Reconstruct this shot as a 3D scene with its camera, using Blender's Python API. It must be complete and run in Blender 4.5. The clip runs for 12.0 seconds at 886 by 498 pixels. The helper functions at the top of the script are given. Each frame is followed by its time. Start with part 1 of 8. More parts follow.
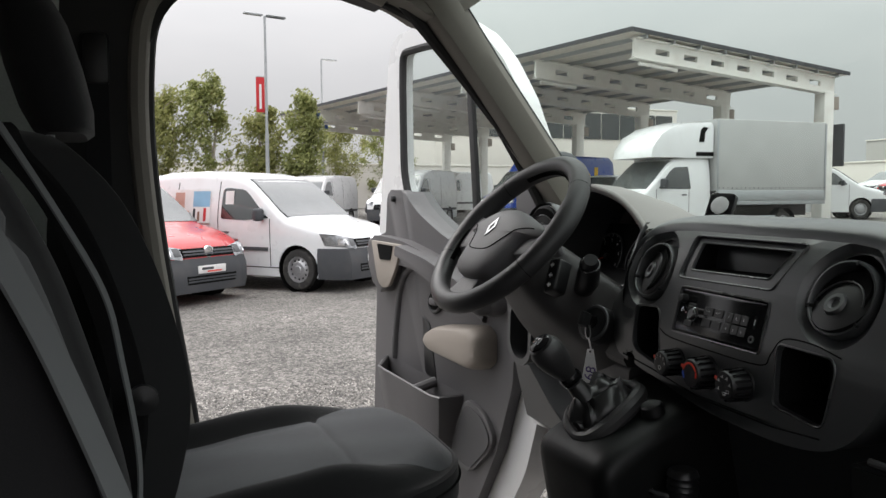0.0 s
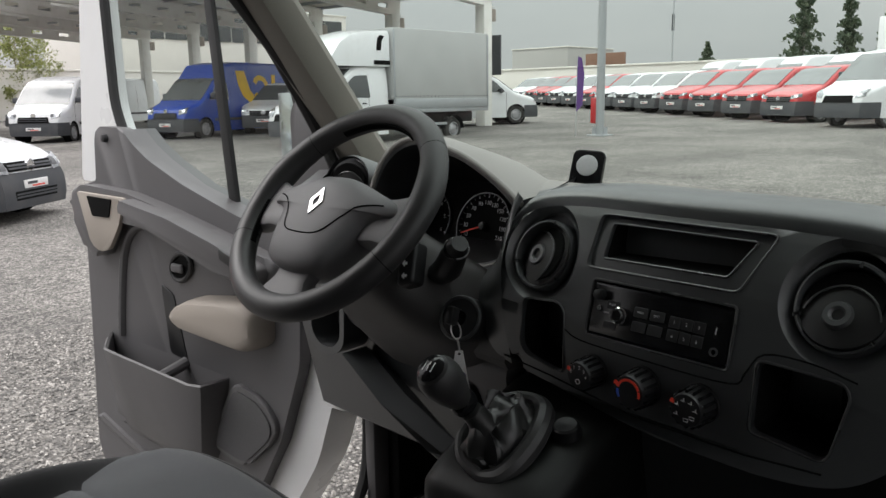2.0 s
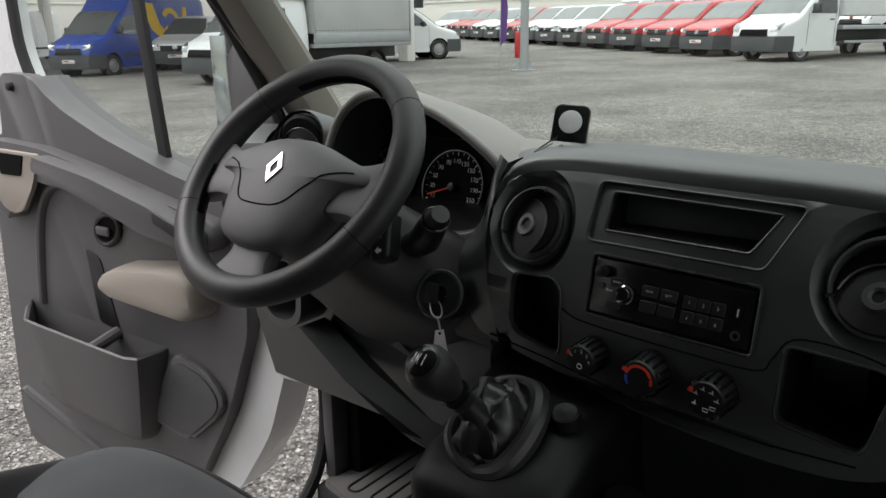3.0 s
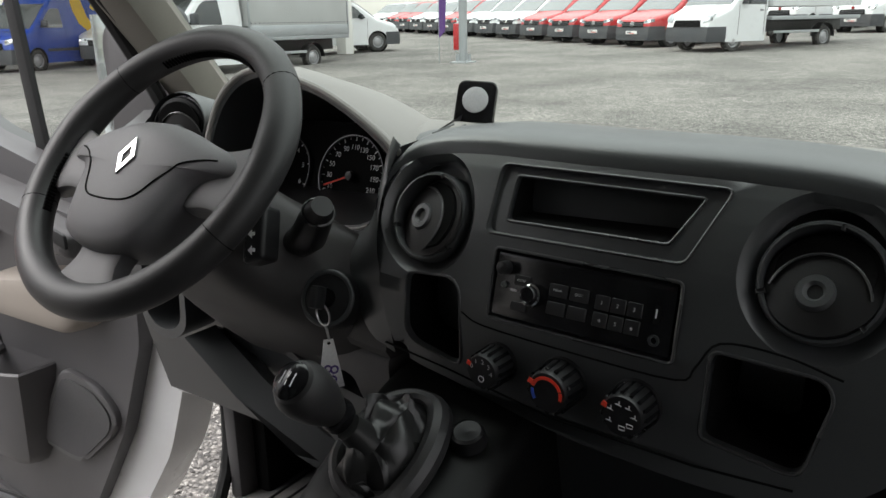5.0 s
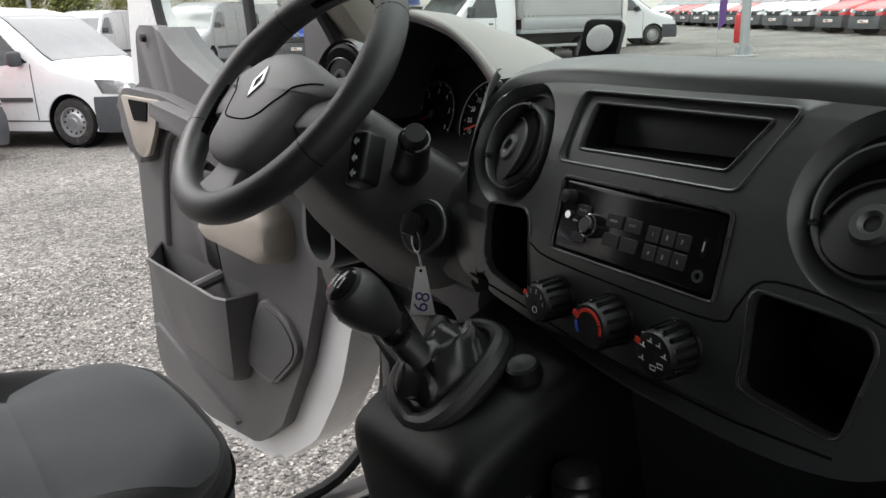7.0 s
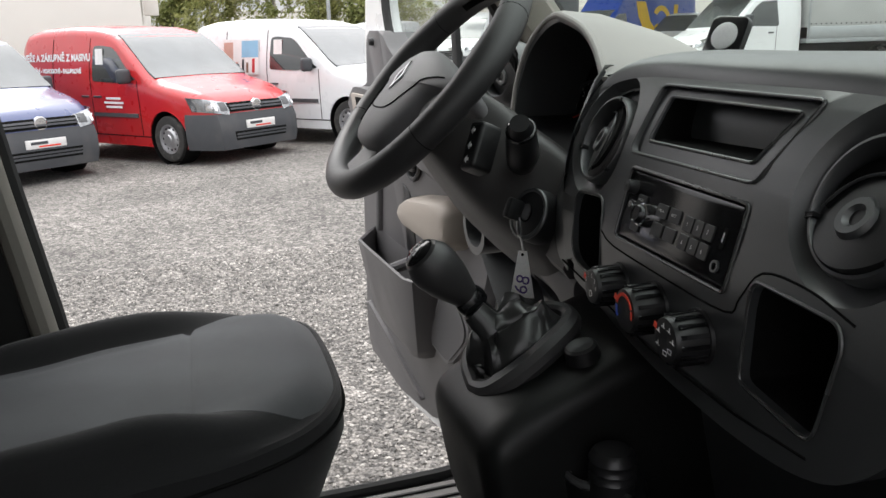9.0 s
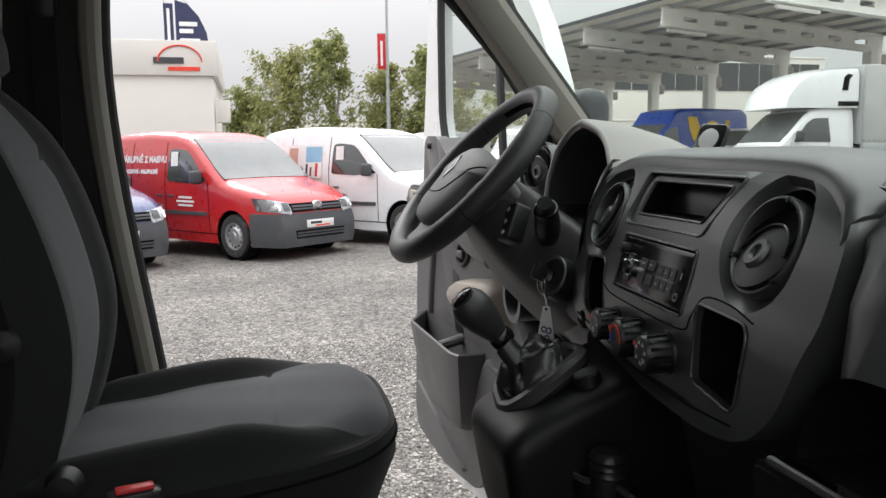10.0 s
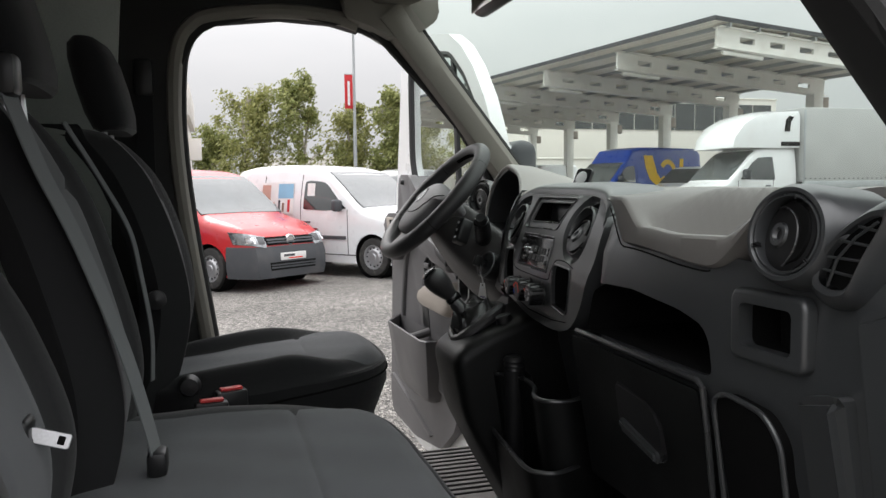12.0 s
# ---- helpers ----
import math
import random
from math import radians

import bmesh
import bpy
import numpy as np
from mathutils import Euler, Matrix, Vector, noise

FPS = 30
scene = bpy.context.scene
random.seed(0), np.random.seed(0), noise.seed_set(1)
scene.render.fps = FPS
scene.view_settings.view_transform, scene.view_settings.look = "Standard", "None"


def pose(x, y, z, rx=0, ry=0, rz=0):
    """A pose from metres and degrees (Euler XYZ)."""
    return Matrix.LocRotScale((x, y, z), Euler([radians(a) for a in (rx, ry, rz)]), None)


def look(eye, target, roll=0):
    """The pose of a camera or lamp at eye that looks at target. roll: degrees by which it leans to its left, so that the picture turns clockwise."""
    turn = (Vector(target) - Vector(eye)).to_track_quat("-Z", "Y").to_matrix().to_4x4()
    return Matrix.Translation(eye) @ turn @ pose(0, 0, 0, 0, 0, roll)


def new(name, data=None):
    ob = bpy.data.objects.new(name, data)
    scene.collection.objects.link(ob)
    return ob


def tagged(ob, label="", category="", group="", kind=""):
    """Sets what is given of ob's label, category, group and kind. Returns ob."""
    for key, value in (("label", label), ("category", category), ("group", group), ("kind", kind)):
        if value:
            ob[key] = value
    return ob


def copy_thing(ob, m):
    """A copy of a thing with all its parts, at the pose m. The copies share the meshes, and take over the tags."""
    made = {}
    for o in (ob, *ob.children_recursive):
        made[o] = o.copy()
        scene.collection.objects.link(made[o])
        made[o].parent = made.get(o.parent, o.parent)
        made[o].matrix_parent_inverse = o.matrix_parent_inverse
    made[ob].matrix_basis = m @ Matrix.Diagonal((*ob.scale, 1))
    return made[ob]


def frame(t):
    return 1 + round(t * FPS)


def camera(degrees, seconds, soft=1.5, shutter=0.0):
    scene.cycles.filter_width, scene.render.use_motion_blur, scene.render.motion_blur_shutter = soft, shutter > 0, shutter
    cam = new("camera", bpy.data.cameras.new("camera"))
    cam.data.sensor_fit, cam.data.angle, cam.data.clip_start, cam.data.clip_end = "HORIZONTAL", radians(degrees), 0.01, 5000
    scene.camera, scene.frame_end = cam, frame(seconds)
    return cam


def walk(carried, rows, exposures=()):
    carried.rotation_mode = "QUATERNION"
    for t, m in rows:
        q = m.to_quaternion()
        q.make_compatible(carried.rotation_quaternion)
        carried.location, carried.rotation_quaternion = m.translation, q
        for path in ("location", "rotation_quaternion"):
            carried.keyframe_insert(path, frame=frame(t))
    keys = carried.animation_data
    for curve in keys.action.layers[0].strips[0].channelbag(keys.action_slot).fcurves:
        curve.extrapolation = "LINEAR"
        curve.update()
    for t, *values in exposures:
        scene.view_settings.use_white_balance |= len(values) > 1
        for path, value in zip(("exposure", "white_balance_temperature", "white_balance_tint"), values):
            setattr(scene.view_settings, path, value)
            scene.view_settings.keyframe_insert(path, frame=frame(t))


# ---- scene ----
cam = camera(59.2, 12.0)
METRES, EYE, TILT, LEAN, TURN = 2.13, 1.57, -4.0, 0.3, -23.0
ROWS = [
    (0.0, 0.0, 0.0, 0.0, 0.0, 0.0, -0.0),
    (0.5, -0.0204, 0.0778, 0.0147, -8.28, -0.18, 0.92),
    (1.0, -0.0512, 0.1294, 0.0295, -16.39, -0.49, 1.43),
    (1.5, -0.0759, 0.1547, 0.044, -20.21, -1.61, 1.76),
    (2.0, -0.0871, 0.1778, 0.051, -23.44, -7.18, 2.11),
    (2.5, -0.0924, 0.2124, 0.0639, -26.56, -10.58, 2.32),
    (4.5, -0.0663, 0.2771, 0.0631, -33.05, -12.66, 2.96),
    (5.0, -0.0388, 0.2754, 0.053, -33.31, -12.71, 3.02),
    (5.5, -0.0234, 0.2661, 0.0408, -30.68, -12.56, 2.95),
    (6.0, -0.0047, 0.2551, 0.0272, -24.63, -12.38, 2.83),
    (6.5, 0.0086, 0.245, 0.0248, -18.98, -12.27, 2.52),
    (7.0, 0.0378, 0.236, 0.0166, -13.82, -12.16, 2.19),
    (7.5, 0.0569, 0.2298, 0.0091, -9.35, -12.12, 1.78),
    (9.5, 0.1414, 0.1559, 0.0018, 8.36, -8.86, 0.06),
    (10.0, 0.1373, 0.0832, -0.011, 9.21, -3.18, -0.32),
    (10.5, 0.1453, 0.0111, -0.0297, 7.49, -1.72, -0.22),
    (11.0, 0.1598, -0.0811, -0.0394, 4.85, -0.97, -0.03),
    (11.5, 0.167, -0.1666, -0.034, 4.61, -0.58, -0.09),
    (12.0, 0.18, -0.2388, -0.0372, 6.68, -0.46, -0.17),
]
walk(cam, [(t, pose(0, 0, EYE, TILT, LEAN, TURN) @ pose(METRES * x, METRES * y, METRES * z, 90 + pitch, roll, yaw)) for t, x, y, z, yaw, pitch, roll in ROWS],
     exposures=[(0.0, 0.42), (1.5, 0.42), (2.5, 0.40), (5.5, 0.80), (7.5, 0.80), (9.5, 0.78), (10.5, 0.56), (12.0, 0.62)])


# ---------------------------------------------------------------- world and light
world = bpy.data.worlds.new("overcast_sky")
scene.world = world
world.use_nodes = True
wn = world.node_tree.nodes
wl = world.node_tree.links
sky = wn.new("ShaderNodeTexSky")
sky.sky_type = 'NISHITA'
sky.sun_disc = False
sky.sun_elevation = radians(48)
sky.sun_rotation = radians(-22)
sky.air_density, sky.dust_density = 1.0, 4.0
hsv = wn.new("ShaderNodeHueSaturation")
hsv.inputs["Saturation"].default_value = 0.12
hsv.inputs["Value"].default_value = 0.10
wl.new(sky.outputs[0], hsv.inputs["Color"])
cloud = wn.new("ShaderNodeTexNoise")
cloud.inputs["Scale"].default_value = 2.2
cloud.inputs["Detail"].default_value = 5
wtc = wn.new("ShaderNodeTexCoord")
wmap = wn.new("ShaderNodeMapping")
wmap.inputs["Scale"].default_value = (1, 1, 3.0)
wl.new(wtc.outputs["Generated"], wmap.inputs["Vector"])
wl.new(wmap.outputs[0], cloud.inputs["Vector"])
ramp = wn.new("ShaderNodeValToRGB")
ramp.color_ramp.elements[0].position, ramp.color_ramp.elements[0].color = 0.3, (0.74, 0.745, 0.77, 1)
ramp.color_ramp.elements[1].position, ramp.color_ramp.elements[1].color = 0.75, (0.90, 0.885, 0.90, 1)
wl.new(cloud.outputs["Fac"], ramp.inputs["Fac"])
wmix = wn.new("ShaderNodeMixRGB")
wmix.inputs["Fac"].default_value = 0.85
wl.new(hsv.outputs[0], wmix.inputs["Color1"])
wl.new(ramp.outputs[0], wmix.inputs["Color2"])
# an overcast sky grows brighter towards the zenith
wsep = wn.new("ShaderNodeSeparateXYZ")
wl.new(wtc.outputs["Generated"], wsep.inputs[0])
wz = wn.new("ShaderNodeMapRange")
wz.interpolation_type = 'SMOOTHSTEP'
wz.inputs["From Min"].default_value, wz.inputs["From Max"].default_value = 0.0, 1.0
wz.inputs["To Min"].default_value, wz.inputs["To Max"].default_value = 0.58, 2.6
wl.new(wsep.outputs["Z"], wz.inputs["Value"])
wmul = wn.new("ShaderNodeMixRGB")
wmul.blend_type = 'MULTIPLY'
wmul.inputs["Fac"].default_value = 1
wl.new(wmix.outputs[0], wmul.inputs["Color1"])
wl.new(wz.outputs[0], wmul.inputs["Color2"])
bg = wn["Background"]
wl.new(wmul.outputs[0], bg.inputs["Color"])
bg.inputs["Strength"].default_value = 0.98

sun_data = bpy.data.lights.new("sun", 'SUN')
sun_data.energy, sun_data.angle, sun_data.color = 0.9, radians(40), (1.0, 0.96, 0.92)
sun = new("sun", sun_data)
sun.matrix_world = look((0, 0, 60), (20, -50, 0))


# ---------------------------------------------------------------- materials
def mat(name, color, rough=0.5, metal=0.0, grain=0.0, grain_scale=400.0, spread=0.12, spread_scale=6.0, spec=0.5, coat=0.0, dirt=None, dirt_amount=0.0, dirt_scale=3.0):
    """A painted, moulded or woven surface: two scales of colour variation, roughness variation and a fine relief."""
    m = bpy.data.materials.new(name)
    m.use_nodes = True
    n, l = m.node_tree.nodes, m.node_tree.links
    b = n["Principled BSDF"]
    tc = n.new("ShaderNodeTexCoord")
    big = n.new("ShaderNodeTexNoise")
    big.inputs["Scale"].default_value, big.inputs["Detail"].default_value = spread_scale, 6
    l.new(tc.outputs["Object"], big.inputs["Vector"])
    fine = n.new("ShaderNodeTexNoise")
    fine.inputs["Scale"].default_value, fine.inputs["Detail"].default_value = grain_scale, 3
    l.new(tc.outputs["Object"], fine.inputs["Vector"])
    both = n.new("ShaderNodeMath")
    both.operation = 'ADD'
    l.new(big.outputs["Fac"], both.inputs[0])
    l.new(fine.outputs["Fac"], both.inputs[1])
    r = n.new("ShaderNodeMapRange")
    r.inputs["From Min"].default_value, r.inputs["From Max"].default_value = 0.6, 1.4
    r.inputs["To Min"].default_value, r.inputs["To Max"].default_value = 1 - spread, 1 + spread
    l.new(both.outputs[0], r.inputs["Value"])
    mul = n.new("ShaderNodeMixRGB")
    mul.blend_type = 'MULTIPLY'
    mul.inputs["Fac"].default_value = 1
    mul.inputs["Color1"].default_value = (*color, 1)
    l.new(r.outputs[0], mul.inputs["Color2"])
    col = mul.outputs[0]
    if dirt:
        dn = n.new("ShaderNodeTexNoise")
        dn.inputs["Scale"].default_value, dn.inputs["Detail"].default_value = dirt_scale, 8
        l.new(tc.outputs["Object"], dn.inputs["Vector"])
        dr = n.new("ShaderNodeMapRange")
        dr.inputs["From Min"].default_value, dr.inputs["From Max"].default_value = 0.5, 0.75
        dr.inputs["To Max"].default_value = dirt_amount
        l.new(dn.outputs["Fac"], dr.inputs["Value"])
        dm = n.new("ShaderNodeMixRGB")
        dm.inputs["Color2"].default_value = (*dirt, 1)
        l.new(dr.outputs[0], dm.inputs["Fac"])
        l.new(col, dm.inputs["Color1"])
        col = dm.outputs[0]
    l.new(col, b.inputs["Base Color"])
    rr = n.new("ShaderNodeMapRange")
    rr.inputs["From Min"].default_value, rr.inputs["From Max"].default_value = 0.3, 0.7
    rr.inputs["To Min"].default_value, rr.inputs["To Max"].default_value = max(0.02, rough * 0.85), min(1, rough * 1.15)
    l.new(big.outputs["Fac"], rr.inputs["Value"])
    l.new(rr.outputs[0], b.inputs["Roughness"])
    b.inputs["Metallic"].default_value = metal
    b.inputs["Specular IOR Level"].default_value = spec
    b.inputs["Coat Weight"].default_value = coat
    b.inputs["Coat Roughness"].default_value = 0.06
    if grain:
        bump = n.new("ShaderNodeBump")
        bump.inputs["Strength"].default_value = grain
        bump.inputs["Distance"].default_value = min(0.001, 0.16 / grain_scale)
        l.new(fine.outputs["Fac"], bump.inputs["Height"])
        l.new(bump.outputs[0], b.inputs["Normal"])
    return m


def glass_mat(name, tint, gloss=0.5):
    """A thin pane: tinted clear glass with a Fresnel reflection."""
    m = bpy.data.materials.new(name)
    m.use_nodes = True
    n, l = m.node_tree.nodes, m.node_tree.links
    out = n["Material Output"]
    n.remove(n["Principled BSDF"])
    tr = n.new("ShaderNodeBsdfTransparent")
    tr.inputs[0].default_value = (*tint, 1)
    gl = n.new("ShaderNodeBsdfGlossy")
    gl.inputs["Roughness"].default_value = 0.02
    fr = n.new("ShaderNodeLayerWeight")
    fr.inputs["Blend"].default_value = 0.5
    pw = n.new("ShaderNodeMath")
    pw.operation = 'POWER'
    pw.inputs[1].default_value = 5
    k = n.new("ShaderNodeMath")
    k.operation = 'MULTIPLY_ADD'
    k.inputs[1].default_value = gloss
    k.inputs[2].default_value = 0.03
    mx = n.new("ShaderNodeMixShader")
    l.new(fr.outputs["Facing"], pw.inputs[0])
    l.new(pw.outputs[0], k.inputs[0])
    l.new(k.outputs[0], mx.inputs[0])
    l.new(tr.outputs[0], mx.inputs[1])
    l.new(gl.outputs[0], mx.inputs[2])
    l.new(mx.outputs[0], out.inputs["Surface"])
    return m


def weave_mat(name, color, scale=900.0, spread=0.25, rough=0.95):
    """Woven cloth: crossed threads in relief and a speckled colour."""
    m = mat(name, color, rough, grain=0.0, grain_scale=scale, spread=spread, spread_scale=9, spec=0.15)
    n, l = m.node_tree.nodes, m.node_tree.links
    tc = n.new("ShaderNodeTexCoord")
    mp = n.new("ShaderNodeMapping")
    mp.inputs["Rotation"].default_value = (0.3, 0.2, 0.78)
    l.new(tc.outputs["Object"], mp.inputs["Vector"])
    ch = n.new("ShaderNodeTexChecker")
    ch.inputs["Scale"].default_value = 420
    l.new(mp.outputs[0], ch.inputs["Vector"])
    bump = n.new("ShaderNodeBump")
    bump.inputs["Strength"].default_value = 0.35
    bump.inputs["Distance"].default_value = 0.0008
    l.new(ch.outputs["Fac"], bump.inputs["Height"])
    l.new(bump.outputs[0], n["Principled BSDF"].inputs["Normal"])
    n["Principled BSDF"].inputs["Sheen Weight"].default_value = 0.15
    return m


M = {}
M["dash"] = mat("dark_grained_plastic", (0.040, 0.0425, 0.044), 0.36, grain=0.3, grain_scale=900, spread=0.15, spec=1.0)
M["cowl"] = mat("black_column_plastic", (0.050, 0.047, 0.047), 0.5, grain=0.5, grain_scale=900)
M["dash_top"] = mat("grey_dash_top_plastic", (0.26, 0.245, 0.23), 0.55, grain=0.45, grain_scale=900, spread=0.12)
M["black"] = mat("black_plastic", (0.012, 0.012, 0.013), 0.4, grain=0.15, grain_scale=900)
# Matt black for gaps and seams; in pockets and recesses it stands in for shade.
M["void"] = mat("matt_black_and_shade", (0.006, 0.006, 0.006), 0.85, spec=0.1)
M["gloss"] = mat("piano_black_plastic", (0.008, 0.008, 0.009), 0.18)
M["grey_trim"] = mat("taupe_pillar_trim", (0.22, 0.205, 0.18), 0.75, grain=0.4, grain_scale=700)
M["headliner"] = mat("grey_headliner_felt", (0.30, 0.29, 0.275), 0.95, grain=0.6, grain_scale=500)
M["door_trim"] = mat("charcoal_door_plastic", (0.108, 0.104, 0.106), 0.5, grain=0.5, grain_scale=800)
M["tan"] = mat("taupe_armrest_plastic", (0.34, 0.30, 0.26), 0.6, grain=0.35, grain_scale=800)
M["white_body"] = mat("white_van_paint", (0.80, 0.80, 0.80), 0.3, spread=0.03, coat=0.6, dirt=(0.45, 0.42, 0.38), dirt_amount=0.25)
M["rubber"] = mat("black_rubber", (0.028,0.028,0.028), 0.8, grain=0.3, grain_scale=300)
M["leather"] = mat("worn_black_leather", (0.032, 0.031, 0.032), 0.46, grain=0.7, grain_scale=600)
M["vent_black"] = mat("black_vent_plastic", (0.012, 0.012, 0.0125), 0.42, grain=0.2, grain_scale=900)
M["boot_leather"] = mat("soft_black_leather", (0.022, 0.022, 0.022), 0.32, grain=0.4, grain_scale=500)
M["seat_dark"] = weave_mat("black_seat_cloth", (0.017, 0.017, 0.018))
M["seat_grey"] = weave_mat("charcoal_seat_cloth", (0.086, 0.089, 0.094))
M["belt"] = weave_mat("grey_seat_strip_cloth", (0.135, 0.142, 0.145), spread=0.1)
M["red_plastic"] = mat("red_plastic", (0.55, 0.03, 0.03), 0.4)
M["chrome"] = mat("chrome", (0.75, 0.75, 0.76), 0.12, metal=1.0, spread=0.03)
M["steel"] = mat("brushed_steel", (0.55, 0.55, 0.56), 0.3, metal=1.0)
M["zinc"] = mat("galvanised_steel", (0.42, 0.44, 0.45), 0.5, metal=0.6, spread=0.12)
M["white_paint"] = mat("white_steel_paint", (0.84, 0.83, 0.79), 0.55, spread=0.06, dirt=(0.4, 0.36, 0.3), dirt_amount=0.3)
M["mark"] = mat("white_print", (0.75, 0.75, 0.75), 0.6)
M["mark_red"] = mat("red_print", (0.8, 0.06, 0.03), 0.6)
M["mark_blue"] = mat("blue_print", (0.05, 0.12, 0.6), 0.6)
M["paper"] = mat("white_card", (0.75, 0.74, 0.73), 0.7)
M["ink"] = mat("violet_ink", (0.10, 0.06, 0.22), 0.7)
M["poster_pale"] = mat("pale_poster", (0.78, 0.77, 0.76), 0.5)
M["poster_skin"] = mat("pink_poster_print", (0.55, 0.33, 0.27), 0.5)
M["poster_sky"] = mat("sky_blue_poster_print", (0.25, 0.48, 0.66), 0.5)
M["bulkhead"] = mat("grey_bulkhead_paint", (0.50, 0.53, 0.50), 0.6, grain=0.2, grain_scale=200)
# Black door pillar trim; also the shaded tone of the passenger windscreen pillar.
M["pillar_dark"] = mat("black_and_shaded_pillar_trim", (0.016, 0.016, 0.016), 0.7, grain=0.4, grain_scale=700)
# Black plastic low in the cab, its colour darkened further for the shade there.
M["dash_low_shaded"] = mat("shade_darkened_plastic", (0.0055, 0.006, 0.006), 0.5, grain=0.5, grain_scale=900, spec=0.3)
M["mat_rubber"] = mat("dusty_grey_rubber", (0.14, 0.134, 0.130), 0.7, grain=0.4, grain_scale=300, spread=0.2)
M["knee"] = mat("charcoal_knee_plastic", (0.046, 0.043, 0.043), 0.5, grain=0.5, grain_scale=900)
M["tray_grey"] = mat("taupe_tray_plastic", (0.21, 0.198, 0.187), 0.5, grain=0.45, grain_scale=900)
# Glossy rims; on the glove lid and bins its paler tone paints the highlight.
M["edge_highlight"] = mat("glossy_highlight_edge", (0.040, 0.041, 0.042), 0.28, spread=0.15, spec=0.8)
M["hub_grey"] = mat("charcoal_airbag_plastic", (0.150, 0.145, 0.150), 0.5, grain=0.9, grain_scale=1100)
M["hub_mark"] = mat("moulded_mark", (0.09, 0.088, 0.09), 0.6)
M["mesh_grille"] = mat("perforated_speaker_mesh", (0.08,0.078,0.08), 0.7, grain=1.0, grain_scale=420, spread=0.35)
M["lcd"] = mat("pale_violet_lcd", (0.22, 0.18, 0.23), 0.3)
M["pale_disc"] = mat("pale_metal_disc", (0.62, 0.62, 0.63), 0.45, metal=0.3)
M["windscreen"] = glass_mat("green_tinted_glass", (0.83, 0.91, 0.86), 0.55)
M["door_glass"] = glass_mat("door_glass", (0.80, 0.86, 0.83), 0.6)
M["car_glass"] = mat("dark_car_glass", (0.03, 0.035, 0.035), 0.06, spec=0.9, coat=1.0)
M["car_screen"] = mat("windscreen_glass_reflecting", (0.085, 0.095, 0.095), 0.08, spec=0.8, coat=0.6, spread=0.45, spread_scale=1.6)
M["car_red"] = mat("red_car_paint", (0.50, 0.018, 0.022), 0.3, coat=0.8, spread=0.05, dirt=(0.3, 0.12, 0.1), dirt_amount=0.15)
M["car_white"] = mat("white_car_paint", (0.78, 0.79, 0.80), 0.3, coat=0.7, spread=0.03, dirt=(0.5, 0.48, 0.45), dirt_amount=0.2)
M["car_blue"] = mat("navy_car_paint", (0.035, 0.055, 0.16), 0.3, coat=0.8, spread=0.05)
M["post_blue"] = mat("bright_blue_car_paint", (0.01, 0.055, 0.36), 0.3, coat=0.7, spread=0.05)
M["car_dark"] = mat("dark_grey_car_paint", (0.03, 0.032, 0.036), 0.3, coat=0.8)
M["car_plastic"] = mat("grey_bumper_plastic", (0.055, 0.058, 0.064), 0.65, grain=0.2, grain_scale=200, dirt=(0.15, 0.14, 0.13), dirt_amount=0.3)
M["lamp_glass"] = mat("headlamp_lens", (0.30, 0.31, 0.32), 0.1, metal=0.75, coat=1.0, spread=0.5, spread_scale=14)
M["tyre"] = mat("dusty_tyre_rubber", (0.028, 0.027, 0.026), 0.85, grain=0.4, grain_scale=120, dirt=(0.2, 0.18, 0.16), dirt_amount=0.4, dirt_scale=8)
M["rim"] = mat("silver_wheel_steel", (0.42, 0.42, 0.43), 0.4, metal=0.7, spread=0.15)
M["yellow"] = mat("yellow_sticker", (0.80, 0.50, 0.02), 0.4)
M["tarp"] = mat("grey_tarpaulin", (0.47, 0.475, 0.47), 0.6, spread=0.1, spread_scale=1.5, grain=0.2, grain_scale=60)
M["bark"] = mat("birch_bark", (0.36, 0.33, 0.29), 0.9, grain=0.6, grain_scale=30, spread=0.4)
M["sign_red"] = mat("red_banner_cloth", (0.55, 0.03, 0.035), 0.8)
M["sign_navy"] = mat("navy_banner_cloth", (0.035, 0.04, 0.09), 0.8)
M["sign_blue"] = mat("blue_banner_cloth", (0.03, 0.09, 0.35), 0.8)
M["purple"] = mat("violet_flag_cloth", (0.12, 0.05, 0.22), 0.8)
M["wall_white"] = mat("cream_cladding", (0.72, 0.69, 0.64), 0.7, spread=0.05, spread_scale=1.0)
M["roof_sheet"] = mat("corrugated_roof_steel", (0.82, 0.79, 0.73), 0.6, metal=0.1, spread=0.15)
M["concrete"] = mat("pale_concrete", (0.42, 0.41, 0.39), 0.9, grain=0.4, grain_scale=40, spread=0.15)
M["brown"] = mat("dull_brown_board", (0.22, 0.12, 0.08), 0.8)


def leaf_mat(name, a, b_col):
    m = bpy.data.materials.new(name)
    m.use_nodes = True
    n, l = m.node_tree.nodes, m.node_tree.links
    b = n["Principled BSDF"]
    geo = n.new("ShaderNodeNewGeometry")
    r = n.new("ShaderNodeValToRGB")
    r.color_ramp.elements[0].color = (*a, 1)
    r.color_ramp.elements[1].color = (*b_col, 1)
    l.new(geo.outputs["Random Per Island"], r.inputs["Fac"])
    l.new(r.outputs[0], b.inputs["Base Color"])
    b.inputs["Roughness"].default_value = 0.7
    tl = n.new("ShaderNodeBsdfTranslucent")
    l.new(r.outputs[0], tl.inputs["Color"])
    mx = n.new("ShaderNodeMixShader")
    mx.inputs[0].default_value = 0.3
    l.new(b.outputs[0], mx.inputs[1])
    l.new(tl.outputs[0], mx.inputs[2])
    l.new(mx.outputs[0], n["Material Output"].inputs["Surface"])
    return m


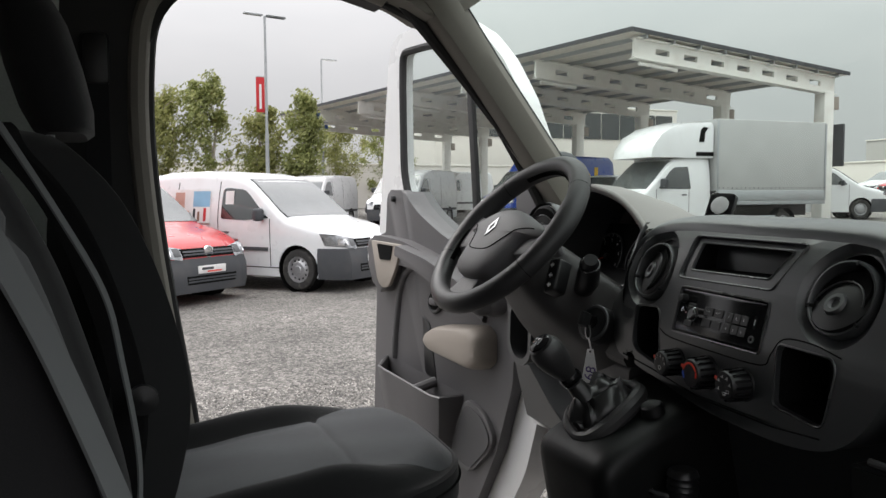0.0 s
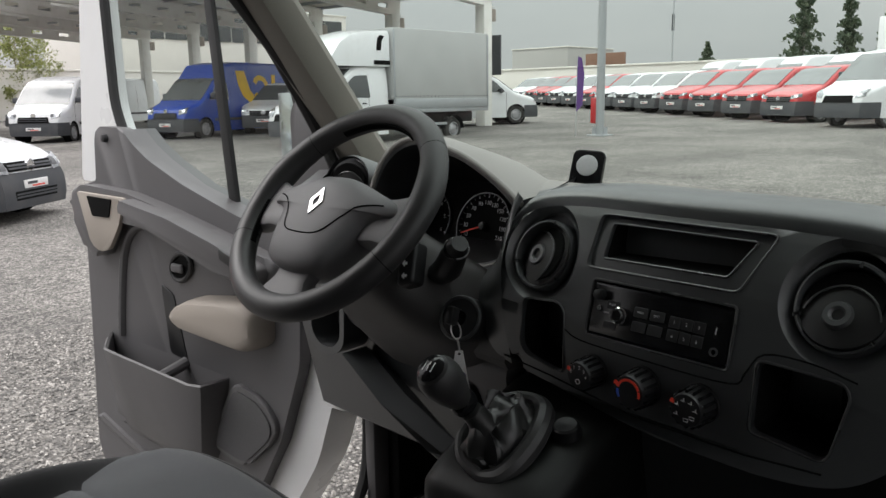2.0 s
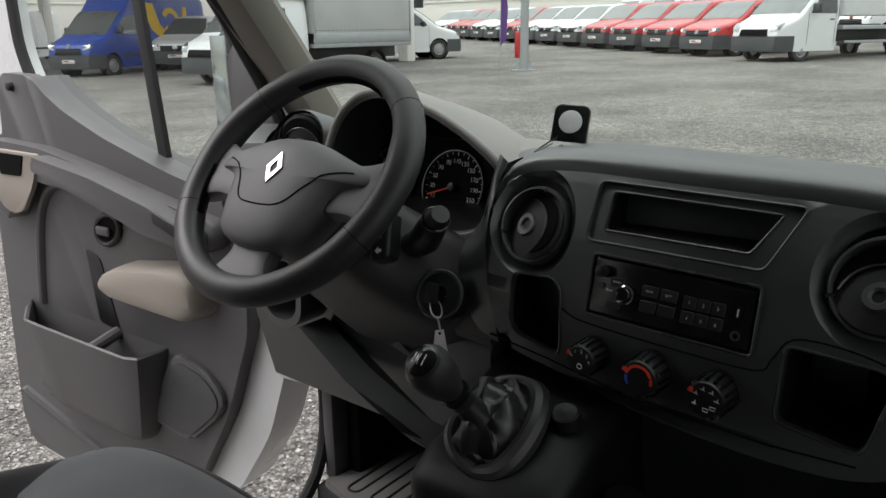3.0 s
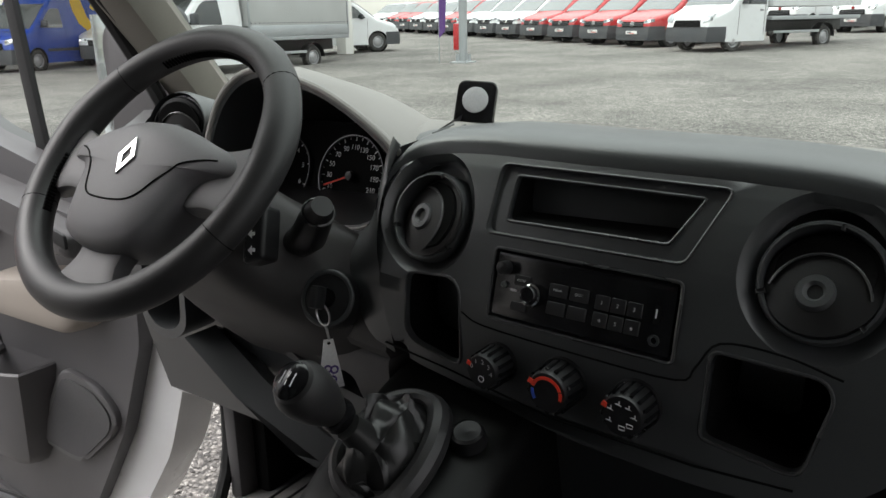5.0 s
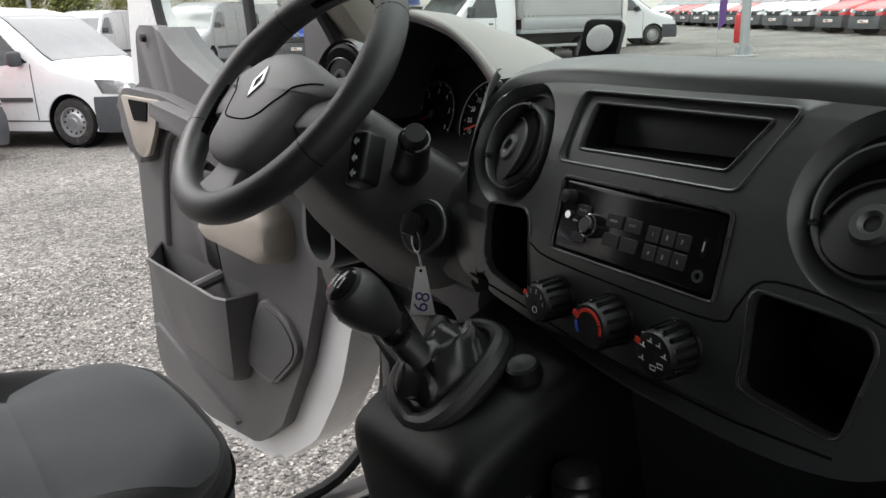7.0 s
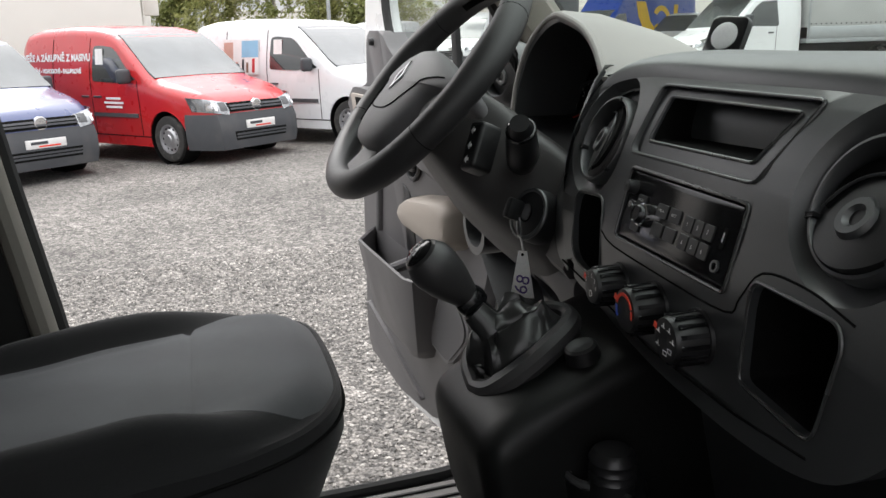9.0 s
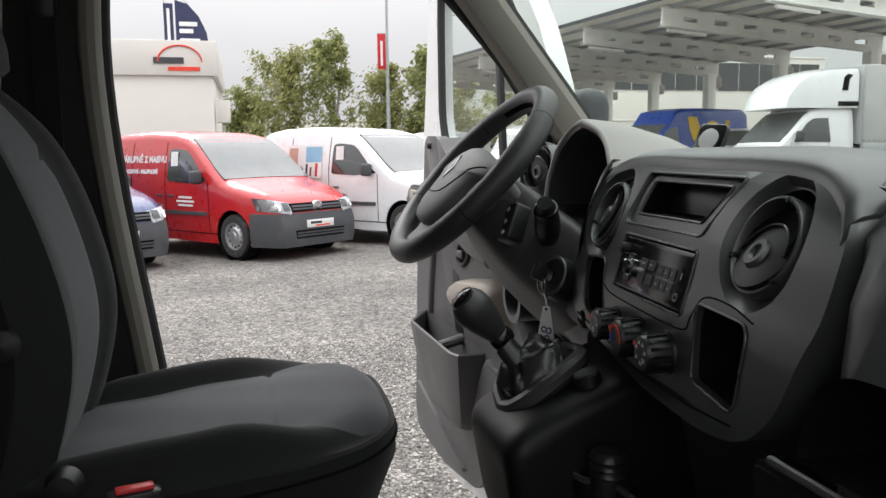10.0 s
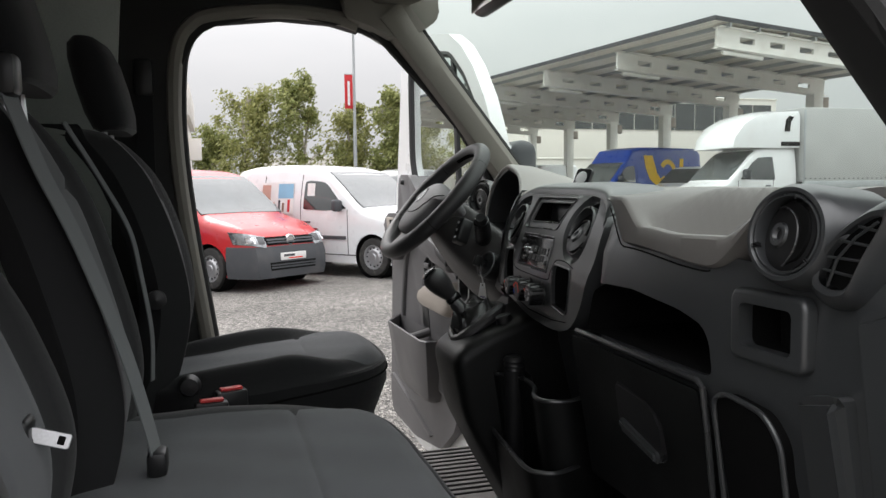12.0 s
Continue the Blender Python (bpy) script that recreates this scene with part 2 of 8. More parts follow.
M["leaf"] = leaf_mat("birch_leaves", (0.20, 0.215, 0.07), (0.42, 0.42, 0.17))
M["leaf_b"] = leaf_mat("olive_leaves", (0.17, 0.20, 0.065), (0.37, 0.385, 0.15))
M["needle"] = leaf_mat("conifer_needles", (0.045, 0.07, 0.042), (0.11, 0.14, 0.08))


def gravel_mat(name):
    """Grey crushed stone: cells of single stones with dark gaps, over patches of dust and damp."""
    m = bpy.data.materials.new(name)
    m.use_nodes = True
    n, l = m.node_tree.nodes, m.node_tree.links
    b = n["Principled BSDF"]
    tc = n.new("ShaderNodeTexCoord")
    v = n.new("ShaderNodeTexVoronoi")
    v.inputs["Scale"].default_value = 62
    l.new(tc.outputs["Object"], v.inputs["Vector"])
    v2 = n.new("ShaderNodeTexVoronoi")
    v2.inputs["Scale"].default_value = 25
    l.new(tc.outputs["Object"], v2.inputs["Vector"])
    hue = n.new("ShaderNodeValToRGB")
    hue.color_ramp.elements[0].color = (0.090, 0.085, 0.080, 1)
    hue.color_ramp.elements[1].color = (0.37, 0.345, 0.315, 1)
    hue.color_ramp.elements.new(0.5).color = (0.235, 0.221, 0.203, 1)
    sep = n.new("ShaderNodeSeparateColor")
    l.new(v.outputs["Color"], sep.inputs[0])
    l.new(sep.outputs[0], hue.inputs["Fac"])
    gap = n.new("ShaderNodeMapRange")
    gap.inputs["From Min"].default_value, gap.inputs["From Max"].default_value = 0.25, 0.65
    gap.inputs["To Min"].default_value, gap.inputs["To Max"].default_value = 1.0, 0.5
    l.new(v.outputs["Distance"], gap.inputs["Value"])
    mul = n.new("ShaderNodeMixRGB")
    mul.blend_type = 'MULTIPLY'
    mul.inputs["Fac"].default_value = 1
    l.new(hue.outputs[0], mul.inputs["Color1"])
    l.new(gap.outputs[0], mul.inputs["Color2"])
    big = n.new("ShaderNodeTexNoise")
    big.inputs["Scale"].default_value, big.inputs["Detail"].default_value = 0.45, 8
    l.new(tc.outputs["Object"], big.inputs["Vector"])
    sp2 = n.new("ShaderNodeSeparateColor")
    l.new(v2.outputs["Color"], sp2.inputs[0])
    mid = n.new("ShaderNodeTexNoise")
    mid.inputs["Scale"].default_value, mid.inputs["Detail"].default_value, mid.inputs["Roughness"].default_value = 2.6, 10, 0.85
    l.new(tc.outputs["Object"], mid.inputs["Vector"])
    lump = n.new("ShaderNodeMath")
    lump.operation = 'MULTIPLY_ADD'
    lump.inputs[1].default_value = 0.45
    l.new(sp2.outputs[1], lump.inputs[0])
    l.new(mid.outputs["Fac"], lump.inputs[2])
    lr = n.new("ShaderNodeMapRange")
    lr.inputs["From Min"].default_value, lr.inputs["From Max"].default_value = 0.40, 1.05
    lr.inputs["To Min"].default_value, lr.inputs["To Max"].default_value = 0.52, 1.5
    l.new(lump.outputs[0], lr.inputs["Value"])
    mul0 = n.new("ShaderNodeMixRGB")
    mul0.blend_type = 'MULTIPLY'
    mul0.inputs["Fac"].default_value = 1
    l.new(mul.outputs[0], mul0.inputs["Color1"])
    l.new(lr.outputs[0], mul0.inputs["Color2"])
    br = n.new("ShaderNodeMapRange")
    br.inputs["From Min"].default_value, br.inputs["From Max"].default_value = 0.35, 0.65
    br.inputs["To Min"].default_value, br.inputs["To Max"].default_value = 0.72, 1.2
    l.new(big.outputs["Fac"], br.inputs["Value"])
    mul2 = n.new("ShaderNodeMixRGB")
    mul2.blend_type = 'MULTIPLY'
    mul2.inputs["Fac"].default_value = 1
    l.new(mul0.outputs[0], mul2.inputs["Color1"])
    l.new(br.outputs[0], mul2.inputs["Color2"])
    l.new(mul2.outputs[0], b.inputs["Base Color"])
    b.inputs["Roughness"].default_value = 0.9
    bump = n.new("ShaderNodeBump")
    bump.invert = True
    bump.inputs["Strength"].default_value = 0.9
    bump.inputs["Distance"].default_value = 0.010
    l.new(v.outputs["Distance"], bump.inputs["Height"])
    l.new(bump.outputs[0], b.inputs["Normal"])
    return m


M["gravel"] = gravel_mat("crushed_stone")


# ---------------------------------------------------------------- building helpers
def thing(name, label, category, at=(0, 0, 0), group="", rz=0.0):
    ob = new(name)
    ob.empty_display_size = 0.1
    ob.matrix_basis = pose(*at, 0, 0, rz)
    return tagged(ob, label, category, group)


def part(name, bm, material, parent=None, label="", smooth=True, angle=0.6):
    """One mesh object out of a bmesh, in the parent's own space."""
    bmesh.ops.recalc_face_normals(bm, faces=bm.faces)
    me = bpy.data.meshes.new(name)
    bm.to_mesh(me)
    bm.free()
    me.materials.append(M[material] if isinstance(material, str) else material)
    if smooth:
        me.shade_smooth()
        me.set_sharp_from_angle(angle=angle)
    ob = new(name, me)
    if parent is not None:
        ob.parent = parent
    if label:
        ob["label"] = label
    return ob


def structure(name, bm, material, label, category):
    return tagged(part(name, bm, material), label, category, kind="structure")


def mesh_bm():
    return bmesh.new()


def add_box(bm, a, b, bevel=0.0, seg=2, m=None):
    """A box between two corners, with rounded edges."""
    r = bmesh.ops.create_cube(bm, size=1)
    vs = r["verts"]
    for v in vs:
        v.co = Vector([(a[i] + b[i]) / 2 + v.co[i] * abs(b[i] - a[i]) for i in range(3)])
        if m is not None:
            v.co = m @ v.co
    if bevel:
        es = {e for v in vs for e in v.link_edges}
        bmesh.ops.bevel(bm, geom=list(es), offset=bevel, segments=seg, affect='EDGES', profile=0.5)
    return bm


def box(a, b, bevel=0.0, seg=2, m=None):
    return add_box(mesh_bm(), a, b, bevel, seg, m)


def add_prism(bm, pts, depth, m, bevel=0.0, seg=2):
    """A flat outline in local x, y, raised by depth along local z and placed by m."""
    lo = [bm.verts.new(m @ Vector((p[0], p[1], 0))) for p in pts]
    hi = [bm.verts.new(m @ Vector((p[0], p[1], depth))) for p in pts]
    n = len(pts)
    faces = [bm.faces.new(lo[::-1]), bm.faces.new(hi)]
    for i in range(n):
        faces.append(bm.faces.new((lo[i], lo[(i + 1) % n], hi[(i + 1) % n], hi[i])))
    if bevel:
        es = [bm.edges.get((hi[i], hi[(i + 1) % n])) for i in range(n)]
        bmesh.ops.bevel(bm, geom=es, offset=bevel, segments=seg, affect='EDGES', profile=0.5)
    return bm


def prism(pts, depth, m=Matrix(), bevel=0.0, seg=2):
    return add_prism(mesh_bm(), pts, depth, m, bevel, seg)


def rrect(x0, y0, x1, y1, r, n=4):
    """The outline of a rectangle with rounded corners."""
    out = []
    for cx, cy, a0 in ((x1 - r, y1 - r, 0), (x0 + r, y1 - r, 90), (x0 + r, y0 + r, 180), (x1 - r, y0 + r, 270)):
        for i in range(n + 1):
            a = radians(a0 + 90 * i / n)
            out.append((cx + r * math.cos(a), cy + r * math.sin(a)))
    return out


def rounded(pts, r, n=3):
    """The outline pts with each corner rounded by about r."""
    out = []
    k = len(pts)
    for i in range(k):
        p, a, c = Vector(pts[i]), Vector(pts[i - 1]), Vector(pts[(i + 1) % k])
        d1, d2 = (a - p), (c - p)
        q1, q2 = p + d1.normalized() * min(r, d1.length * 0.45), p + d2.normalized() * min(r, d2.length * 0.45)
        for j in range(n + 1):
            t = j / n
            out.append(tuple((1 - t) ** 2 * q1 + 2 * t * (1 - t) * p + t * t * q2))
    return out


def add_loft(bm, rings, cap=True, closed=True):
    """Skin over rings with the same number of points."""
    vs = [[bm.verts.new(p) for p in ring] for ring in rings]
    n = len(rings[0])
    for i in range(len(vs) - 1):
        for j in range(n if closed else n - 1):
            bm.faces.new((vs[i][j], vs[i][(j + 1) % n], vs[i + 1][(j + 1) % n], vs[i + 1][j]))
    if cap and closed:
        bm.faces.new(vs[0][::-1])
        bm.faces.new(vs[-1])
    return bm


def loft(rings, cap=True, closed=True):
    return add_loft(mesh_bm(), rings, cap, closed)


def spline(pts, n=8):
    """A smooth line through pts."""
    pts = [Vector(p) for p in pts]
    q = [pts[0] * 2 - pts[1]] + pts + [pts[-1] * 2 - pts[-2]]
    out = []
    for i in range(1, len(q) - 2):
        for j in range(n):
            t = j / n
            out.append(0.5 * (2 * q[i] + (q[i + 1] - q[i - 1]) * t + (2 * q[i - 1] - 5 * q[i] + 4 * q[i + 1] - q[i + 2]) * t * t + (3 * q[i] - q[i - 1] - 3 * q[i + 1] + q[i + 2]) * t ** 3))
    return out + [pts[-1]]


def add_tube(bm, path, radius, sides=10, closed=False, flat=1.0):
    """A round bar along a path; radius a number or one for each point."""
    path = [Vector(p) for p in path]
    k = len(path)
    rings = []
    up = None
    for i, p in enumerate(path):
        a = path[i - 1] if (i or closed) else p
        c = path[(i + 1) % k] if (i < k - 1 or closed) else p
        t = (c - a).normalized()
        if up is None:
            up = Vector((0, 0, 1)) if abs(t.z) < 0.9 else Vector((1, 0, 0))
        s = t.cross(up).normalized()
        up = s.cross(t).normalized()
        r = radius[i] if isinstance(radius, (list, tuple)) else radius
        rings.append([p + r * (math.cos(2 * math.pi * j / sides) * s + flat * math.sin(2 * math.pi * j / sides) * up) for j in range(sides)])
    if closed:
        rings.append(rings[0])
        vs = [[bm.verts.new(q) for q in ring] for ring in rings[:-1]]
        for i in range(k):
            for j in range(sides):
                bm.faces.new((vs[i][j], vs[i][(j + 1) % sides], vs[(i + 1) % k][(j + 1) % sides], vs[(i + 1) % k][j]))
        return bm
    return add_loft(bm, rings)


def tube(path, radius, sides=10, closed=False, flat=1.0):
    return add_tube(mesh_bm(), path, radius, sides, closed, flat)


def add_lathe(bm, profile, m, n=32):
    """A turned form: profile of (radius, height) about local z, placed by m."""
    rings = [[m @ Vector((r * math.cos(2 * math.pi * j / n), r * math.sin(2 * math.pi * j / n), h)) for j in range(n)] for r, h in profile]
    if profile[0][0] > 0 and profile[-1][0] > 0 and len(profile) > 3:
        return add_loft(bm, rings + rings[:1], cap=False)
    return add_loft(bm, rings)


def lathe(profile, m=Matrix(), n=32):
    return add_lathe(mesh_bm(), profile, m, n)


def frame_at(origin, xdir, ydir):
    """The pose whose local x and y run along xdir and ydir."""
    x = Vector(xdir).normalized()
    z = x.cross(Vector(ydir)).normalized()
    y = z.cross(x)
    m = Matrix((x, y, z)).transposed().to_4x4()
    m.translation = origin
    return m


def evaluated_mesh(ob, extra=()):
    """The final mesh of one object, worked out in a small scene of its own."""
    sc = bpy.data.scenes.new("workshop")
    for o in (ob, *extra):
        sc.collection.objects.link(o)
    vl = sc.view_layers[0]
    vl.update()
    me = bpy.data.meshes.new_from_object(ob.evaluated_get(vl.depsgraph))
    bpy.data.scenes.remove(sc)
    return me


def carve(ob, cutters):
    """Takes the forms of the cutters (bmeshes in ob's own space) out of ob's mesh."""
    tmp = bpy.data.objects.new("blank", ob.data)
    spare = []
    for bm in cutters:
        bmesh.ops.recalc_face_normals(bm, faces=bm.faces)
        me = bpy.data.meshes.new("cutter")
        bm.to_mesh(me)
        bm.free()
        c = bpy.data.objects.new("cutter", me)
        md = tmp.modifiers.new("carve", 'BOOLEAN')
        md.operation, md.solver, md.object = 'DIFFERENCE', 'EXACT', c
        spare.append(c)
    res = evaluated_mesh(tmp, spare)
    old = ob.data
    bpy.data.objects.remove(tmp)
    for c in spare:
        me = c.data
        bpy.data.objects.remove(c)
        bpy.data.meshes.remove(me)
    ob.data = res
    bpy.data.meshes.remove(old)
    ob.data.shade_smooth()
    ob.data.set_sharp_from_angle(angle=0.6)
    return ob


def add_text(name, body, size, m, material, parent, depth=0.0, bold=0.0):
    """Flat lettering in the built-in font, as a mesh."""
    cu = bpy.data.curves.new(name, 'FONT')
    cu.body, cu.size, cu.align_x, cu.align_y, cu.extrude = body, size, 'CENTER', 'CENTER', depth
    cu.offset = bold
    tmp = bpy.data.objects.new(name, cu)
    me = evaluated_mesh(tmp)
    bpy.data.objects.remove(tmp)
    bpy.data.curves.remove(cu)
    me.transform(m)
    me.materials.clear()
    me.materials.append(M[material])
    ob = new(name, me)
    ob.parent = parent
    return ob


def smooth_step(a, b, x):
    t = min(1.0, max(0.0, (x - a) / (b - a)))
    return t * t * (3 - 2 * t)


def slope(x):
    """The height of the gravel, which rises gently towards the rows of vans."""
    return 0.025 * min(45.0, max(-25.0, x))


# ---------------------------------------------------------------- ground
bm = mesh_bm()
xs = [-600, -120, -25, -12, 0, 12, 45, 120, 600]
ys = [-600, -120, -20, 0, 20, 60, 120, 600]
grid = [[bm.verts.new((x, y, slope(x))) for y in ys] for x in xs]
for i in range(len(xs) - 1):
    for j in range(len(ys) - 1):
        bm.faces.new((grid[i][j], grid[i + 1][j], grid[i + 1][j + 1], grid[i][j + 1]))
ground = structure("ground", bm, "gravel", "grey crushed-stone gravel of a van dealer's yard", "ground")


# loose stones close to the van
def stone_mat(name):
    m = bpy.data.materials.new(name)
    m.use_nodes = True
    n, l = m.node_tree.nodes, m.node_tree.links
    geo = n.new("ShaderNodeNewGeometry")
    r = n.new("ShaderNodeValToRGB")
    r.color_ramp.elements[0].color = (0.095, 0.091, 0.086, 1)
    r.color_ramp.elements[1].color = (0.54, 0.51, 0.475, 1)
    r.color_ramp.elements.new(0.45).color = (0.225, 0.213, 0.198, 1)
    r.color_ramp.elements.new(0.8).color = (0.335, 0.315, 0.288, 1)
    l.new(geo.outputs["Random Per Island"], r.inputs["Fac"])
    tc = n.new("ShaderNodeTexCoord")
    no = n.new("ShaderNodeTexNoise")
    no.inputs["Scale"].default_value, no.inputs["Detail"].default_value = 160, 4
    l.new(tc.outputs["Object"], no.inputs["Vector"])
    mr = n.new("ShaderNodeMapRange")
    mr.inputs["To Min"].default_value, mr.inputs["To Max"].default_value = 0.7, 1.3
    l.new(no.outputs["Fac"], mr.inputs["Value"])
    mu = n.new("ShaderNodeMixRGB")
    mu.blend_type = 'MULTIPLY'
    mu.inputs["Fac"].default_value = 1
    l.new(r.outputs[0], mu.inputs["Color1"])
    l.new(mr.outputs[0], mu.inputs["Color2"])
    l.new(mu.outputs[0], n["Principled BSDF"].inputs["Base Color"])
    n["Principled BSDF"].inputs["Roughness"].default_value = 0.9
    return m


M["stone"] = stone_mat("loose_crushed_stone")
rng = np.random.default_rng(11)
base = np.array([(1, 0, 0), (-1, 0, 0), (0, 1, 0), (0, -1, 0), (0, 0, 1), (0, 0, -1)], float)
tri = np.array([(0, 2, 4), (2, 1, 4), (1, 3, 4), (3, 0, 4), (2, 0, 5), (1, 2, 5), (3, 1, 5), (0, 3, 5)])


def stones(count, x0, x1, y0, y1, small, large):
    """Vertices and faces of loose stones, thinning out away from the van."""
    px = rng.uniform(x0, x1, count)
    py = y0 + (y1 - y0) * rng.uniform(0, 1, count) ** 1.6
    size = rng.uniform(small, large, count) * rng.uniform(0.7, 1.2, count)
    sc = rng.uniform(0.6, 1.15, (count, 6, 3)) * base[None] * size[:, None, None]
    sc[:, :, 2] *= 0.7
    a = rng.uniform(0, 2 * np.pi, count)
    b_ = rng.uniform(-0.5, 0.5, count)
    ca, sa, cb, sb = np.cos(a)[:, None], np.sin(a)[:, None], np.cos(b_)[:, None], np.sin(b_)[:, None]
    x, y, z = sc[..., 0], sc[..., 1], sc[..., 2]
    y, z = cb * y - sb * z, sb * y + cb * z
    x, y = ca * x - sa * y, sa * x + ca * y
    co = np.stack([x + px[:, None], y + py[:, None], z + 0.025 * px[:, None] + 0.25 * size[:, None]], -1).reshape(-1, 3)
    fa = (tri[None] + 6 * np.arange(count)[:, None, None]).reshape(-1, 3)
    return co, fa


co_a, fa_a = stones(34000, -1.6, 2.2, 1.75, 6.2, 0.007, 0.015)
me = bpy.data.meshes.new("loose_gravel")
me.from_pydata(co_a.tolist(), [], fa_a.tolist())
me.materials.append(M["stone"])
tagged(new("loose_gravel", me), "loose grey crushed stones lying on the yard", "gravel", kind="stuff")


# ---------------------------------------------------------------- vehicles
class Shape:
    """The outer form of a vehicle: d metres back from its nose, half its width at (d, z), its top line."""

    def __init__(self, L, W, top, belt, z0=0.2, tumble=0.16, nose=0.16, nose_len=0.6, axle=0.88, base=2.68, wheel=0.32):
        self.L, self.W, self.top, self.belt, self.z0 = L, W, top, belt, z0
        self.tumble, self.nose, self.nose_len = tumble, nose, nose_len
        self.axle, self.base, self.wheel = axle, base, wheel
        self.H = max(z for _, z in top)

    def ztop(self, d):
        t = self.top
        for (a, za), (b, zb) in zip(t, t[1:]):
            if d <= b:
                return za + (zb - za) * max(0, d - a) / max(1e-6, b - a)
        return t[-1][1]

    def half(self, d, z):
        w = self.W / 2
        w *= 1 - self.nose * max(0, 1 - d / self.nose_len) ** 2.4
        w *= 1 - 0.06 * min(1, max(0, 1 - (self.L - d) / 0.3)) ** 2
        if z > self.belt:
            w *= 1 - self.tumble * min(1.2, (z - self.belt) / (self.H - self.belt)) ** 1.5
        else:
            w *= 1 - 0.035 * ((self.belt - z) / self.belt) ** 2
        return w

    def nose_at(self, z):
        for (a, za), (b, zb) in zip(self.top, self.top[1:]):
            if za <= z <= zb:
                return a + (b - a) * (z - za) / max(1e-6, zb - za)
        return self.top[0][0]

    def front(self, y, z):
        """How far back from the nose the front lies at (y, z)."""
        d = self.nose_at(z)
        while self.half(d, z) < abs(y) and d < 1.2:
            d += 0.01
        return d

    def ring(self, d):
        zt, z0 = self.ztop(d), self.z0
        r = min(0.14, (zt - z0) * 0.3)
        pts = []
        for k in range(8):
            z = z0 + (zt - r - z0) * k / 7
            pts.append((self.half(d, z), z))
        w = self.half(d, zt - r)
        for k in range(1, 5):
            a = radians(90 * k / 4)
            pts.append((w - r * 1.25 + r * 1.25 * math.cos(a), zt - r + r * math.sin(a)))
        pts.append((0.0, zt + 0.012))
        full = pts + [(-y, z) for y, z in pts[-2::-1]]
        return [Vector((-d, y, z)) for y, z in full]

    def body(self):
        ds = sorted({round(d, 3) for d, _ in self.top} | {round(self.L * k / 26, 3) for k in range(27)} | {0.02, 0.06, 0.12, 0.2, 0.3, 0.45})
        bm = loft([self.ring(min(d, self.L)) for d in ds if d <= self.L])
        return bm

    def side_patch(self, outline, out=0.005, sign=1):
        """A thin panel on the side: outline in (d, z)."""
        bm = mesh_bm()
        bm.faces.new([bm.verts.new((-d, 0, z)) for d, z in outline])
        zs, ds = [z for _, z in outline], [d for d, _ in outline]
        for k in range(1, int((max(zs) - min(zs)) / 0.07) + 1):
            bmesh.ops.bisect_plane(bm, geom=bm.verts[:] + bm.edges[:] + bm.faces[:], plane_co=(0, 0, min(zs) + 0.07 * k), plane_no=(0, 0, 1))
        for k in range(1, int((max(ds) - min(ds)) / 0.2) + 1):
            bmesh.ops.bisect_plane(bm, geom=bm.verts[:] + bm.edges[:] + bm.faces[:], plane_co=(-min(ds) - 0.2 * k, 0, 0), plane_no=(1, 0, 0))
        r = bmesh.ops.extrude_face_region(bm, geom=bm.faces[:])
        back = {v for v in r["geom"] if isinstance(v, bmesh.types.BMVert)}
        for v in bm.verts:
            v.co.y = sign * (self.half(-v.co.x, v.co.z) + (-0.01 if v in back else out))
        bmesh.ops.recalc_face_normals(bm, faces=bm.faces[:])
        return bm

    def front_patch(self, corners, out=0.01, nx=8, ny=3):
        """A panel on the nose between four corners in (y, z): lower left, lower right, upper right, upper left."""
        a, b, c, e = [Vector(p) for p in corners]
        bm = mesh_bm()
        vs = []
        for j in range(ny + 1):
            row = []
            for i in range(nx + 1):
                s, t = i / nx, j / ny
                p = (1 - t) * ((1 - s) * a + s * b) + t * ((1 - s) * e + s * c)
                row.append(bm.verts.new((-(self.front(p.x, p.y)) + out, p.x * (1 + out * 0.6), p.y)))
            vs.append(row)
        for j in range(ny):
            for i in range(nx):
                bm.faces.new((vs[j][i], vs[j][i + 1], vs[j + 1][i + 1], vs[j + 1][i]))
        r = bmesh.ops.extrude_face_region(bm, geom=bm.faces[:])
        bmesh.ops.translate(bm, vec=(-0.02, 0, 0), verts=[v for v in r["geom"] if isinstance(v, bmesh.types.BMVert)])
        return bm

    def screen(self, d0, d1, out=0.008, inset=0.10, n=6):
        bm = mesh_bm()
        rows = []
        for i in range(n + 1):
            d = d0 + (d1 - d0) * i / n
            z = self.ztop(d)
            w = self.half(d, z - 0.1) - inset
            rows.append([bm.verts.new((-d, w * (k / 4 - 1), z + out + 0.012 * (1 - abs(k / 4 - 1)))) for k in range(9)])
        for r0, r1 in zip(rows, rows[1:]):
            for k in range(8):
                bm.faces.new((r0[k], r0[k + 1], r1[k + 1], r1[k]))
        r = bmesh.ops.extrude_face_region(bm, geom=bm.faces[:])
        bmesh.ops.translate(bm, vec=(-0.02, 0, -0.02), verts=[v for v in r["geom"] if isinstance(v, bmesh.types.BMVert)])
        return bm

    def bumper(self, za, zb, back, out=0.012, n=4):
        rings = []
        for k in range(n + 1):
            z = za + (zb - za) * k / n
            o = out * (1 if 0 < k < n else 0.2)
            d0 = self.nose_at(max(z, self.top[0][1]))
            line = []
            for i in range(9):
                d = back + (d0 - back) * i / 8
                line.append((-d + o * (i / 8), self.half(d, z) + o))
            line += [(x, -y) for x, y in line[::-1]]
            rings.append([Vector((x, y, z)) for x, y in line])
        bm = loft(rings, closed=False)
        r = bmesh.ops.extrude_face_region(bm, geom=bm.faces[:])
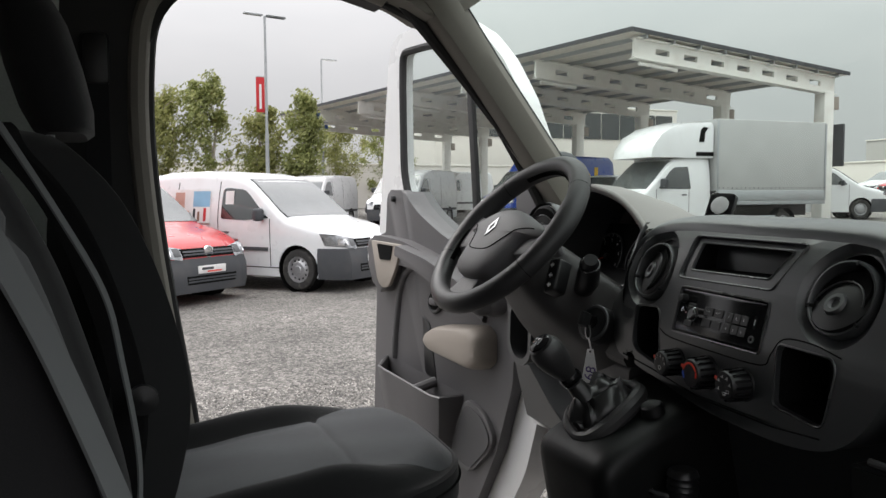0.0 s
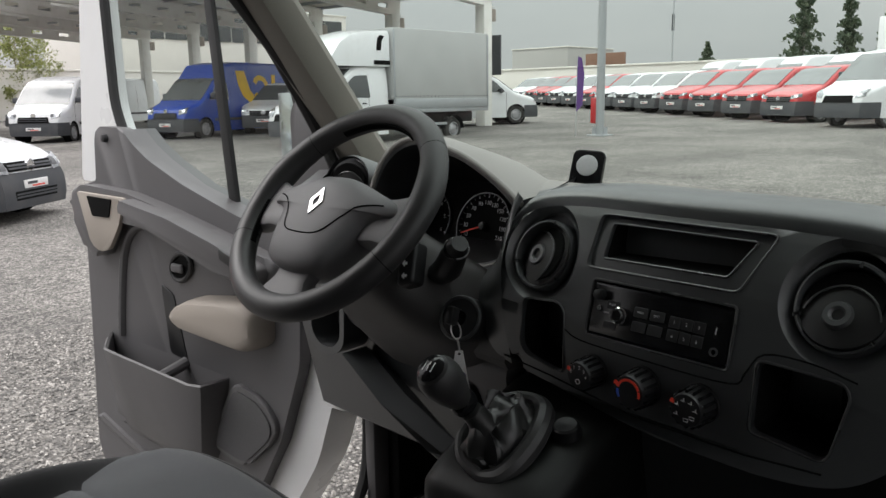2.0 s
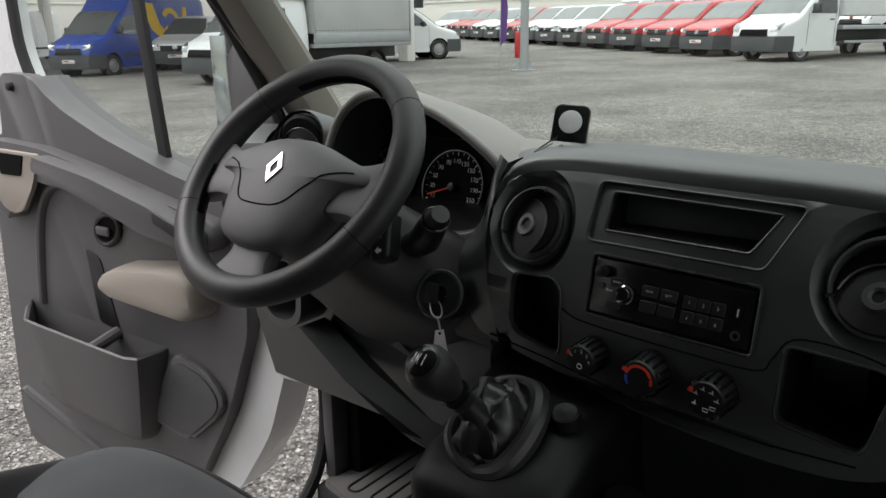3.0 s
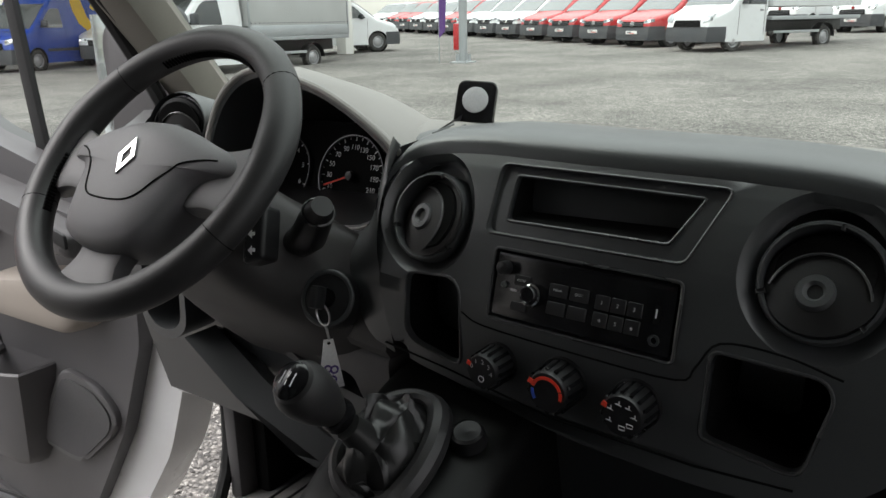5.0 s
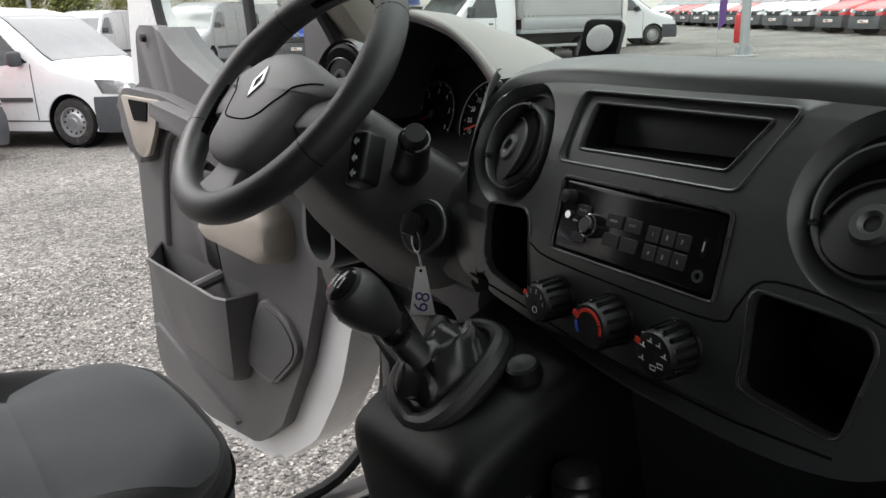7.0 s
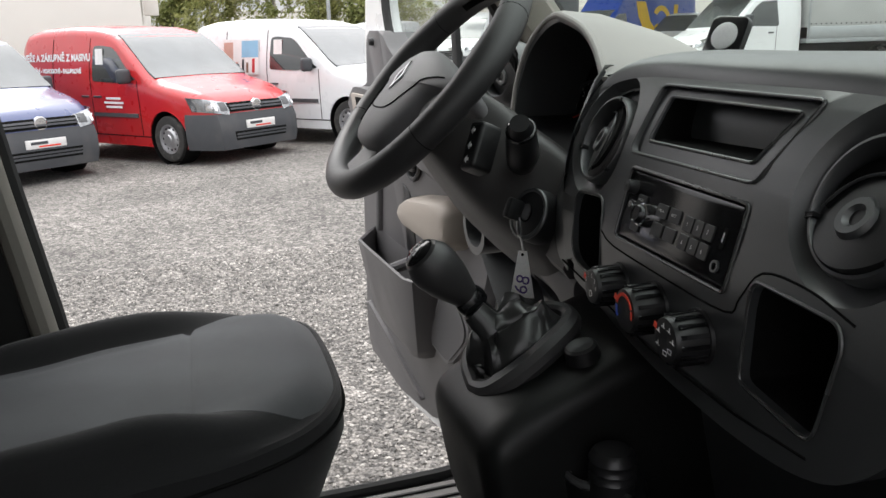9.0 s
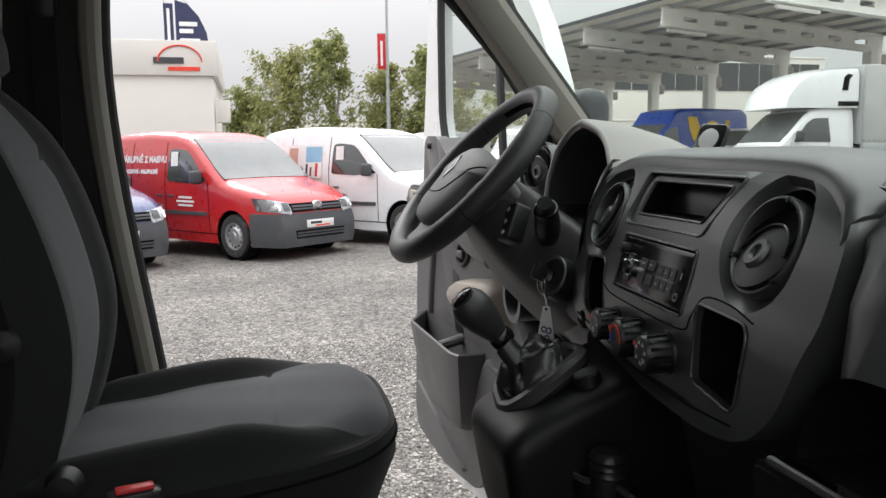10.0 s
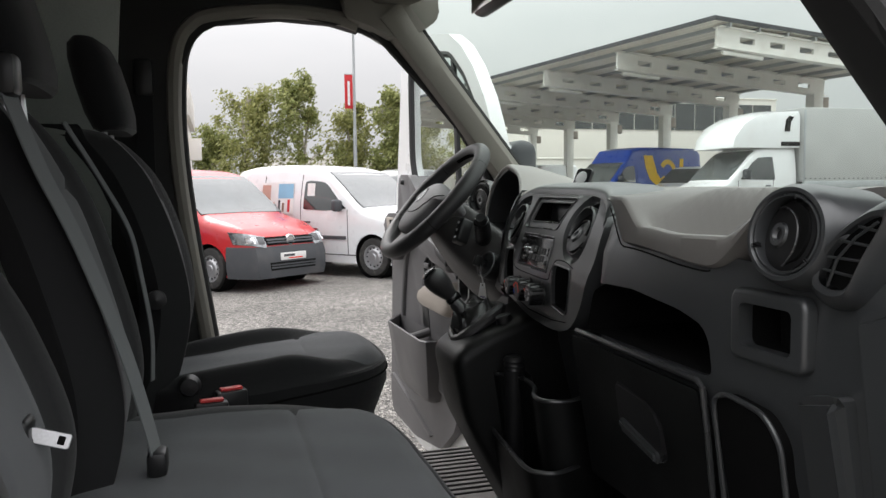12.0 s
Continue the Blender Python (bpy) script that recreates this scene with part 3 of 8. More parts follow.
        bmesh.ops.scale(bm, vec=(0.99, 0.98, 1), verts=[v for v in r["geom"] if isinstance(v, bmesh.types.BMVert)], space=Matrix.Translation((1.2, 0, 0)))
        return bm


def add_wheels(root, s, rim_mat="rim", caps=True):
    w = s.wheel
    for d in (s.axle, s.axle + s.base):
        for sign in (1, -1):
            y = sign * (s.half(d, w) - 0.02)
            m = frame_at((-d, y, w), (1, 0, 0), (0, 0, 1)) if sign < 0 else frame_at((-d, y, w), (-1, 0, 0), (0, 0, 1))
            wheel = new("wheel")
            wheel.parent = root
            wheel.matrix_basis = m
            part("tyre", lathe([(w * 0.62, -0.19), (w * 0.92, -0.2), (w, -0.17), (w, -0.03), (w * 0.95, 0.0), (w * 0.82, 0.012), (w * 0.63, 0.0), (w * 0.62, -0.02)], n=36), "tyre", wheel)
            rim = part("rim", lathe([(0.0, -0.1), (w * 0.62, -0.1), (w * 0.63, 0.002), (w * 0.58, 0.0), (w * 0.55, -0.035), (w * 0.42, -0.02), (w * 0.36, 0.0), (w * 0.2, 0.005), (w * 0.17, 0.02), (0.0, 0.022)], n=36), rim_mat, wheel)
            if caps:
                hole = lathe([(0.0, 0.0), (w * 0.05, 0.0), (w * 0.05, 0.003), (0.0, 0.003)], Matrix(), 8)
                first = part("vent_hole", hole, "void", rim)
                first.matrix_basis = Matrix.Translation((w * 0.47, 0, -0.024))
                for k in range(1, 12):
                    a = 2 * math.pi * k / 12
                    o = new("vent_hole", first.data)
                    o.parent = rim
                    o.matrix_basis = Matrix.Translation((w * 0.47 * math.cos(a), w * 0.47 * math.sin(a), -0.024))


def vehicle(kind, s, paint, at, heading, label, category="van", group="", glass_a=None, side_win=None, screen=None, lamps=None, grille=None, bumper=None, rub=None,
            seams=(), mirror=None, plate=None, badge=None, detail=True, holes=True, handles=()):
    """A vehicle with its nose at `at`, facing along `heading` (x, y)."""
    rz = math.degrees(math.atan2(heading[1], heading[0]))
    root = thing(kind, label, category, (at[0], at[1], slope(at[0])), group, rz)
    body = part("body", s.body(), paint, root, angle=0.5)
    if holes:
        wells = []
        for d in (s.axle, s.axle + s.base):
            for sign in (1, -1):
                y = s.half(d, s.wheel)
                wells.append(lathe([(s.wheel * 1.17, -0.28), (s.wheel * 1.17, 0.15)], frame_at((-d, sign * y, s.wheel + 0.01), (1, 0, 0), (0, 0, -sign)), 28))
        bpy.context.view_layer.update()
        carve(body, wells)
    for d in (s.axle, s.axle + s.base):
        for sign in (1, -1):
            y = s.half(d, s.wheel)
            m = frame_at((-d, sign * y, s.wheel + 0.01), (1, 0, 0), (0, 0, -sign))
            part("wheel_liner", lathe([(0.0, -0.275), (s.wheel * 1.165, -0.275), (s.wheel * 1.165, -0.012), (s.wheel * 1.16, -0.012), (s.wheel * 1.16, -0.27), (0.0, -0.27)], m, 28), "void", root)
    add_wheels(root, s)
    if screen:
        part("windscreen", s.screen(*screen), "car_screen", root, "pale reflecting windscreen")
    for win in side_win or ():
        for sign in (1, -1):
            part("side_window", s.side_patch(win, 0.006, sign), "car_glass", root)
    for sm in seams:
        for sign in (1, -1):
            part("panel_gap", s.side_patch(sm, 0.003, sign), "void", root)
    for hd in handles:
        for sign in (1, -1):
            d, z = hd
            y = sign * s.half(d, z)
            part("door_handle", box((-d - 0.09, y - 0.02, z - 0.014), (-d + 0.09, y + 0.02, z + 0.014), 0.008), "car_plastic", root)
    if rub:
        for sign in (1, -1):
            part("rub_strip", s.side_patch(rub, 0.018, sign), "car_plastic", root, "dark rub strip")
    if bumper:
        part("bumper", s.bumper(*bumper), "car_plastic", root, "grey plastic bumper")
    for g in grille or ():
        gp = part("grille", s.front_patch(g, 0.022), "void", root)
        (y0, z0), (y1, z1) = g[0], g[2]
        n = 3
        for k in range(1, n):
            z = z0 + (z1 - z0) * k / n
            part("slat", s.front_patch([(y0 * 0.98, z - 0.012), (y1 * 0.98, z - 0.012), (y1 * 0.98, z + 0.012), (y0 * 0.98, z + 0.012)], 0.03, 8, 1), "car_plastic", gp)
    for lamp in lamps or ():
        for sign in (1, -1):
            c = [(sign * y, z) for y, z in lamp]
            hl = part("headlamp", s.front_patch(c, 0.014, 6, 4), "lamp_glass", root, "clear headlamp")
            mid = sum((Vector(p) for p in c), Vector((0, 0))) / 4
            for f, g in ((0.86, 0.30), (1.10, 0.24)):
                q = Vector((mid.x * f, mid.y))
                w = (c[3][1] - c[0][1]) * 0.5 * (0.9 if f < 1 else 0.75)
                part("reflector", s.front_patch([(q.x - w * 0.8, q.y - w * 0.8), (q.x + w * 0.8, q.y - w * 0.8), (q.x + w * 0.8, q.y + w * 0.8), (q.x - w * 0.8, q.y + w * 0.8)], 0.018, 3, 3), "car_dark" if f < 1 else "chrome", hl)
    if plate:
        z, y = plate
        x = -s.front(0.2, z) + 0.028
        pl = part("number_plate", box((x - 0.01, y - 0.26, z - 0.055), (x + 0.008, y + 0.26, z + 0.055), 0.004), "paper", root, "white plate with dark bars")
        part("bar", box((x + 0.008, y - 0.20, z - 0.005), (x + 0.010, y + 0.02, z + 0.03)), "car_plastic", pl)
        part("bar", box((x + 0.008, y - 0.10, z - 0.04), (x + 0.010, y + 0.18, z - 0.02)), "mark_red", pl)
    if badge:
        z, r = badge
        x = -s.front(0.0, z) + 0.03
        part("badge", lathe([(0, -0.02), (r, -0.02), (r, 0.008), (r * 0.82, 0.012), (r * 0.8, 0.004), (0, 0.004)], frame_at((x, 0, z), (0, 1, 0), (0, 0, 1)), 24), "chrome", root, "round chrome badge")
    if mirror:
        d, z, mw = mirror
        for sign in (1, -1):
            y = sign * s.half(d, z)
            part("mirror", box((-d - 0.06, min(y, y + sign * mw), z - 0.09), (-d + 0.05, max(y, y + sign * mw), z + 0.11), 0.045, 3), "car_plastic", root)
    return root


# small city vans
def caddy_shape(old=False):
    return Shape(4.4, 1.80, [(0.0, 0.42), (0.012, 0.52), (0.03, 0.62), (0.07, 0.74), (0.12, 0.81), (0.20, 0.875), (0.32, 0.93), (0.5, 0.99), (0.75, 1.05), (1.0, 1.10), (1.12, 1.145), (1.25, 1.235), (1.55, 1.48), (1.85, 1.70), (2.05, 1.79), (2.35, 1.85), (3.0, 1.885), (3.8, 1.87), (4.2, 1.81), (4.34, 1.66), (4.4, 1.0)], 1.06, 0.2, 0.17, 0.24, 0.95)


def caddy(paint, at, heading, label):
    s = caddy_shape()
    win = [(1.42, 1.12), (1.50, 1.16), (1.86, 1.50), (1.98, 1.57), (2.30, 1.60), (2.42, 1.58), (2.44, 1.10), (1.9, 1.08)]
    return vehicle("delivery_van", s, paint, at, heading, label, "van", "row of small vans",
                   side_win=[rounded(win, 0.05)], screen=(1.10, 1.93, 0.008, 0.085),
                   lamps=[[(0.50, 0.645), (0.83, 0.70), (0.855, 0.885), (0.44, 0.80)]],
                   grille=[[(-0.47, 0.68), (0.47, 0.68), (0.49, 0.80), (-0.49, 0.80)], [(-0.45, 0.30), (0.45, 0.30), (0.47, 0.42), (-0.47, 0.42)]],
                   bumper=(0.185, 0.66, 0.50, 0.022), rub=[(1.45, 0.60), (2.5, 0.60), (2.5, 0.655), (1.45, 0.655)],
                   seams=[[(1.40, 0.35), (1.412, 0.35), (1.412, 1.1), (1.40, 1.1)], [(2.50, 0.35), (2.512, 0.35), (2.512, 1.7), (2.50, 1.7)], [(3.45, 0.6), (3.462, 0.6), (3.462, 1.7), (3.45, 1.7)],
                          [(1.2, 0.33), (3.3, 0.33), (3.3, 0.345), (1.2, 0.345)]],
                   handles=[(2.36, 0.88), (2.66, 0.88)], mirror=(1.55, 1.16, 0.20), plate=(0.50, 0.0), badge=(0.745, 0.085))


H1 = (0.62, -0.785)


def nose_from_axle(c, h, back):
    n = math.hypot(*h)
    return (c[0] + h[0] / n * back, c[1] + h[1] / n * back)


red_caddy = caddy("car_red", nose_from_axle((0.74, 12.21), H1, 0.88), H1, "red small delivery van with white lettering, parked on gravel")
white_caddy = caddy("car_white", nose_from_axle((3.31, 12.50), H1, 0.88), H1, "white small delivery van with a poster on its side, parked")
caddy("car_blue", nose_from_axle((-1.92, 11.73), H1, 0.88), H1, "navy blue small delivery van parked on gravel")




def side_frame(s, d, z, sign):
    """The pose on a vehicle's side at (d, z), local x along the side as one reads it."""
    y = sign * (s.half(d, z) + 0.008)
    return frame_at((-d, y, z), (1 if sign < 0 else -1, 0, 0), (0, 0.12 * -sign * (z > s.belt), 1))


cs = caddy_shape()
RIGHT = -1
for txt, z, size in (("DVEŘE A ZÁRUBNĚ Z MASIVU", 1.43, 0.14), ("VNITŘNÍ - VCHODOVÉ - PALUBKOVÉ", 1.24, 0.085)):
    add_text("lettering", txt, size, side_frame(cs, 3.42, z, RIGHT), "mark", red_caddy, bold=0.007)
for z, w in ((0.86, 0.34), (0.80, 0.46), (0.74, 0.38)):
    m = side_frame(cs, 1.98, z, RIGHT)
    part("lettering_bar", box((-w / 2, -0.016, 0), (w / 2, 0.016, 0.002), 0, 1, m), "mark", red_caddy)
for van in (red_caddy, white_caddy):
    part("window_note", box((-0.09, -0.11, 0), (0.09, 0.11, 0.002), 0, 1, side_frame(cs, 2.26, 1.44, RIGHT) @ Matrix.Translation((0, 0, 0.004))), "paper", van, "white note in the window")
m = side_frame(cs, 3.1, 1.30, RIGHT)
poster = part("poster", box((-0.42, -0.28, 0), (0.42, 0.28, 0.002), 0, 1, m), "poster_pale", white_caddy, "pale poster with coloured shapes")
for x, y, w, h, mt in ((-0.28, 0.06, 0.22, 0.34, "poster_skin"), (0.22, 0.12, 0.38, 0.26, "poster_sky"), (-0.30, -0.18, 0.05, 0.14, "brown"), (-0.20, -0.16, 0.05, 0.20, "car_dark"), (-0.08, -0.17, 0.05, 0.18, "poster_skin"), (0.06, -0.15, 0.05, 0.22, "car_dark"), (0.16, -0.17, 0.05, 0.16, "brown"), (0.30, -0.14, 0.06, 0.22, "sign_red")):
    part("poster_shape", box((x - w / 2, y - h / 2, 0.002), (x + w / 2, y + h / 2, 0.004), 0, 1, m), mt, poster)


# mid-size vans in the long row
def vito(paint, at, heading, label):
    s = Shape(5.0, 1.93, [(0.0, 0.45), (0.03, 0.75), (0.10, 0.92), (0.3, 1.02), (0.7, 1.12), (0.98, 1.2), (1.3, 1.43), (1.7, 1.72), (1.95, 1.84), (2.4, 1.90), (3.6, 1.92), (4.8, 1.88), (4.95, 1.72), (5.0, 1.0)], 1.15, 0.24, 0.15, 0.2, 0.8, 0.95, 3.2, 0.34)
    win = [(1.40, 1.20), (1.75, 1.55), (1.92, 1.66), (2.35, 1.70), (2.42, 1.20)]
    return vehicle("panel_van", s, paint, at, heading, label, "van", "long row of vans", side_win=[rounded(win, 0.05)], screen=(1.03, 1.86, 0.008, 0.09),
                   lamps=[[(0.55, 0.78), (0.86, 0.84), (0.86, 0.96), (0.50, 0.88)]], grille=[[(-0.5, 0.68), (0.5, 0.68), (0.52, 0.86), (-0.52, 0.86)]],
                   bumper=(0.24, 0.70, 0.62), mirror=(1.6, 1.25, 0.22), plate=(0.5, 0.0), badge=(0.78, 0.09),
                   seams=[[(1.35, 0.4), (1.36, 0.4), (1.36, 1.2), (1.35, 1.2)], [(2.5, 0.4), (2.51, 0.4), (2.51, 1.8), (2.5, 1.8)]])


def big_van(paint, at, heading, label, length=5.6, high=2.5, group="", category="van"):
    s = Shape(length, 2.05, [(0.0, 0.5), (0.03, 0.85), (0.10, 1.02), (0.3, 1.14), (0.75, 1.30), (1.1, 1.62), (1.5, 2.02), (1.75, 2.18), (2.1, high - 0.12), (2.6, high - 0.02), (3.6, high), (length - 0.3, high), (length - 0.06, high - 0.15), (length, 1.2)], 1.35, 0.26, 0.13, 0.18, 0.8, 0.95, length - 2.0, 0.35)
    win = [(1.15, 1.38), (1.55, 1.85), (1.75, 1.98), (2.15, 2.0), (2.2, 1.36)]
    return vehicle("cargo_van", s, paint, at, heading, label, category, group, side_win=[rounded(win, 0.06)], screen=(0.80, 1.66, 0.008, 0.1),
                   lamps=[[(0.62, 0.86), (0.90, 0.92), (0.90, 1.14), (0.60, 1.02)]], grille=[[(-0.55, 0.72), (0.55, 0.72), (0.5, 0.92), (-0.5, 0.92)]],
                   bumper=(0.26, 0.72, 0.6), mirror=(1.25, 1.5, 0.24), plate=(0.5, 0.0), badge=(0.98, 0.08), rub=[(1.4, 0.62), (length - 0.3, 0.62), (length - 0.3, 0.72), (1.4, 0.72)],
                   seams=[[(1.1, 0.4), (1.11, 0.4), (1.11, 1.35), (1.1, 1.35)], [(2.3, 0.4), (2.31, 0.4), (2.31, 2.0), (2.3, 2.0)], [(3.5, 0.4), (3.51, 0.4), (3.51, 2.1), (3.5, 2.1)]])


H2 = (-0.9, 0.43)
ROW = "RRRRWWWRWWRRWW"
models = {"R": None, "W": None}
for k, c in enumerate(ROW):
    at = (27.0 + 1.45 * k, 10.6 + 2.05 * k)
    text = "red panel van with dark bumper in a long row" if c == "R" else "white panel van with dark bumper in a long row"
    if models[c] is None:
        models[c] = vito("car_red" if c == "R" else "car_white", at, H2, text)
    else:
        copy_thing(models[c], pose(at[0], at[1], slope(at[0]), 0, 0, math.degrees(math.atan2(H2[1], H2[0]))))

# tall vans standing behind that row
tall = None
for k in range(7):
    at = (36.5 + 1.7 * k, 5.0 + 3.1 * k)
    if tall is None:
        tall = big_van("car_white", at, H2, "tall white cargo van parked behind the row", 5.9, 2.6, "tall vans behind the row")
    else:
        copy_thing(tall, pose(at[0], at[1], slope(at[0]), 0, 0, math.degrees(math.atan2(H2[1], H2[0]))))

post_van = big_van("post_blue", nose_from_axle((14.3, 26.9), (-0.95, -0.30), 0.95), (-0.95, -0.30), "blue cargo van with a yellow horn emblem on its side", 6.2, 2.75)


def on_side(s, root, pts, material, name, sign=1, out=0.012):
    part(name, s.side_patch([(d * 1.08 - 0.62, z * 1.1) for d, z in pts], out, sign), material, root)


ps = Shape(6.2, 2.05, [(0, 0.5), (0.3, 1.14), (6.2, 2.75)], 1.35, 0.26, 0.13, 0.18, 0.8)
horn = [(3.55, 2.2), (3.1, 2.2), (3.15, 1.75), (3.35, 1.35), (3.75, 1.1), (4.1, 1.08), (4.0, 1.3), (3.75, 1.55)]
on_side(ps, post_van, horn, "yellow", "horn_emblem")
ring_pts = [(4.35 + 0.45 * math.cos(radians(a)), 1.62 + 0.45 * math.sin(radians(a))) for a in range(-150, 151, 15)]
ring_pts += [(4.35 + 0.27 * math.cos(radians(a)), 1.62 + 0.27 * math.sin(radians(a))) for a in range(150, -151, -15)]
on_side(ps, post_van, ring_pts, "yellow", "ring_emblem")
on_side(ps, post_van, [(4.9, 1.2), (5.1, 1.2), (5.25, 2.1), (5.05, 2.1)], "yellow", "emblem_bar")

big_van("car_white", (10.2, 30.0), (-0.7, -0.7), "white cargo van with a roof unit under the canopy", 5.6, 2.4)
big_van("car_white", (7.0, 33.0), (-0.6, -0.8), "white cargo van parked under the canopy", 5.6, 2.3)
vito("car_white", (25.5, 19.8), (0.85, -0.52), "white panel van standing behind the box truck")
vito("car_white", (16.7, 25.5), (-0.75, -0.66), "white van with a dark grille beside the blue van")

# dark estate cars far off
def estate(at, heading, paint, label):
    s = Shape(4.5, 1.84, [(0.0, 0.5), (0.04, 0.75), (0.3, 0.92), (1.0, 1.03), (1.25, 1.12), (1.9, 1.52), (2.3, 1.62), (3.4, 1.62), (4.0, 1.5), (4.4, 1.1), (4.5, 0.7)], 0.98, 0.22, 0.24, 0.2, 0.8, 0.9, 2.65, 0.34)
    win = [(1.5, 1.04), (1.95, 1.38), (2.3, 1.48), (3.4, 1.48), (3.9, 1.36), (4.0, 1.1)]
    return vehicle("estate_car", s, paint, at, heading, label, "car", "parked cars far off", side_win=[rounded(win, 0.05)], screen=(1.28, 1.85, 0.008, 0.12),
                   lamps=[[(0.5, 0.7), (0.8, 0.74), (0.8, 0.86), (0.5, 0.82)]], bumper=(0.24, 0.55, 0.5), mirror=(1.6, 1.05, 0.15))


for at, pn, lb in (((13.6, 43.0), "car_dark", "black estate car parked far off on gravel"), ((16.6, 46.5), "car_dark", "dark grey estate car parked far off"), ((19.6, 49.5), "car_dark", "black car parked far off")):
    estate(at, (-0.8, 0.5), pn, lb)
big_van("car_white", (16.2, 41.0), (-0.85, -0.5), "white cargo van with dark bumper parked far off", 5.8, 2.5)


# the box truck
def xz_side(y):
    return Matrix.Translation((0, y, 0)) @ Matrix(((1, 0, 0, 0), (0, 0, -1, 0), (0, 1, 0, 0), (0, 0, 0, 1)))


def box_truck(at, heading, label, box_len, box_h, tarp, spoiler):
    rz = math.degrees(math.atan2(heading[1], heading[0]))
    root = thing("box_truck", label, "truck", (at[0], at[1], slope(at[0])), "", rz)
    cab_len = 3.0 if spoiler else 2.35
    s = Shape(cab_len, 2.05, [(0.0, 0.5), (0.03, 0.85), (0.10, 1.02), (0.3, 1.14), (0.75, 1.32), (1.1, 1.65), (1.5, 2.05), (1.75, 2.22), (2.1, 2.3), (cab_len, 2.3)], 1.35, 0.3, 0.12, 0.18, 0.8, 0.95, cab_len + box_len - 2.35, 0.35)
    part("cab", s.body(), "car_white", root)
    part("windscreen", s.screen(0.80, 1.66, 0.008, 0.1), "car_screen", root)
    win = rounded([(1.15, 1.38), (1.55, 1.85), (1.75, 1.98), (2.2, 2.0), (2.26, 1.36)], 0.06)
    for sign in (1, -1):
        part("side_window", s.side_patch(win, 0.006, sign), "car_glass", root)
        part("headlamp", s.front_patch([(sign * 0.62, 0.86), (sign * 0.90, 0.92), (sign * 0.90, 1.14), (sign * 0.6, 1.02)], 0.014, 6, 4), "lamp_glass", root)
        y = sign * s.half(1.25, 1.5)
        part("mirror", box((-1.33, min(y, y + sign * 0.24), 1.38), (-1.2, max(y, y + sign * 0.24), 1.66), 0.045, 3), "car_plastic", root)
        part("panel_gap", s.side_patch([(1.08, 0.5), (1.092, 0.5), (1.092, 1.36), (1.08, 1.36)], 0.003, sign), "void", root)
        part("panel_gap", s.side_patch([(2.2, 0.5), (2.212, 0.5), (2.212, 2.0), (2.2, 2.0)], 0.003, sign), "void", root)
        part("door_handle", box((-2.12, sign * 1.02 - 0.02, 1.18), (-1.96, sign * 1.02 + 0.02, 1.22), 0.008), "car_plastic", root)
    part("bumper", s.bumper(0.3, 0.74, 0.6), "car_plastic", root)
    part("grille", s.front_patch([(-0.55, 0.74), (0.55, 0.74), (0.5, 0.94), (-0.5, 0.94)], 0.02), "void", root)
    z0, z1 = 1.02, 1.02 + box_h
    L0, L1 = cab_len + 0.12, cab_len + 0.12 + box_len
    w = 1.08
    part("load_box", box((-L1, -w, z0 + 0.28), (-L0, w, z1), 0.03), tarp, root, "grey tarpaulin box" if tarp == "tarp" else "white box")
    if tarp == "tarp":
        for sign in (1, -1):
            side = part("dropside", box((-L1, sign * w - 0.02, z0), (-L0, sign * w + 0.02, z0 + 0.3), 0.01), "zinc", root)
            for k in range(26):
                d = L0 + 0.08 + (box_len - 0.16) * k / 25
                part("eyelet", lathe([(0, 0), (0.016, 0), (0.016, 0.012), (0, 0.012)], frame_at((-d, sign * (w + 0.02), z0 + 0.37), (1, 0, 0), (0, 0, sign * -1)), 8), "void", side)
            for d in (L0 + 0.04, L1 - 0.04):
                part("corner_post", box((-d - 0.03, sign * w - 0.025, z0), (-d + 0.03, sign * w + 0.025, z1 - 0.05), 0.006), "zinc", root)
    part("platform", box((-L1, -w, z0 - 0.12), (-L0, w, z0), 0.01), "zinc", root)
    part("chassis", box((-L1 + 0.1, -0.45, 0.55), (-1.5, 0.45, 0.9), 0.02), "black", root)
    for sign in (1, -1):
        part("side_guard", box((-L1 + 1.9, sign * 1.0 - 0.02, 0.5), (-L0 - 0.2, sign * 1.0 + 0.02, 0.58), 0.01), "zinc", root)
        part("mudguard", tube([Vector((-(s.axle + s.base) + 0.44 * math.cos(radians(a)), sign * 0.86, 0.36 + 0.44 * math.sin(radians(a)))) for a in range(0, 181, 20)], 0.12, 6, flat=0.15), "black", root)
    if spoiler:
        prof = [(0.85, 2.25), (0.92, 2.55), (1.2, 2.92), (1.6, 3.14), (2.2, 3.28), (3.06, 3.32), (3.06, 2.25)]
        rings = []
        for y, k in ((-1.0, 0.82), (-0.93, 0.95), (-0.6, 1.0), (0.0, 1.02), (0.6, 1.0), (0.93, 0.95), (1.0, 0.82)):
            rings.append([Vector((-(3.06 - (3.06 - d) * k), y, 2.25 + (z - 2.25) * k)) for d, z in prof])
        part("roof_sleeper", loft(rings), "car_white", root, "rounded white sleeper pod above the cab")
        for sign in (1, -1):
            part("trim_stripe", prism([(-2.86, 3.10), (-2.70, 3.13), (-2.60, 3.04), (-2.55, 2.70), (-2.72, 2.70), (-2.76, 2.98)], 0.03, xz_side(sign * 1.0 + 0.015)), "void", root)
            part("trim_bar", box((-3.06, sign * 1.0 - 0.012, 2.30), (-2.45, sign * 1.0 + 0.022, 2.42), 0.01), "void", root)
    bm = mesh_bm()
    add_wheels(root, s)
    bm.free()
    return root


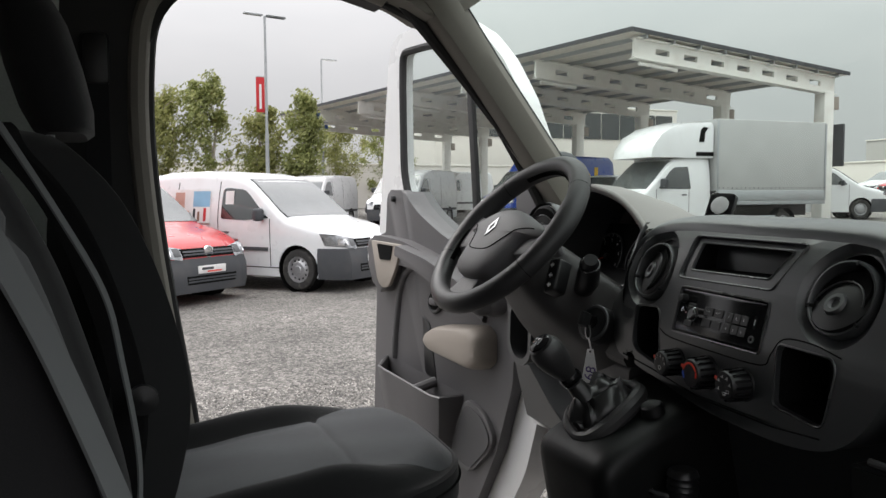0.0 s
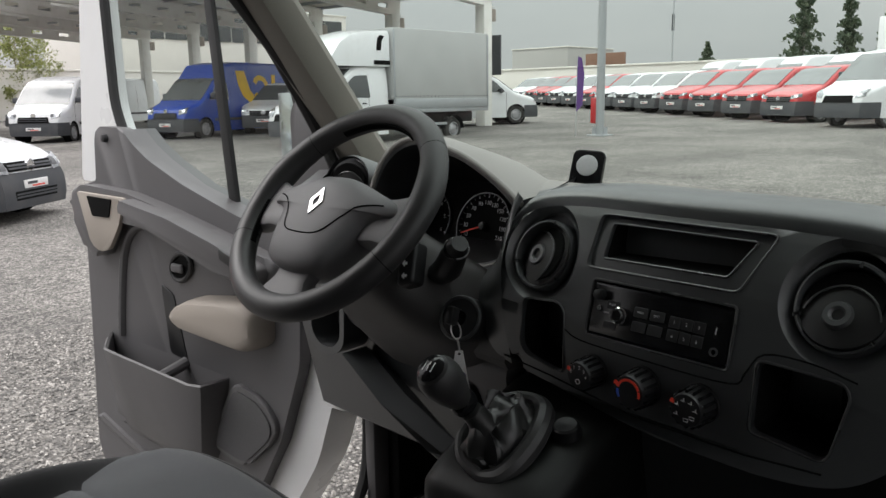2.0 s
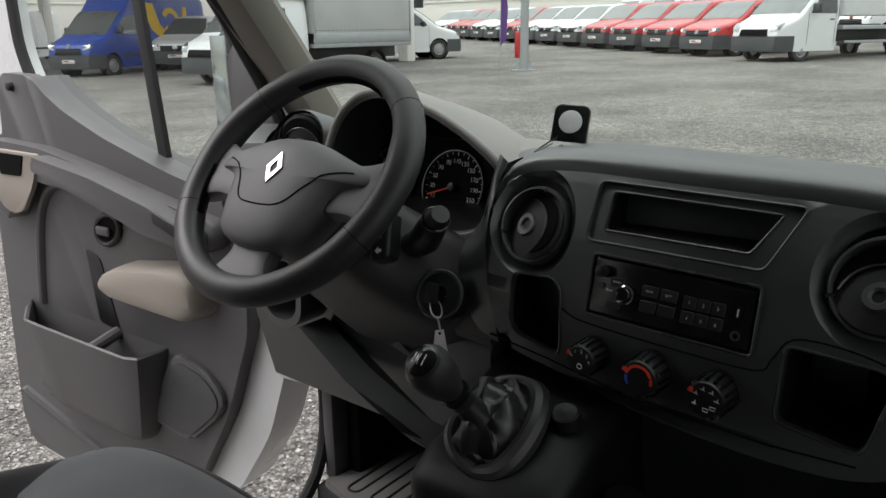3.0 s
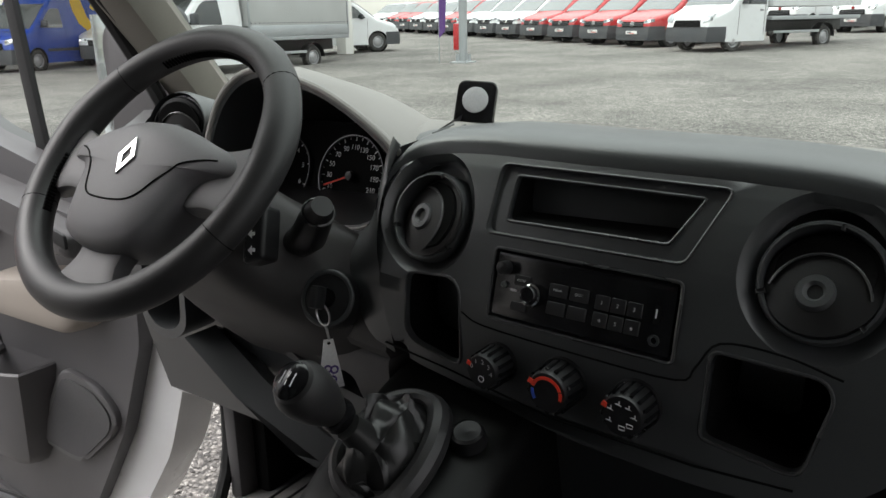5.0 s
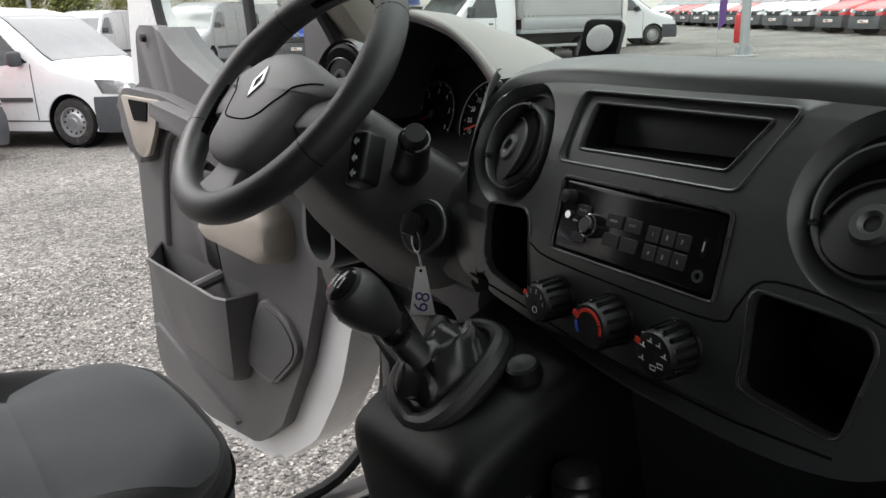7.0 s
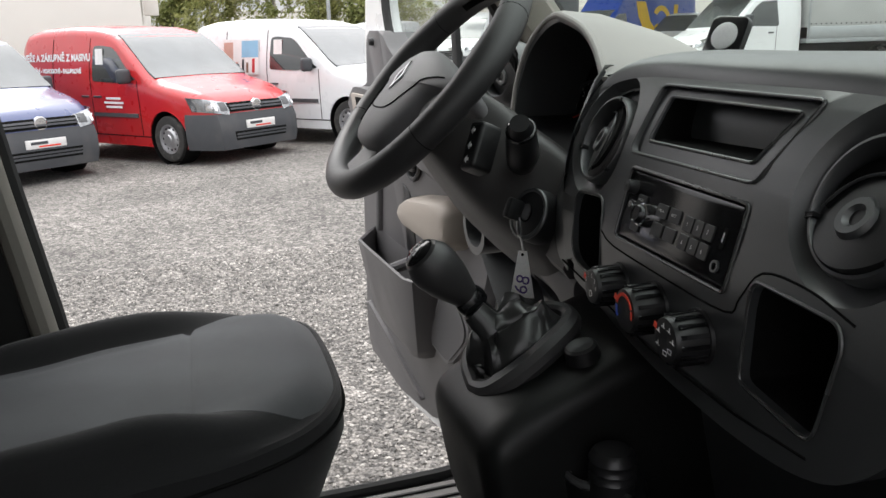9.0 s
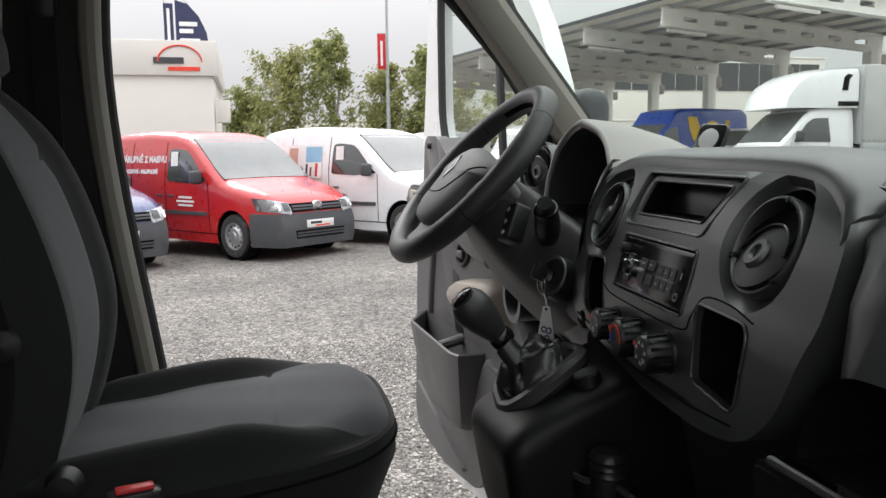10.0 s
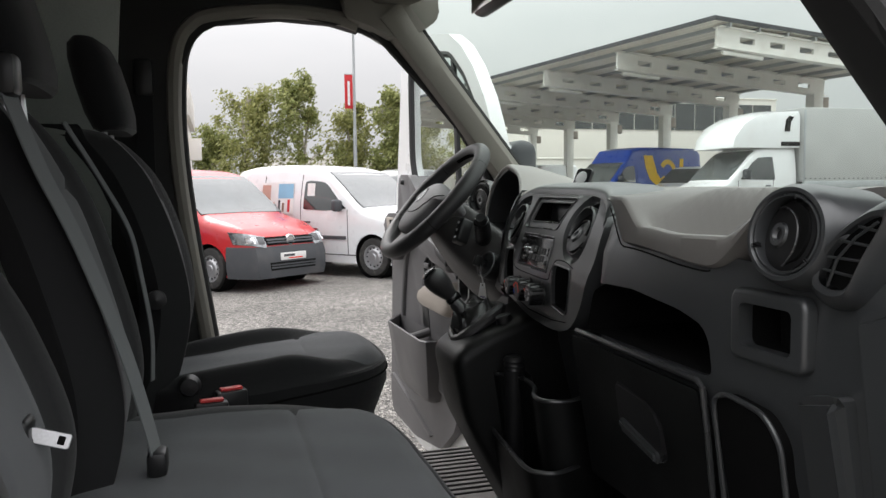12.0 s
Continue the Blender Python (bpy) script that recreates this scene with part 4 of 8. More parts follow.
HT = (-1.0, 0.02)
box_truck((12.9, 18.75), HT, "white box truck with grey tarpaulin and roof sleeper", 4.2, 2.35, "tarp", True)
HI = (-0.88, 0.47)
box_truck(nose_from_axle((25.6, 7.6), HI, 0.95), HI, "white box truck with plain white load box", 4.2, 2.3, "car_white", False)


# ---------------------------------------------------------------- canopy
canopy = thing("canopy", "large white steel canopy with slotted beams and columns", "canopy", (0, 0, 0))
BEAMS = [19.5 + 4.5 * k for k in range(7)]


def beam_end(k):
    y = BEAMS[k]
    return Vector((14.4 - 0.17 * (y - 19.5), y, 5.57)), Vector((23.2 - 0.10 * (y - 19.5), y + 0.58, 4.95))


for k in range(7):
    a, b = beam_end(k)
    u = (b - a).normalized()
    L = (b - a).length
    m = frame_at(a, u, (0, 0, 1))
    h = 0.63
    bm = prism([(0, 0.06), (L + 0.1, 0.0), (L + 0.1, h), (0, h)], 0.10, m)
    beam = part("beam", bm, "white_paint", canopy, smooth=False)
    slots = []
    for j in range(7):
        x = 1.1 + j * (L - 2.0) / 6
        slots.append(prism(rrect(x - 0.28, 0.23, x + 0.28, 0.41, 0.03), 0.4, m @ Matrix.Translation((0, 0, -0.15))))
    bpy.context.view_layer.update()
    carve(beam, slots)
    for zz in (0.03, h):
        part("flange", prism([(0, zz - 0.03), (L + 0.1, zz - 0.03), (L + 0.1, zz), (0, zz)], 0.34, m @ Matrix.Translation((0, 0, -0.12))), "white_paint", canopy, smooth=False)
    part("lamp_tube", tube([m @ Vector((0.25, -0.10, 0.05)), m @ Vector((1.75, -0.11, 0.05))], 0.06, 8), "white_paint", canopy, "white strip lamp under a beam")
    foot = slope(b.x)
    c = b - u * 0.25
    part("column", box((c.x - 0.22, c.y - 0.22, foot), (c.x + 0.22, c.y + 0.22, b.z + 0.1), 0.01), "white_paint", canopy)
    part("lamp_box", box((c.x + 0.25, c.y - 0.15, b.z - 0.5), (c.x + 0.55, c.y + 0.15, b.z - 0.05), 0.02), "tan", canopy)
a0, b0 = beam_end(0)
a6, b6 = beam_end(6)
# roof sheet and purlins
up = Vector((0, 0, 0.71))
e0, e1 = (b0 - a0).normalized(), (a6 - a0).normalized()
p = [a0 - e0 * 0.3 - e1 * 0.35 + up, b0 + e0 * 0.5 - e1 * 0.35 + up, b6 + e0 * 0.5 + e1 * 0.8 + up, a6 - e0 * 0.3 + e1 * 0.8 + up]
bm = mesh_bm()
lo, hi = [], []
N = 150
for i in range(N + 1):
    t = i / N
    dz = 0.05 * (1 if (i // 2) % 2 else 0)
    qa, qb = p[0].lerp(p[1], t), p[3].lerp(p[2], t)
    for lst, z in ((lo, 0.0), (hi, 0.03)):
        lst.append((bm.verts.new(qa + Vector((0, 0, dz + z))), bm.verts.new(qb + Vector((0, 0, dz + z)))))
for lst in (lo, hi):
    for (a, b), (c, d) in zip(lst, lst[1:]):
        bm.faces.new((a, c, d, b))
part("roof_sheet", bm, "roof_sheet", canopy, "grey corrugated roof sheet", smooth=False)
part("edge_trim", prism([(0, 0), (1, 0), (1, 1), (0, 1)], 1, frame_at(p[0], p[3] - p[0], (0, 0, 1)) @ Matrix.Diagonal(((p[3] - p[0]).length, 0.14, 0.05, 1))), "car_plastic", canopy, smooth=False)
part("edge_trim", prism([(0, 0), (1, 0), (1, 1), (0, 1)], 1, frame_at(p[0], p[1] - p[0], (0, 0, 1)) @ Matrix.Diagonal(((p[1] - p[0]).length, 0.12, 0.05, 1))), "car_plastic", canopy, smooth=False)
for j in range(9):
    t = (j + 0.5) / 9
    qa, qb = p[0].lerp(p[1], t), p[3].lerp(p[2], t)
    d = (qb - qa)
    m = frame_at(qa - Vector((0, 0, 0.12)), d, (0, 0, 1))
    part("purlin", prism([(0, 0), (d.length, 0), (d.length, 0.12), (0, 0.12)], 0.06, m), "zinc", canopy, smooth=False)


# ---------------------------------------------------------------- trees
def tree(at, height, width, seed, leaf="leaf", label="", birch=True, count=2600, base=0.25):
    rnd = random.Random(seed)
    z = slope(at[0])
    root = thing("birch_tree" if birch else "tree", label, "tree", (at[0], at[1], z), "trees behind the yard")
    path = [Vector((0, 0, 0))]
    for k in range(1, 9):
        path.append(Vector((rnd.uniform(-0.12, 0.12) * k / 4, rnd.uniform(-0.12, 0.12) * k / 4, height * 0.95 * k / 8)))
    bm = tube(path, [0.11 * (1 - 0.9 * k / 8) + 0.01 for k in range(9)], 8)
    tips = []
    for k in range(44):
        f = rnd.uniform(base * 0.7, 0.97)
        p0 = path[0].lerp(path[-1], f)
        a = rnd.uniform(0, 6.283)
        reach = width / 2 * (0.25 + 0.75 * math.sin(math.pi * min(1, max(0.08, (f - base * 0.5) / (1.06 - base * 0.5)))) ** 0.8) * rnd.uniform(0.35, 1.15)
        p2 = p0 + Vector((math.cos(a) * reach, math.sin(a) * reach, reach * rnd.uniform(0.3, 1.1)))
        pm = p0.lerp(p2, 0.5) + Vector((0, 0, 0.12))
        add_tube(bm, [p0, pm, p2], [0.032, 0.018, 0.006], 5)
        for q in (0.45, 0.7, 0.88, 1.0):
            e = p0.lerp(p2, q) + Vector((rnd.gauss(0, 0.12), rnd.gauss(0, 0.12), rnd.gauss(0, 0.08)))
            tips.append((e, rnd.uniform(0.15, 0.36) * (0.7 + 0.25 * reach), rnd.random() ** 1.5 + 0.15))
    part("trunk", bm, "bark", root)
    verts, faces = [], []
    total = sum(w for _, _, w in tips)
    g = rnd.gauss
    for c, rad, w in tips:
        for k in range(int(count * w / total)):
            hang = abs(g(0, 1)) * rad * (2.0 if birch else 0.8)
            o = c + Vector((g(0, rad * 0.65), g(0, rad * 0.65), rad * 0.5 - hang))
            if o.z < height * base * 0.6:
                continue
            sz = rnd.uniform(0.05, 0.13)
            n = Vector((g(0, 1), g(0, 1), g(0, 1))).normalized()
            s = n.orthogonal().normalized() * sz
            t = n.cross(s) * rnd.uniform(0.5, 0.9)
            i = len(verts)
            verts += [o - s, o - t * 0.6, o + s, o + t * 0.6]
            faces.append((i, i + 1, i + 2, i + 3))
    me = bpy.data.meshes.new("crown")
    me.from_pydata(verts, [], faces)
    me.materials.append(M[leaf])
    crown = new("crown", me)
    crown.parent = root
    return root


def polar(az, d):
    """A place d metres off, az degrees to the left of straight across the van."""
    return (-math.sin(radians(az)) * d, math.cos(radians(az)) * d)


for i, (az, d, h, w) in enumerate(((-0.2, 40, 5.0, 2.6), (-2.6, 38, 6.2, 3.3), (-6.8, 38, 7.1, 3.0), (-9.8, 39, 6.1, 2.2), (-12.8, 38, 6.3, 1.7), (-15.2, 64, 6.8, 4.6), (-18.4, 66, 7.4, 5.4), (4.5, 36, 6.0, 3.0))):
    tree(polar(az, d), h, w, 10 + i, "leaf" if i % 2 else "leaf_b", "tall loose birch with yellow-green leaves", True, 11500, 0.08)


def conifer(at, height, width, seed):
    rnd = random.Random(seed)
    root = thing("conifer", "dark green conifer far behind the vans", "tree", (at[0], at[1], slope(at[0])), "conifers far off")
    part("trunk", tube([(0, 0, 0), (0, 0, height * 0.5), (0, 0, height)], [0.2, 0.12, 0.02], 8), "bark", root)
    verts, faces = [], []
    for k in range(2200):
        f = rnd.random() ** 1.3
        r = width / 2 * (1 - f) ** 0.75 * (0.6 + 0.4 * math.sin(f * 40 + rnd.uniform(-1, 1))) * math.sqrt(rnd.random())
        a = rnd.uniform(0, 6.283)
        o = Vector((math.cos(a) * r, math.sin(a) * r, height * (0.12 + 0.88 * f) - r * 0.25))
        sz = rnd.uniform(0.12, 0.3)
        n = Vector((rnd.gauss(0, 1), rnd.gauss(0, 1), rnd.gauss(0, 1))).normalized()
        s = n.orthogonal().normalized() * sz
        t = n.cross(s) * 0.5
        i = len(verts)
        verts += [o - s, o - t, o + s, o + t]
        faces.append((i, i + 1, i + 2, i + 3))
    me = bpy.data.meshes.new("crown")
    me.from_pydata(verts, [], faces)
    me.materials.append(M["needle"])
    new("crown", me).parent = root


for i, (az, d, h, w) in enumerate(((-64.5, 75, 5.0, 3.4), (-70.3, 62, 8.2, 4.6), (-72.9, 62, 7.6, 3.4), (-75.5, 66, 8.4, 4.2))):
    conifer(polar(az, d), h, w, 40 + i)


# ---------------------------------------------------------------- masts and signs
def mast(at, height, r, label, banner=None, heads=2):
    root = thing("light_mast", label, "lamp post", (at[0], at[1], slope(at[0])))
    part("pole", tube([(0, 0, 0), (0, 0, height * 0.45), (0, 0, height * 0.451), (0, 0, height)], [r, r * 0.92, r * 0.75, r * 0.55], 14), "zinc", root)
    part("foot_plate", box((-r * 2.2, -r * 2.2, -0.02), (r * 2.2, r * 2.2, 0.04), 0.01), "zinc", root)
    for k in range(4):
        a = radians(45 + 90 * k)
        part("gusset", box((-0.012, -r * 1.8, 0), (0.012, -r * 0.8, 0.25), m=Matrix.Rotation(a, 4, 'Z')), "zinc", root)
    for k in range(heads):
        s = (-1) ** k
        part("lamp_head", box((s * 0.1 - 0.02, -0.12, height - 0.02), (s * 0.95, 0.12, height + 0.07), 0.03, m=Matrix.Rotation(0.25, 4, 'Z')), "zinc", root)
    if banner:
        z0, z1, w, mt, off = banner
        part("banner", box((off - w / 2, -0.015, z0), (off + w / 2, 0.015, z1), 0.005), mt, root)
        part("banner_arm", box((min(0, off - w / 2), -0.02, z1), (off + w / 2 + 0.1, 0.02, z1 + 0.03)), "zinc", root)
        part("bar", box((off - w * 0.14, -0.03, z0 + 0.15), (off + w * 0.14, -0.018, z1 - 0.3)), "mark", root)
    return root


mast(polar(-10.4, 35), 9.1, 0.09, "grey lamp mast with a red banner", (5.0, 6.5, 0.36, "sign_red", -0.25), 3)
mast(polar(-14.3, 45), 8.9, 0.08, "grey lamp mast with a blue banner", (5.0, 6.2, 0.65, "sign_blue", 0.0), 1)
mast((19.9, 13.0), 9.5, 0.125, "tall galvanised lamp mast standing on the gravel", None, 2)
mast(polar(-62.2, 80), 11.5, 0.1, "slim lamp mast far off", (6.5, 8.0, 0.5, "car_plastic", 0.0), 1)

flag = thing("feather_flag", "violet feather flag on a thin pole beside the mast", "flag", (19.7, 13.7, slope(19.7)))
part("pole", tube([(0, 0, 0), (0.0, 0, 1.0), (0.03, 0, 2.3)], 0.012, 6), "zinc", flag)
part("cloth", prism([(0.0, 0.7), (0.18, 0.9), (0.22, 1.8), (0.14, 2.25), (0.03, 2.3)], 0.01, frame_at((0, 0, 0), (0.55, -0.84, 0), (0, 0, 1))), "purple", flag)
ext = thing("fire_extinguisher_box", "red box fixed to the foot of the mast", "box", (20.05, 13.25, slope(20.05)))
part("case", box((-0.14, -0.1, 0.35), (0.14, 0.1, 1.1), 0.03), "car_red", ext)

# ---------------------------------------------------------------- buildings and backdrop
office = thing("sales_office", "cream flat-roofed sales office with a round logo", "building", (0, 0, 0))
part("wall", box((-16, 22, -0.4), (-0.55, 28, 3.6), 0.01), "wall_white", office)
part("roof", box((-16.1, 21.9, 3.6), (-0.42, 28.1, 4.5), 0.02), "wall_white", office)
wd = part("window", box((-5.3, 21.95, 2.05), (-4.2, 22.0, 3.0), 0.01), "white_paint", office)
part("pane", box((-5.2, 21.94, 2.12), (-4.3, 21.96, 2.93)), "car_glass", wd)
part("vent_box", box((-0.5, 22.3, 3.6 - 1.2), (-0.15, 22.8, 3.0), 0.01), "wall_white", office)
arc = [(1.0 * math.cos(radians(a)) * 0.55, 0.42 * math.sin(radians(a))) for a in range(0, 181, 10)]
part("logo_arc", tube([Vector((-1.35 + x, 21.88, 3.95 + z)) for x, z in arc], 0.022, 6), "mark_red", office)
part("logo_bar", box((-2.0, 21.87, 3.9), (-1.25, 21.89, 4.06)), "car_plastic", office)
part("logo_bar", box((-1.65, 21.87, 3.72), (-0.85, 21.89, 3.82)), "mark_red", office)
sail = thing("sail_banner", "navy sail-shaped banner above the office roof", "banner", (-1.3, 24.3, 4.5))
part("sail", prism([(-0.3, 0), (0.62, 0), (0.55, 0.55), (0.35, 1.0), (0.05, 1.35), (-0.3, 1.45)], 0.03, frame_at((0, 0, 0), (1, 0, 0), (0, 0, 1))), "sign_navy", sail)
part("strip", box((-0.62, -0.02, 0), (-0.36, 0.02, 1.35)), "sign_navy", sail)
part("bar", box((-0.2, -0.06, 0.72), (0.3, -0.045, 0.84)), "mark", sail)
part("bar", box((-0.2, -0.06, 0.52), (0.18, -0.045, 0.64)), "mark", sail)
part("bar", box((-0.2, -0.06, 0.32), (0.36, -0.045, 0.37)), "mark", sail)
part("bar", box((-0.53, -0.06, 0.1), (-0.45, -0.045, 1.2)), "mark", sail)
part("strut", tube([(-0.6, 0, 1.3), (-0.6, 0, 2.0), (0.05, 0, 1.35)], 0.015, 6), "zinc", sail)


def shed(name, label, a, b, z, mt, h0=0.0):
    ob = thing(name, label, "building", (0, 0, 0))
    part("wall", box((a[0], a[1], h0 - 0.5), (b[0], b[1], z), 0.02), mt, ob)
    part("roof", box((a[0] - 0.1, a[1] - 0.1, z), (b[0] + 0.1, b[1] + 0.1, z + 0.15), 0.02), "roof_sheet", ob)
    return ob


shed("warehouse", "long white warehouse wall far behind the yard", (4, 62), (40, 70), 4.0, "wall_white")
hall = shed("exhibition_hall", "distant hall with a band of dark glass", (31, 75), (62, 85), 11.2, "wall_white")
for k in range(12):
    part("window", box((31.4 + 2.5 * k, 74.9, 7.7), (33.75 + 2.5 * k, 75.02, 10.6)), "car_glass", hall)
shed("concrete_block", "pale concrete building on the horizon", (95, 66), (107, 76), 8.5, "concrete")
bill = thing("billboard", "dull red and brown billboard on the horizon", "billboard", (0, 0, 0))
part("board", box((92, 55.0, 3.5), (92.3, 61.0, 7.2), 0.02), "brown", bill)
part("post", box((92.1, 56.0, 0.5), (92.3, 56.2, 3.5)), "zinc", bill)
part("post", box((92.1, 60.0, 0.5), (92.3, 60.2, 3.5)), "zinc", bill)
shed("trailer_row", "long white row of parked trailers on the horizon", (62, 4), (66, 60), 4.2, "wall_white")
board = thing("dark_board", "dark grey sign board standing behind the truck", "sign", (24.0, 21.0, slope(24)))
part("panel", box((-0.05, -0.9, 1.9), (0.05, 0.9, 3.4), 0.02), "car_plastic", board)
part("post", tube([(0, 0, 0), (0, 0, 2.0)], 0.06, 8), "zinc", board)


# ---------------------------------------------------------------- the van's cab: shell
CY = 0.85
WX = Matrix(((1, 0, 0, 0), (0, 0, -1, 0), (0, 1, 0, 0), (0, 0, 0, 1)))


def xz(y):
    """Local x, y become world x, z; depth runs towards smaller world y from y."""
    return Matrix.Translation((0, y, 0)) @ WX


structure("floor", prism([(-0.6, -0.02), (1.36, -0.02), (1.36, 1.66), (0.99, 1.66), (0.955, 1.505), (-0.6, 1.505)], 0.162, Matrix.Translation((0, 0, 0.60)), 0.006), "rubber", "black rubber cab floor", "floor")
structure("ceiling", box((-0.6, -0.06, 2.10), (0.70, 1.76, 2.16), 0.02), "headliner", "grey felt headliner of the cab", "ceiling")
structure("wall_rear", box((-0.62, -0.08, 0.58), (-0.50, 1.78, 2.12), 0.01), "bulkhead", "grey bulkhead behind the seats", "wall")
open_edge = [(0.158, 0.70), (0.150, 0.95), (0.132, 1.12), (0.085, 1.45), (0.066, 1.68), (0.070, 1.85), (0.085, 1.925), (0.115, 1.97), (0.17, 2.0), (0.35, 2.022), (0.50, 2.015), (0.58, 1.995)]
bp = [(-0.5, 0.58), (0.16, 0.58)] + open_edge + [(0.62, 2.03), (0.58, 2.11), (-0.5, 2.11)]
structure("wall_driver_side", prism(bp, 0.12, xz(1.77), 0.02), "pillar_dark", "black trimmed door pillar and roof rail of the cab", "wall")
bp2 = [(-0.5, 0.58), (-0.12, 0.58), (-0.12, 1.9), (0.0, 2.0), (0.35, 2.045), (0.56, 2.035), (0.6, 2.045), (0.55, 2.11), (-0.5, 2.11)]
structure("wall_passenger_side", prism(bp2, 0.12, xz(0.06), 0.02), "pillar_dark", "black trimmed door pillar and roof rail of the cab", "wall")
structure("trim_side_panel", prism([(-0.5, 0.9), (-0.13, 0.9), (-0.115, 1.5), (-0.088, 1.80), (-0.066, 2.10), (-0.5, 2.10)], 0.012, xz(1.652), 0.004), "bulkhead", "grey-green painted side panel behind the door pillar", "trim")
edge3 = [Vector((x - 0.012, 1.66, z + 0.008 * (z > 1.9))) for x, z in open_edge]
structure("trim_door_opening", tube(spline(edge3, 3), 0.024, 10, flat=0.9), "grey_trim", "grey rubber-edged trim round the door opening", "trim")
seal_path = [Vector((x + 0.008, 1.69, z)) for x, z in open_edge] + [Vector(p) for p in ((0.725, 1.70, 1.93), (0.845, 1.71, 1.78), (0.965, 1.72, 1.60), (1.02, 1.715, 1.48), (1.05, 1.70, 1.3), (1.045, 1.68, 1.0), (1.02, 1.67, 0.82), (0.94, 1.67, 0.72), (0.8, 1.67, 0.685), (0.3, 1.67, 0.685))]
structure("trim_door_seal", tube(spline(seal_path, 3), 0.013, 8), "rubber", "black rubber seal round the door opening", "trim")
structure("trim_sill", box((-0.1, 1.506, 0.58), (1.0, 1.70, 0.672), 0.015), "door_trim", "grey plastic door sill", "trim")
structure("wall_hinge_pillar", prism(rounded([(1.02, 1.50), (1.0, 1.15), (1.03, 1.0), (1.10, 0.93), (1.4, 0.93), (1.4, 1.48)], 0.03), 0.10, xz(1.79), 0.01), "white_body", "white painted hinge pillar of the cab", "wall")
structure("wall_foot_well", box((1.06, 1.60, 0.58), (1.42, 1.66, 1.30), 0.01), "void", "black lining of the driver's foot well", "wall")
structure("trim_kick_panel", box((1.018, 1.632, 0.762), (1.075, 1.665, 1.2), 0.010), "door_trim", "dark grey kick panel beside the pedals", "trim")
# Unseen walls added low on the passenger side to keep light out.
structure("wall_passenger_light_stop", box((-0.5, -0.10, 0.5), (1.42, -0.05, 1.02), 0.01), "void", "unseen black wall added to keep light off the lower dashboard", "wall")
structure("wall_passenger_hinge", box((1.02, -0.09, 0.9), (1.42, -0.05, 1.46), 0.01), "void", "unseen black hinge wall closing the passenger foot well", "wall")
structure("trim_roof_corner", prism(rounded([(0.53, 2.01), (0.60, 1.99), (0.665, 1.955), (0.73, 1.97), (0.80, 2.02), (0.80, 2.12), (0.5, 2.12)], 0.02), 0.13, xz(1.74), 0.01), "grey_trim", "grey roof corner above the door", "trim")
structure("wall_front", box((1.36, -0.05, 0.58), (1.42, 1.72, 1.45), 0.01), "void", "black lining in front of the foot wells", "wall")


def pillar_line(t):
    """The windscreen pillar's middle from the roof down to the dashboard."""
    return Vector((0.655 + 0.50 * t, 1.645 + 0.05 * t, 2.04 - 0.61 * t))


SECT = ((-1, -0.5), (-0.85, -0.95), (-0.3, -1.15), (0.4, -1.1), (0.9, -0.7), (1, 0.2), (0.7, 0.8), (-0.9, 0.8))
rings, frit, door_edge = [], [], []
for k in range(17):
    t = k / 16
    c = pillar_line(t)
    w = 0.082 + 0.05 * max(0, 0.3 - t)
    u = Vector((0.77, 0, 0.63))
    v = Vector((0, 1, 0))
    rings.append([c + u * (a * w / 2) + v * (b * 0.042) for a, b in SECT])
    frit.append(c + u * (w / 2 + 0.006) + v * 0.005)
    door_edge.append(c - u * (w / 2 + 0.012 - 0.03 * min(1, t / 0.6)) + v * 0.024)
for side in (0, 1):
    f = (lambda p: Vector((p.x - 0.13, 2 * CY - p.y, p.z))) if side else (lambda p: p)
    # the passenger's copy of the taupe trim has shade put into its colour
    structure("trim_windscreen_pillar", loft([[f(p) for p in r] for r in rings]), "pillar_dark" if side else "grey_trim", "trim of the passenger windscreen pillar, darkened for the shade on it" if side else "taupe plastic trim of the windscreen pillar", "trim")
    structure("trim_screen_edge", tube([f(p) for p in frit], 0.011, 8), "rubber", "black rubber edge of the windscreen", "trim")
    structure("trim_pillar_seal", tube([f(p) for p in door_edge], 0.014, 8), "rubber", "black rubber door seal along the windscreen pillar", "trim")
rows = []
for i in range(9):
    t = i / 8
    row = []
    for j in range(17):
        y = 0.06 + (1.64 - 0.06) * j / 16
        q = 1 - ((y - CY) / 0.79) ** 2
        x = (0.69 + 0.14 * q) * (1 - t) + (1.18 + 0.22 * q) * t
        z = 2.07 * (1 - t) + 1.42 * t
        row.append(Vector((x, y, z)))
    rows.append(row)
structure("window_windscreen", loft(rows, closed=False), "windscreen", "clear green-tinted windscreen", "window")
hd = [[Vector((0.60 + 0.13 * (1 - ((y - CY) / 0.8) ** 2) + dx, y, 2.055 + dz)) for dx, dz in ((0, 0), (0.10, 0.0), (0.12, 0.09), (-0.05, 0.07), (-0.05, 0.03))] for y in [0.05 + 1.6 * k / 16 for k in range(17)]]
structure("trim_header", loft(hd), "grey_trim", "grey trim above the windscreen", "trim")
mir = thing("rear_view_mirror", "black rear-view mirror hanging from the windscreen", "mirror", (0.70, 0.85, 1.915))
part("housing", box((-0.02, -0.11, -0.035), (0.02, 0.11, 0.035), 0.018, 3), "black", mir)
part("mirror_glass", box((-0.022, -0.10, -0.028), (-0.019, 0.10, 0.028), 0.001), "chrome", mir)
part("arm", tube([(0.01, 0, 0.02), (0.05, 0, 0.08), (0.10, 0, 0.14)], 0.012, 8), "black", mir)
vis = thing("sun_visor", "grey folded sun visor under the header", "sun visor", (0.56, 1.30, 2.065))
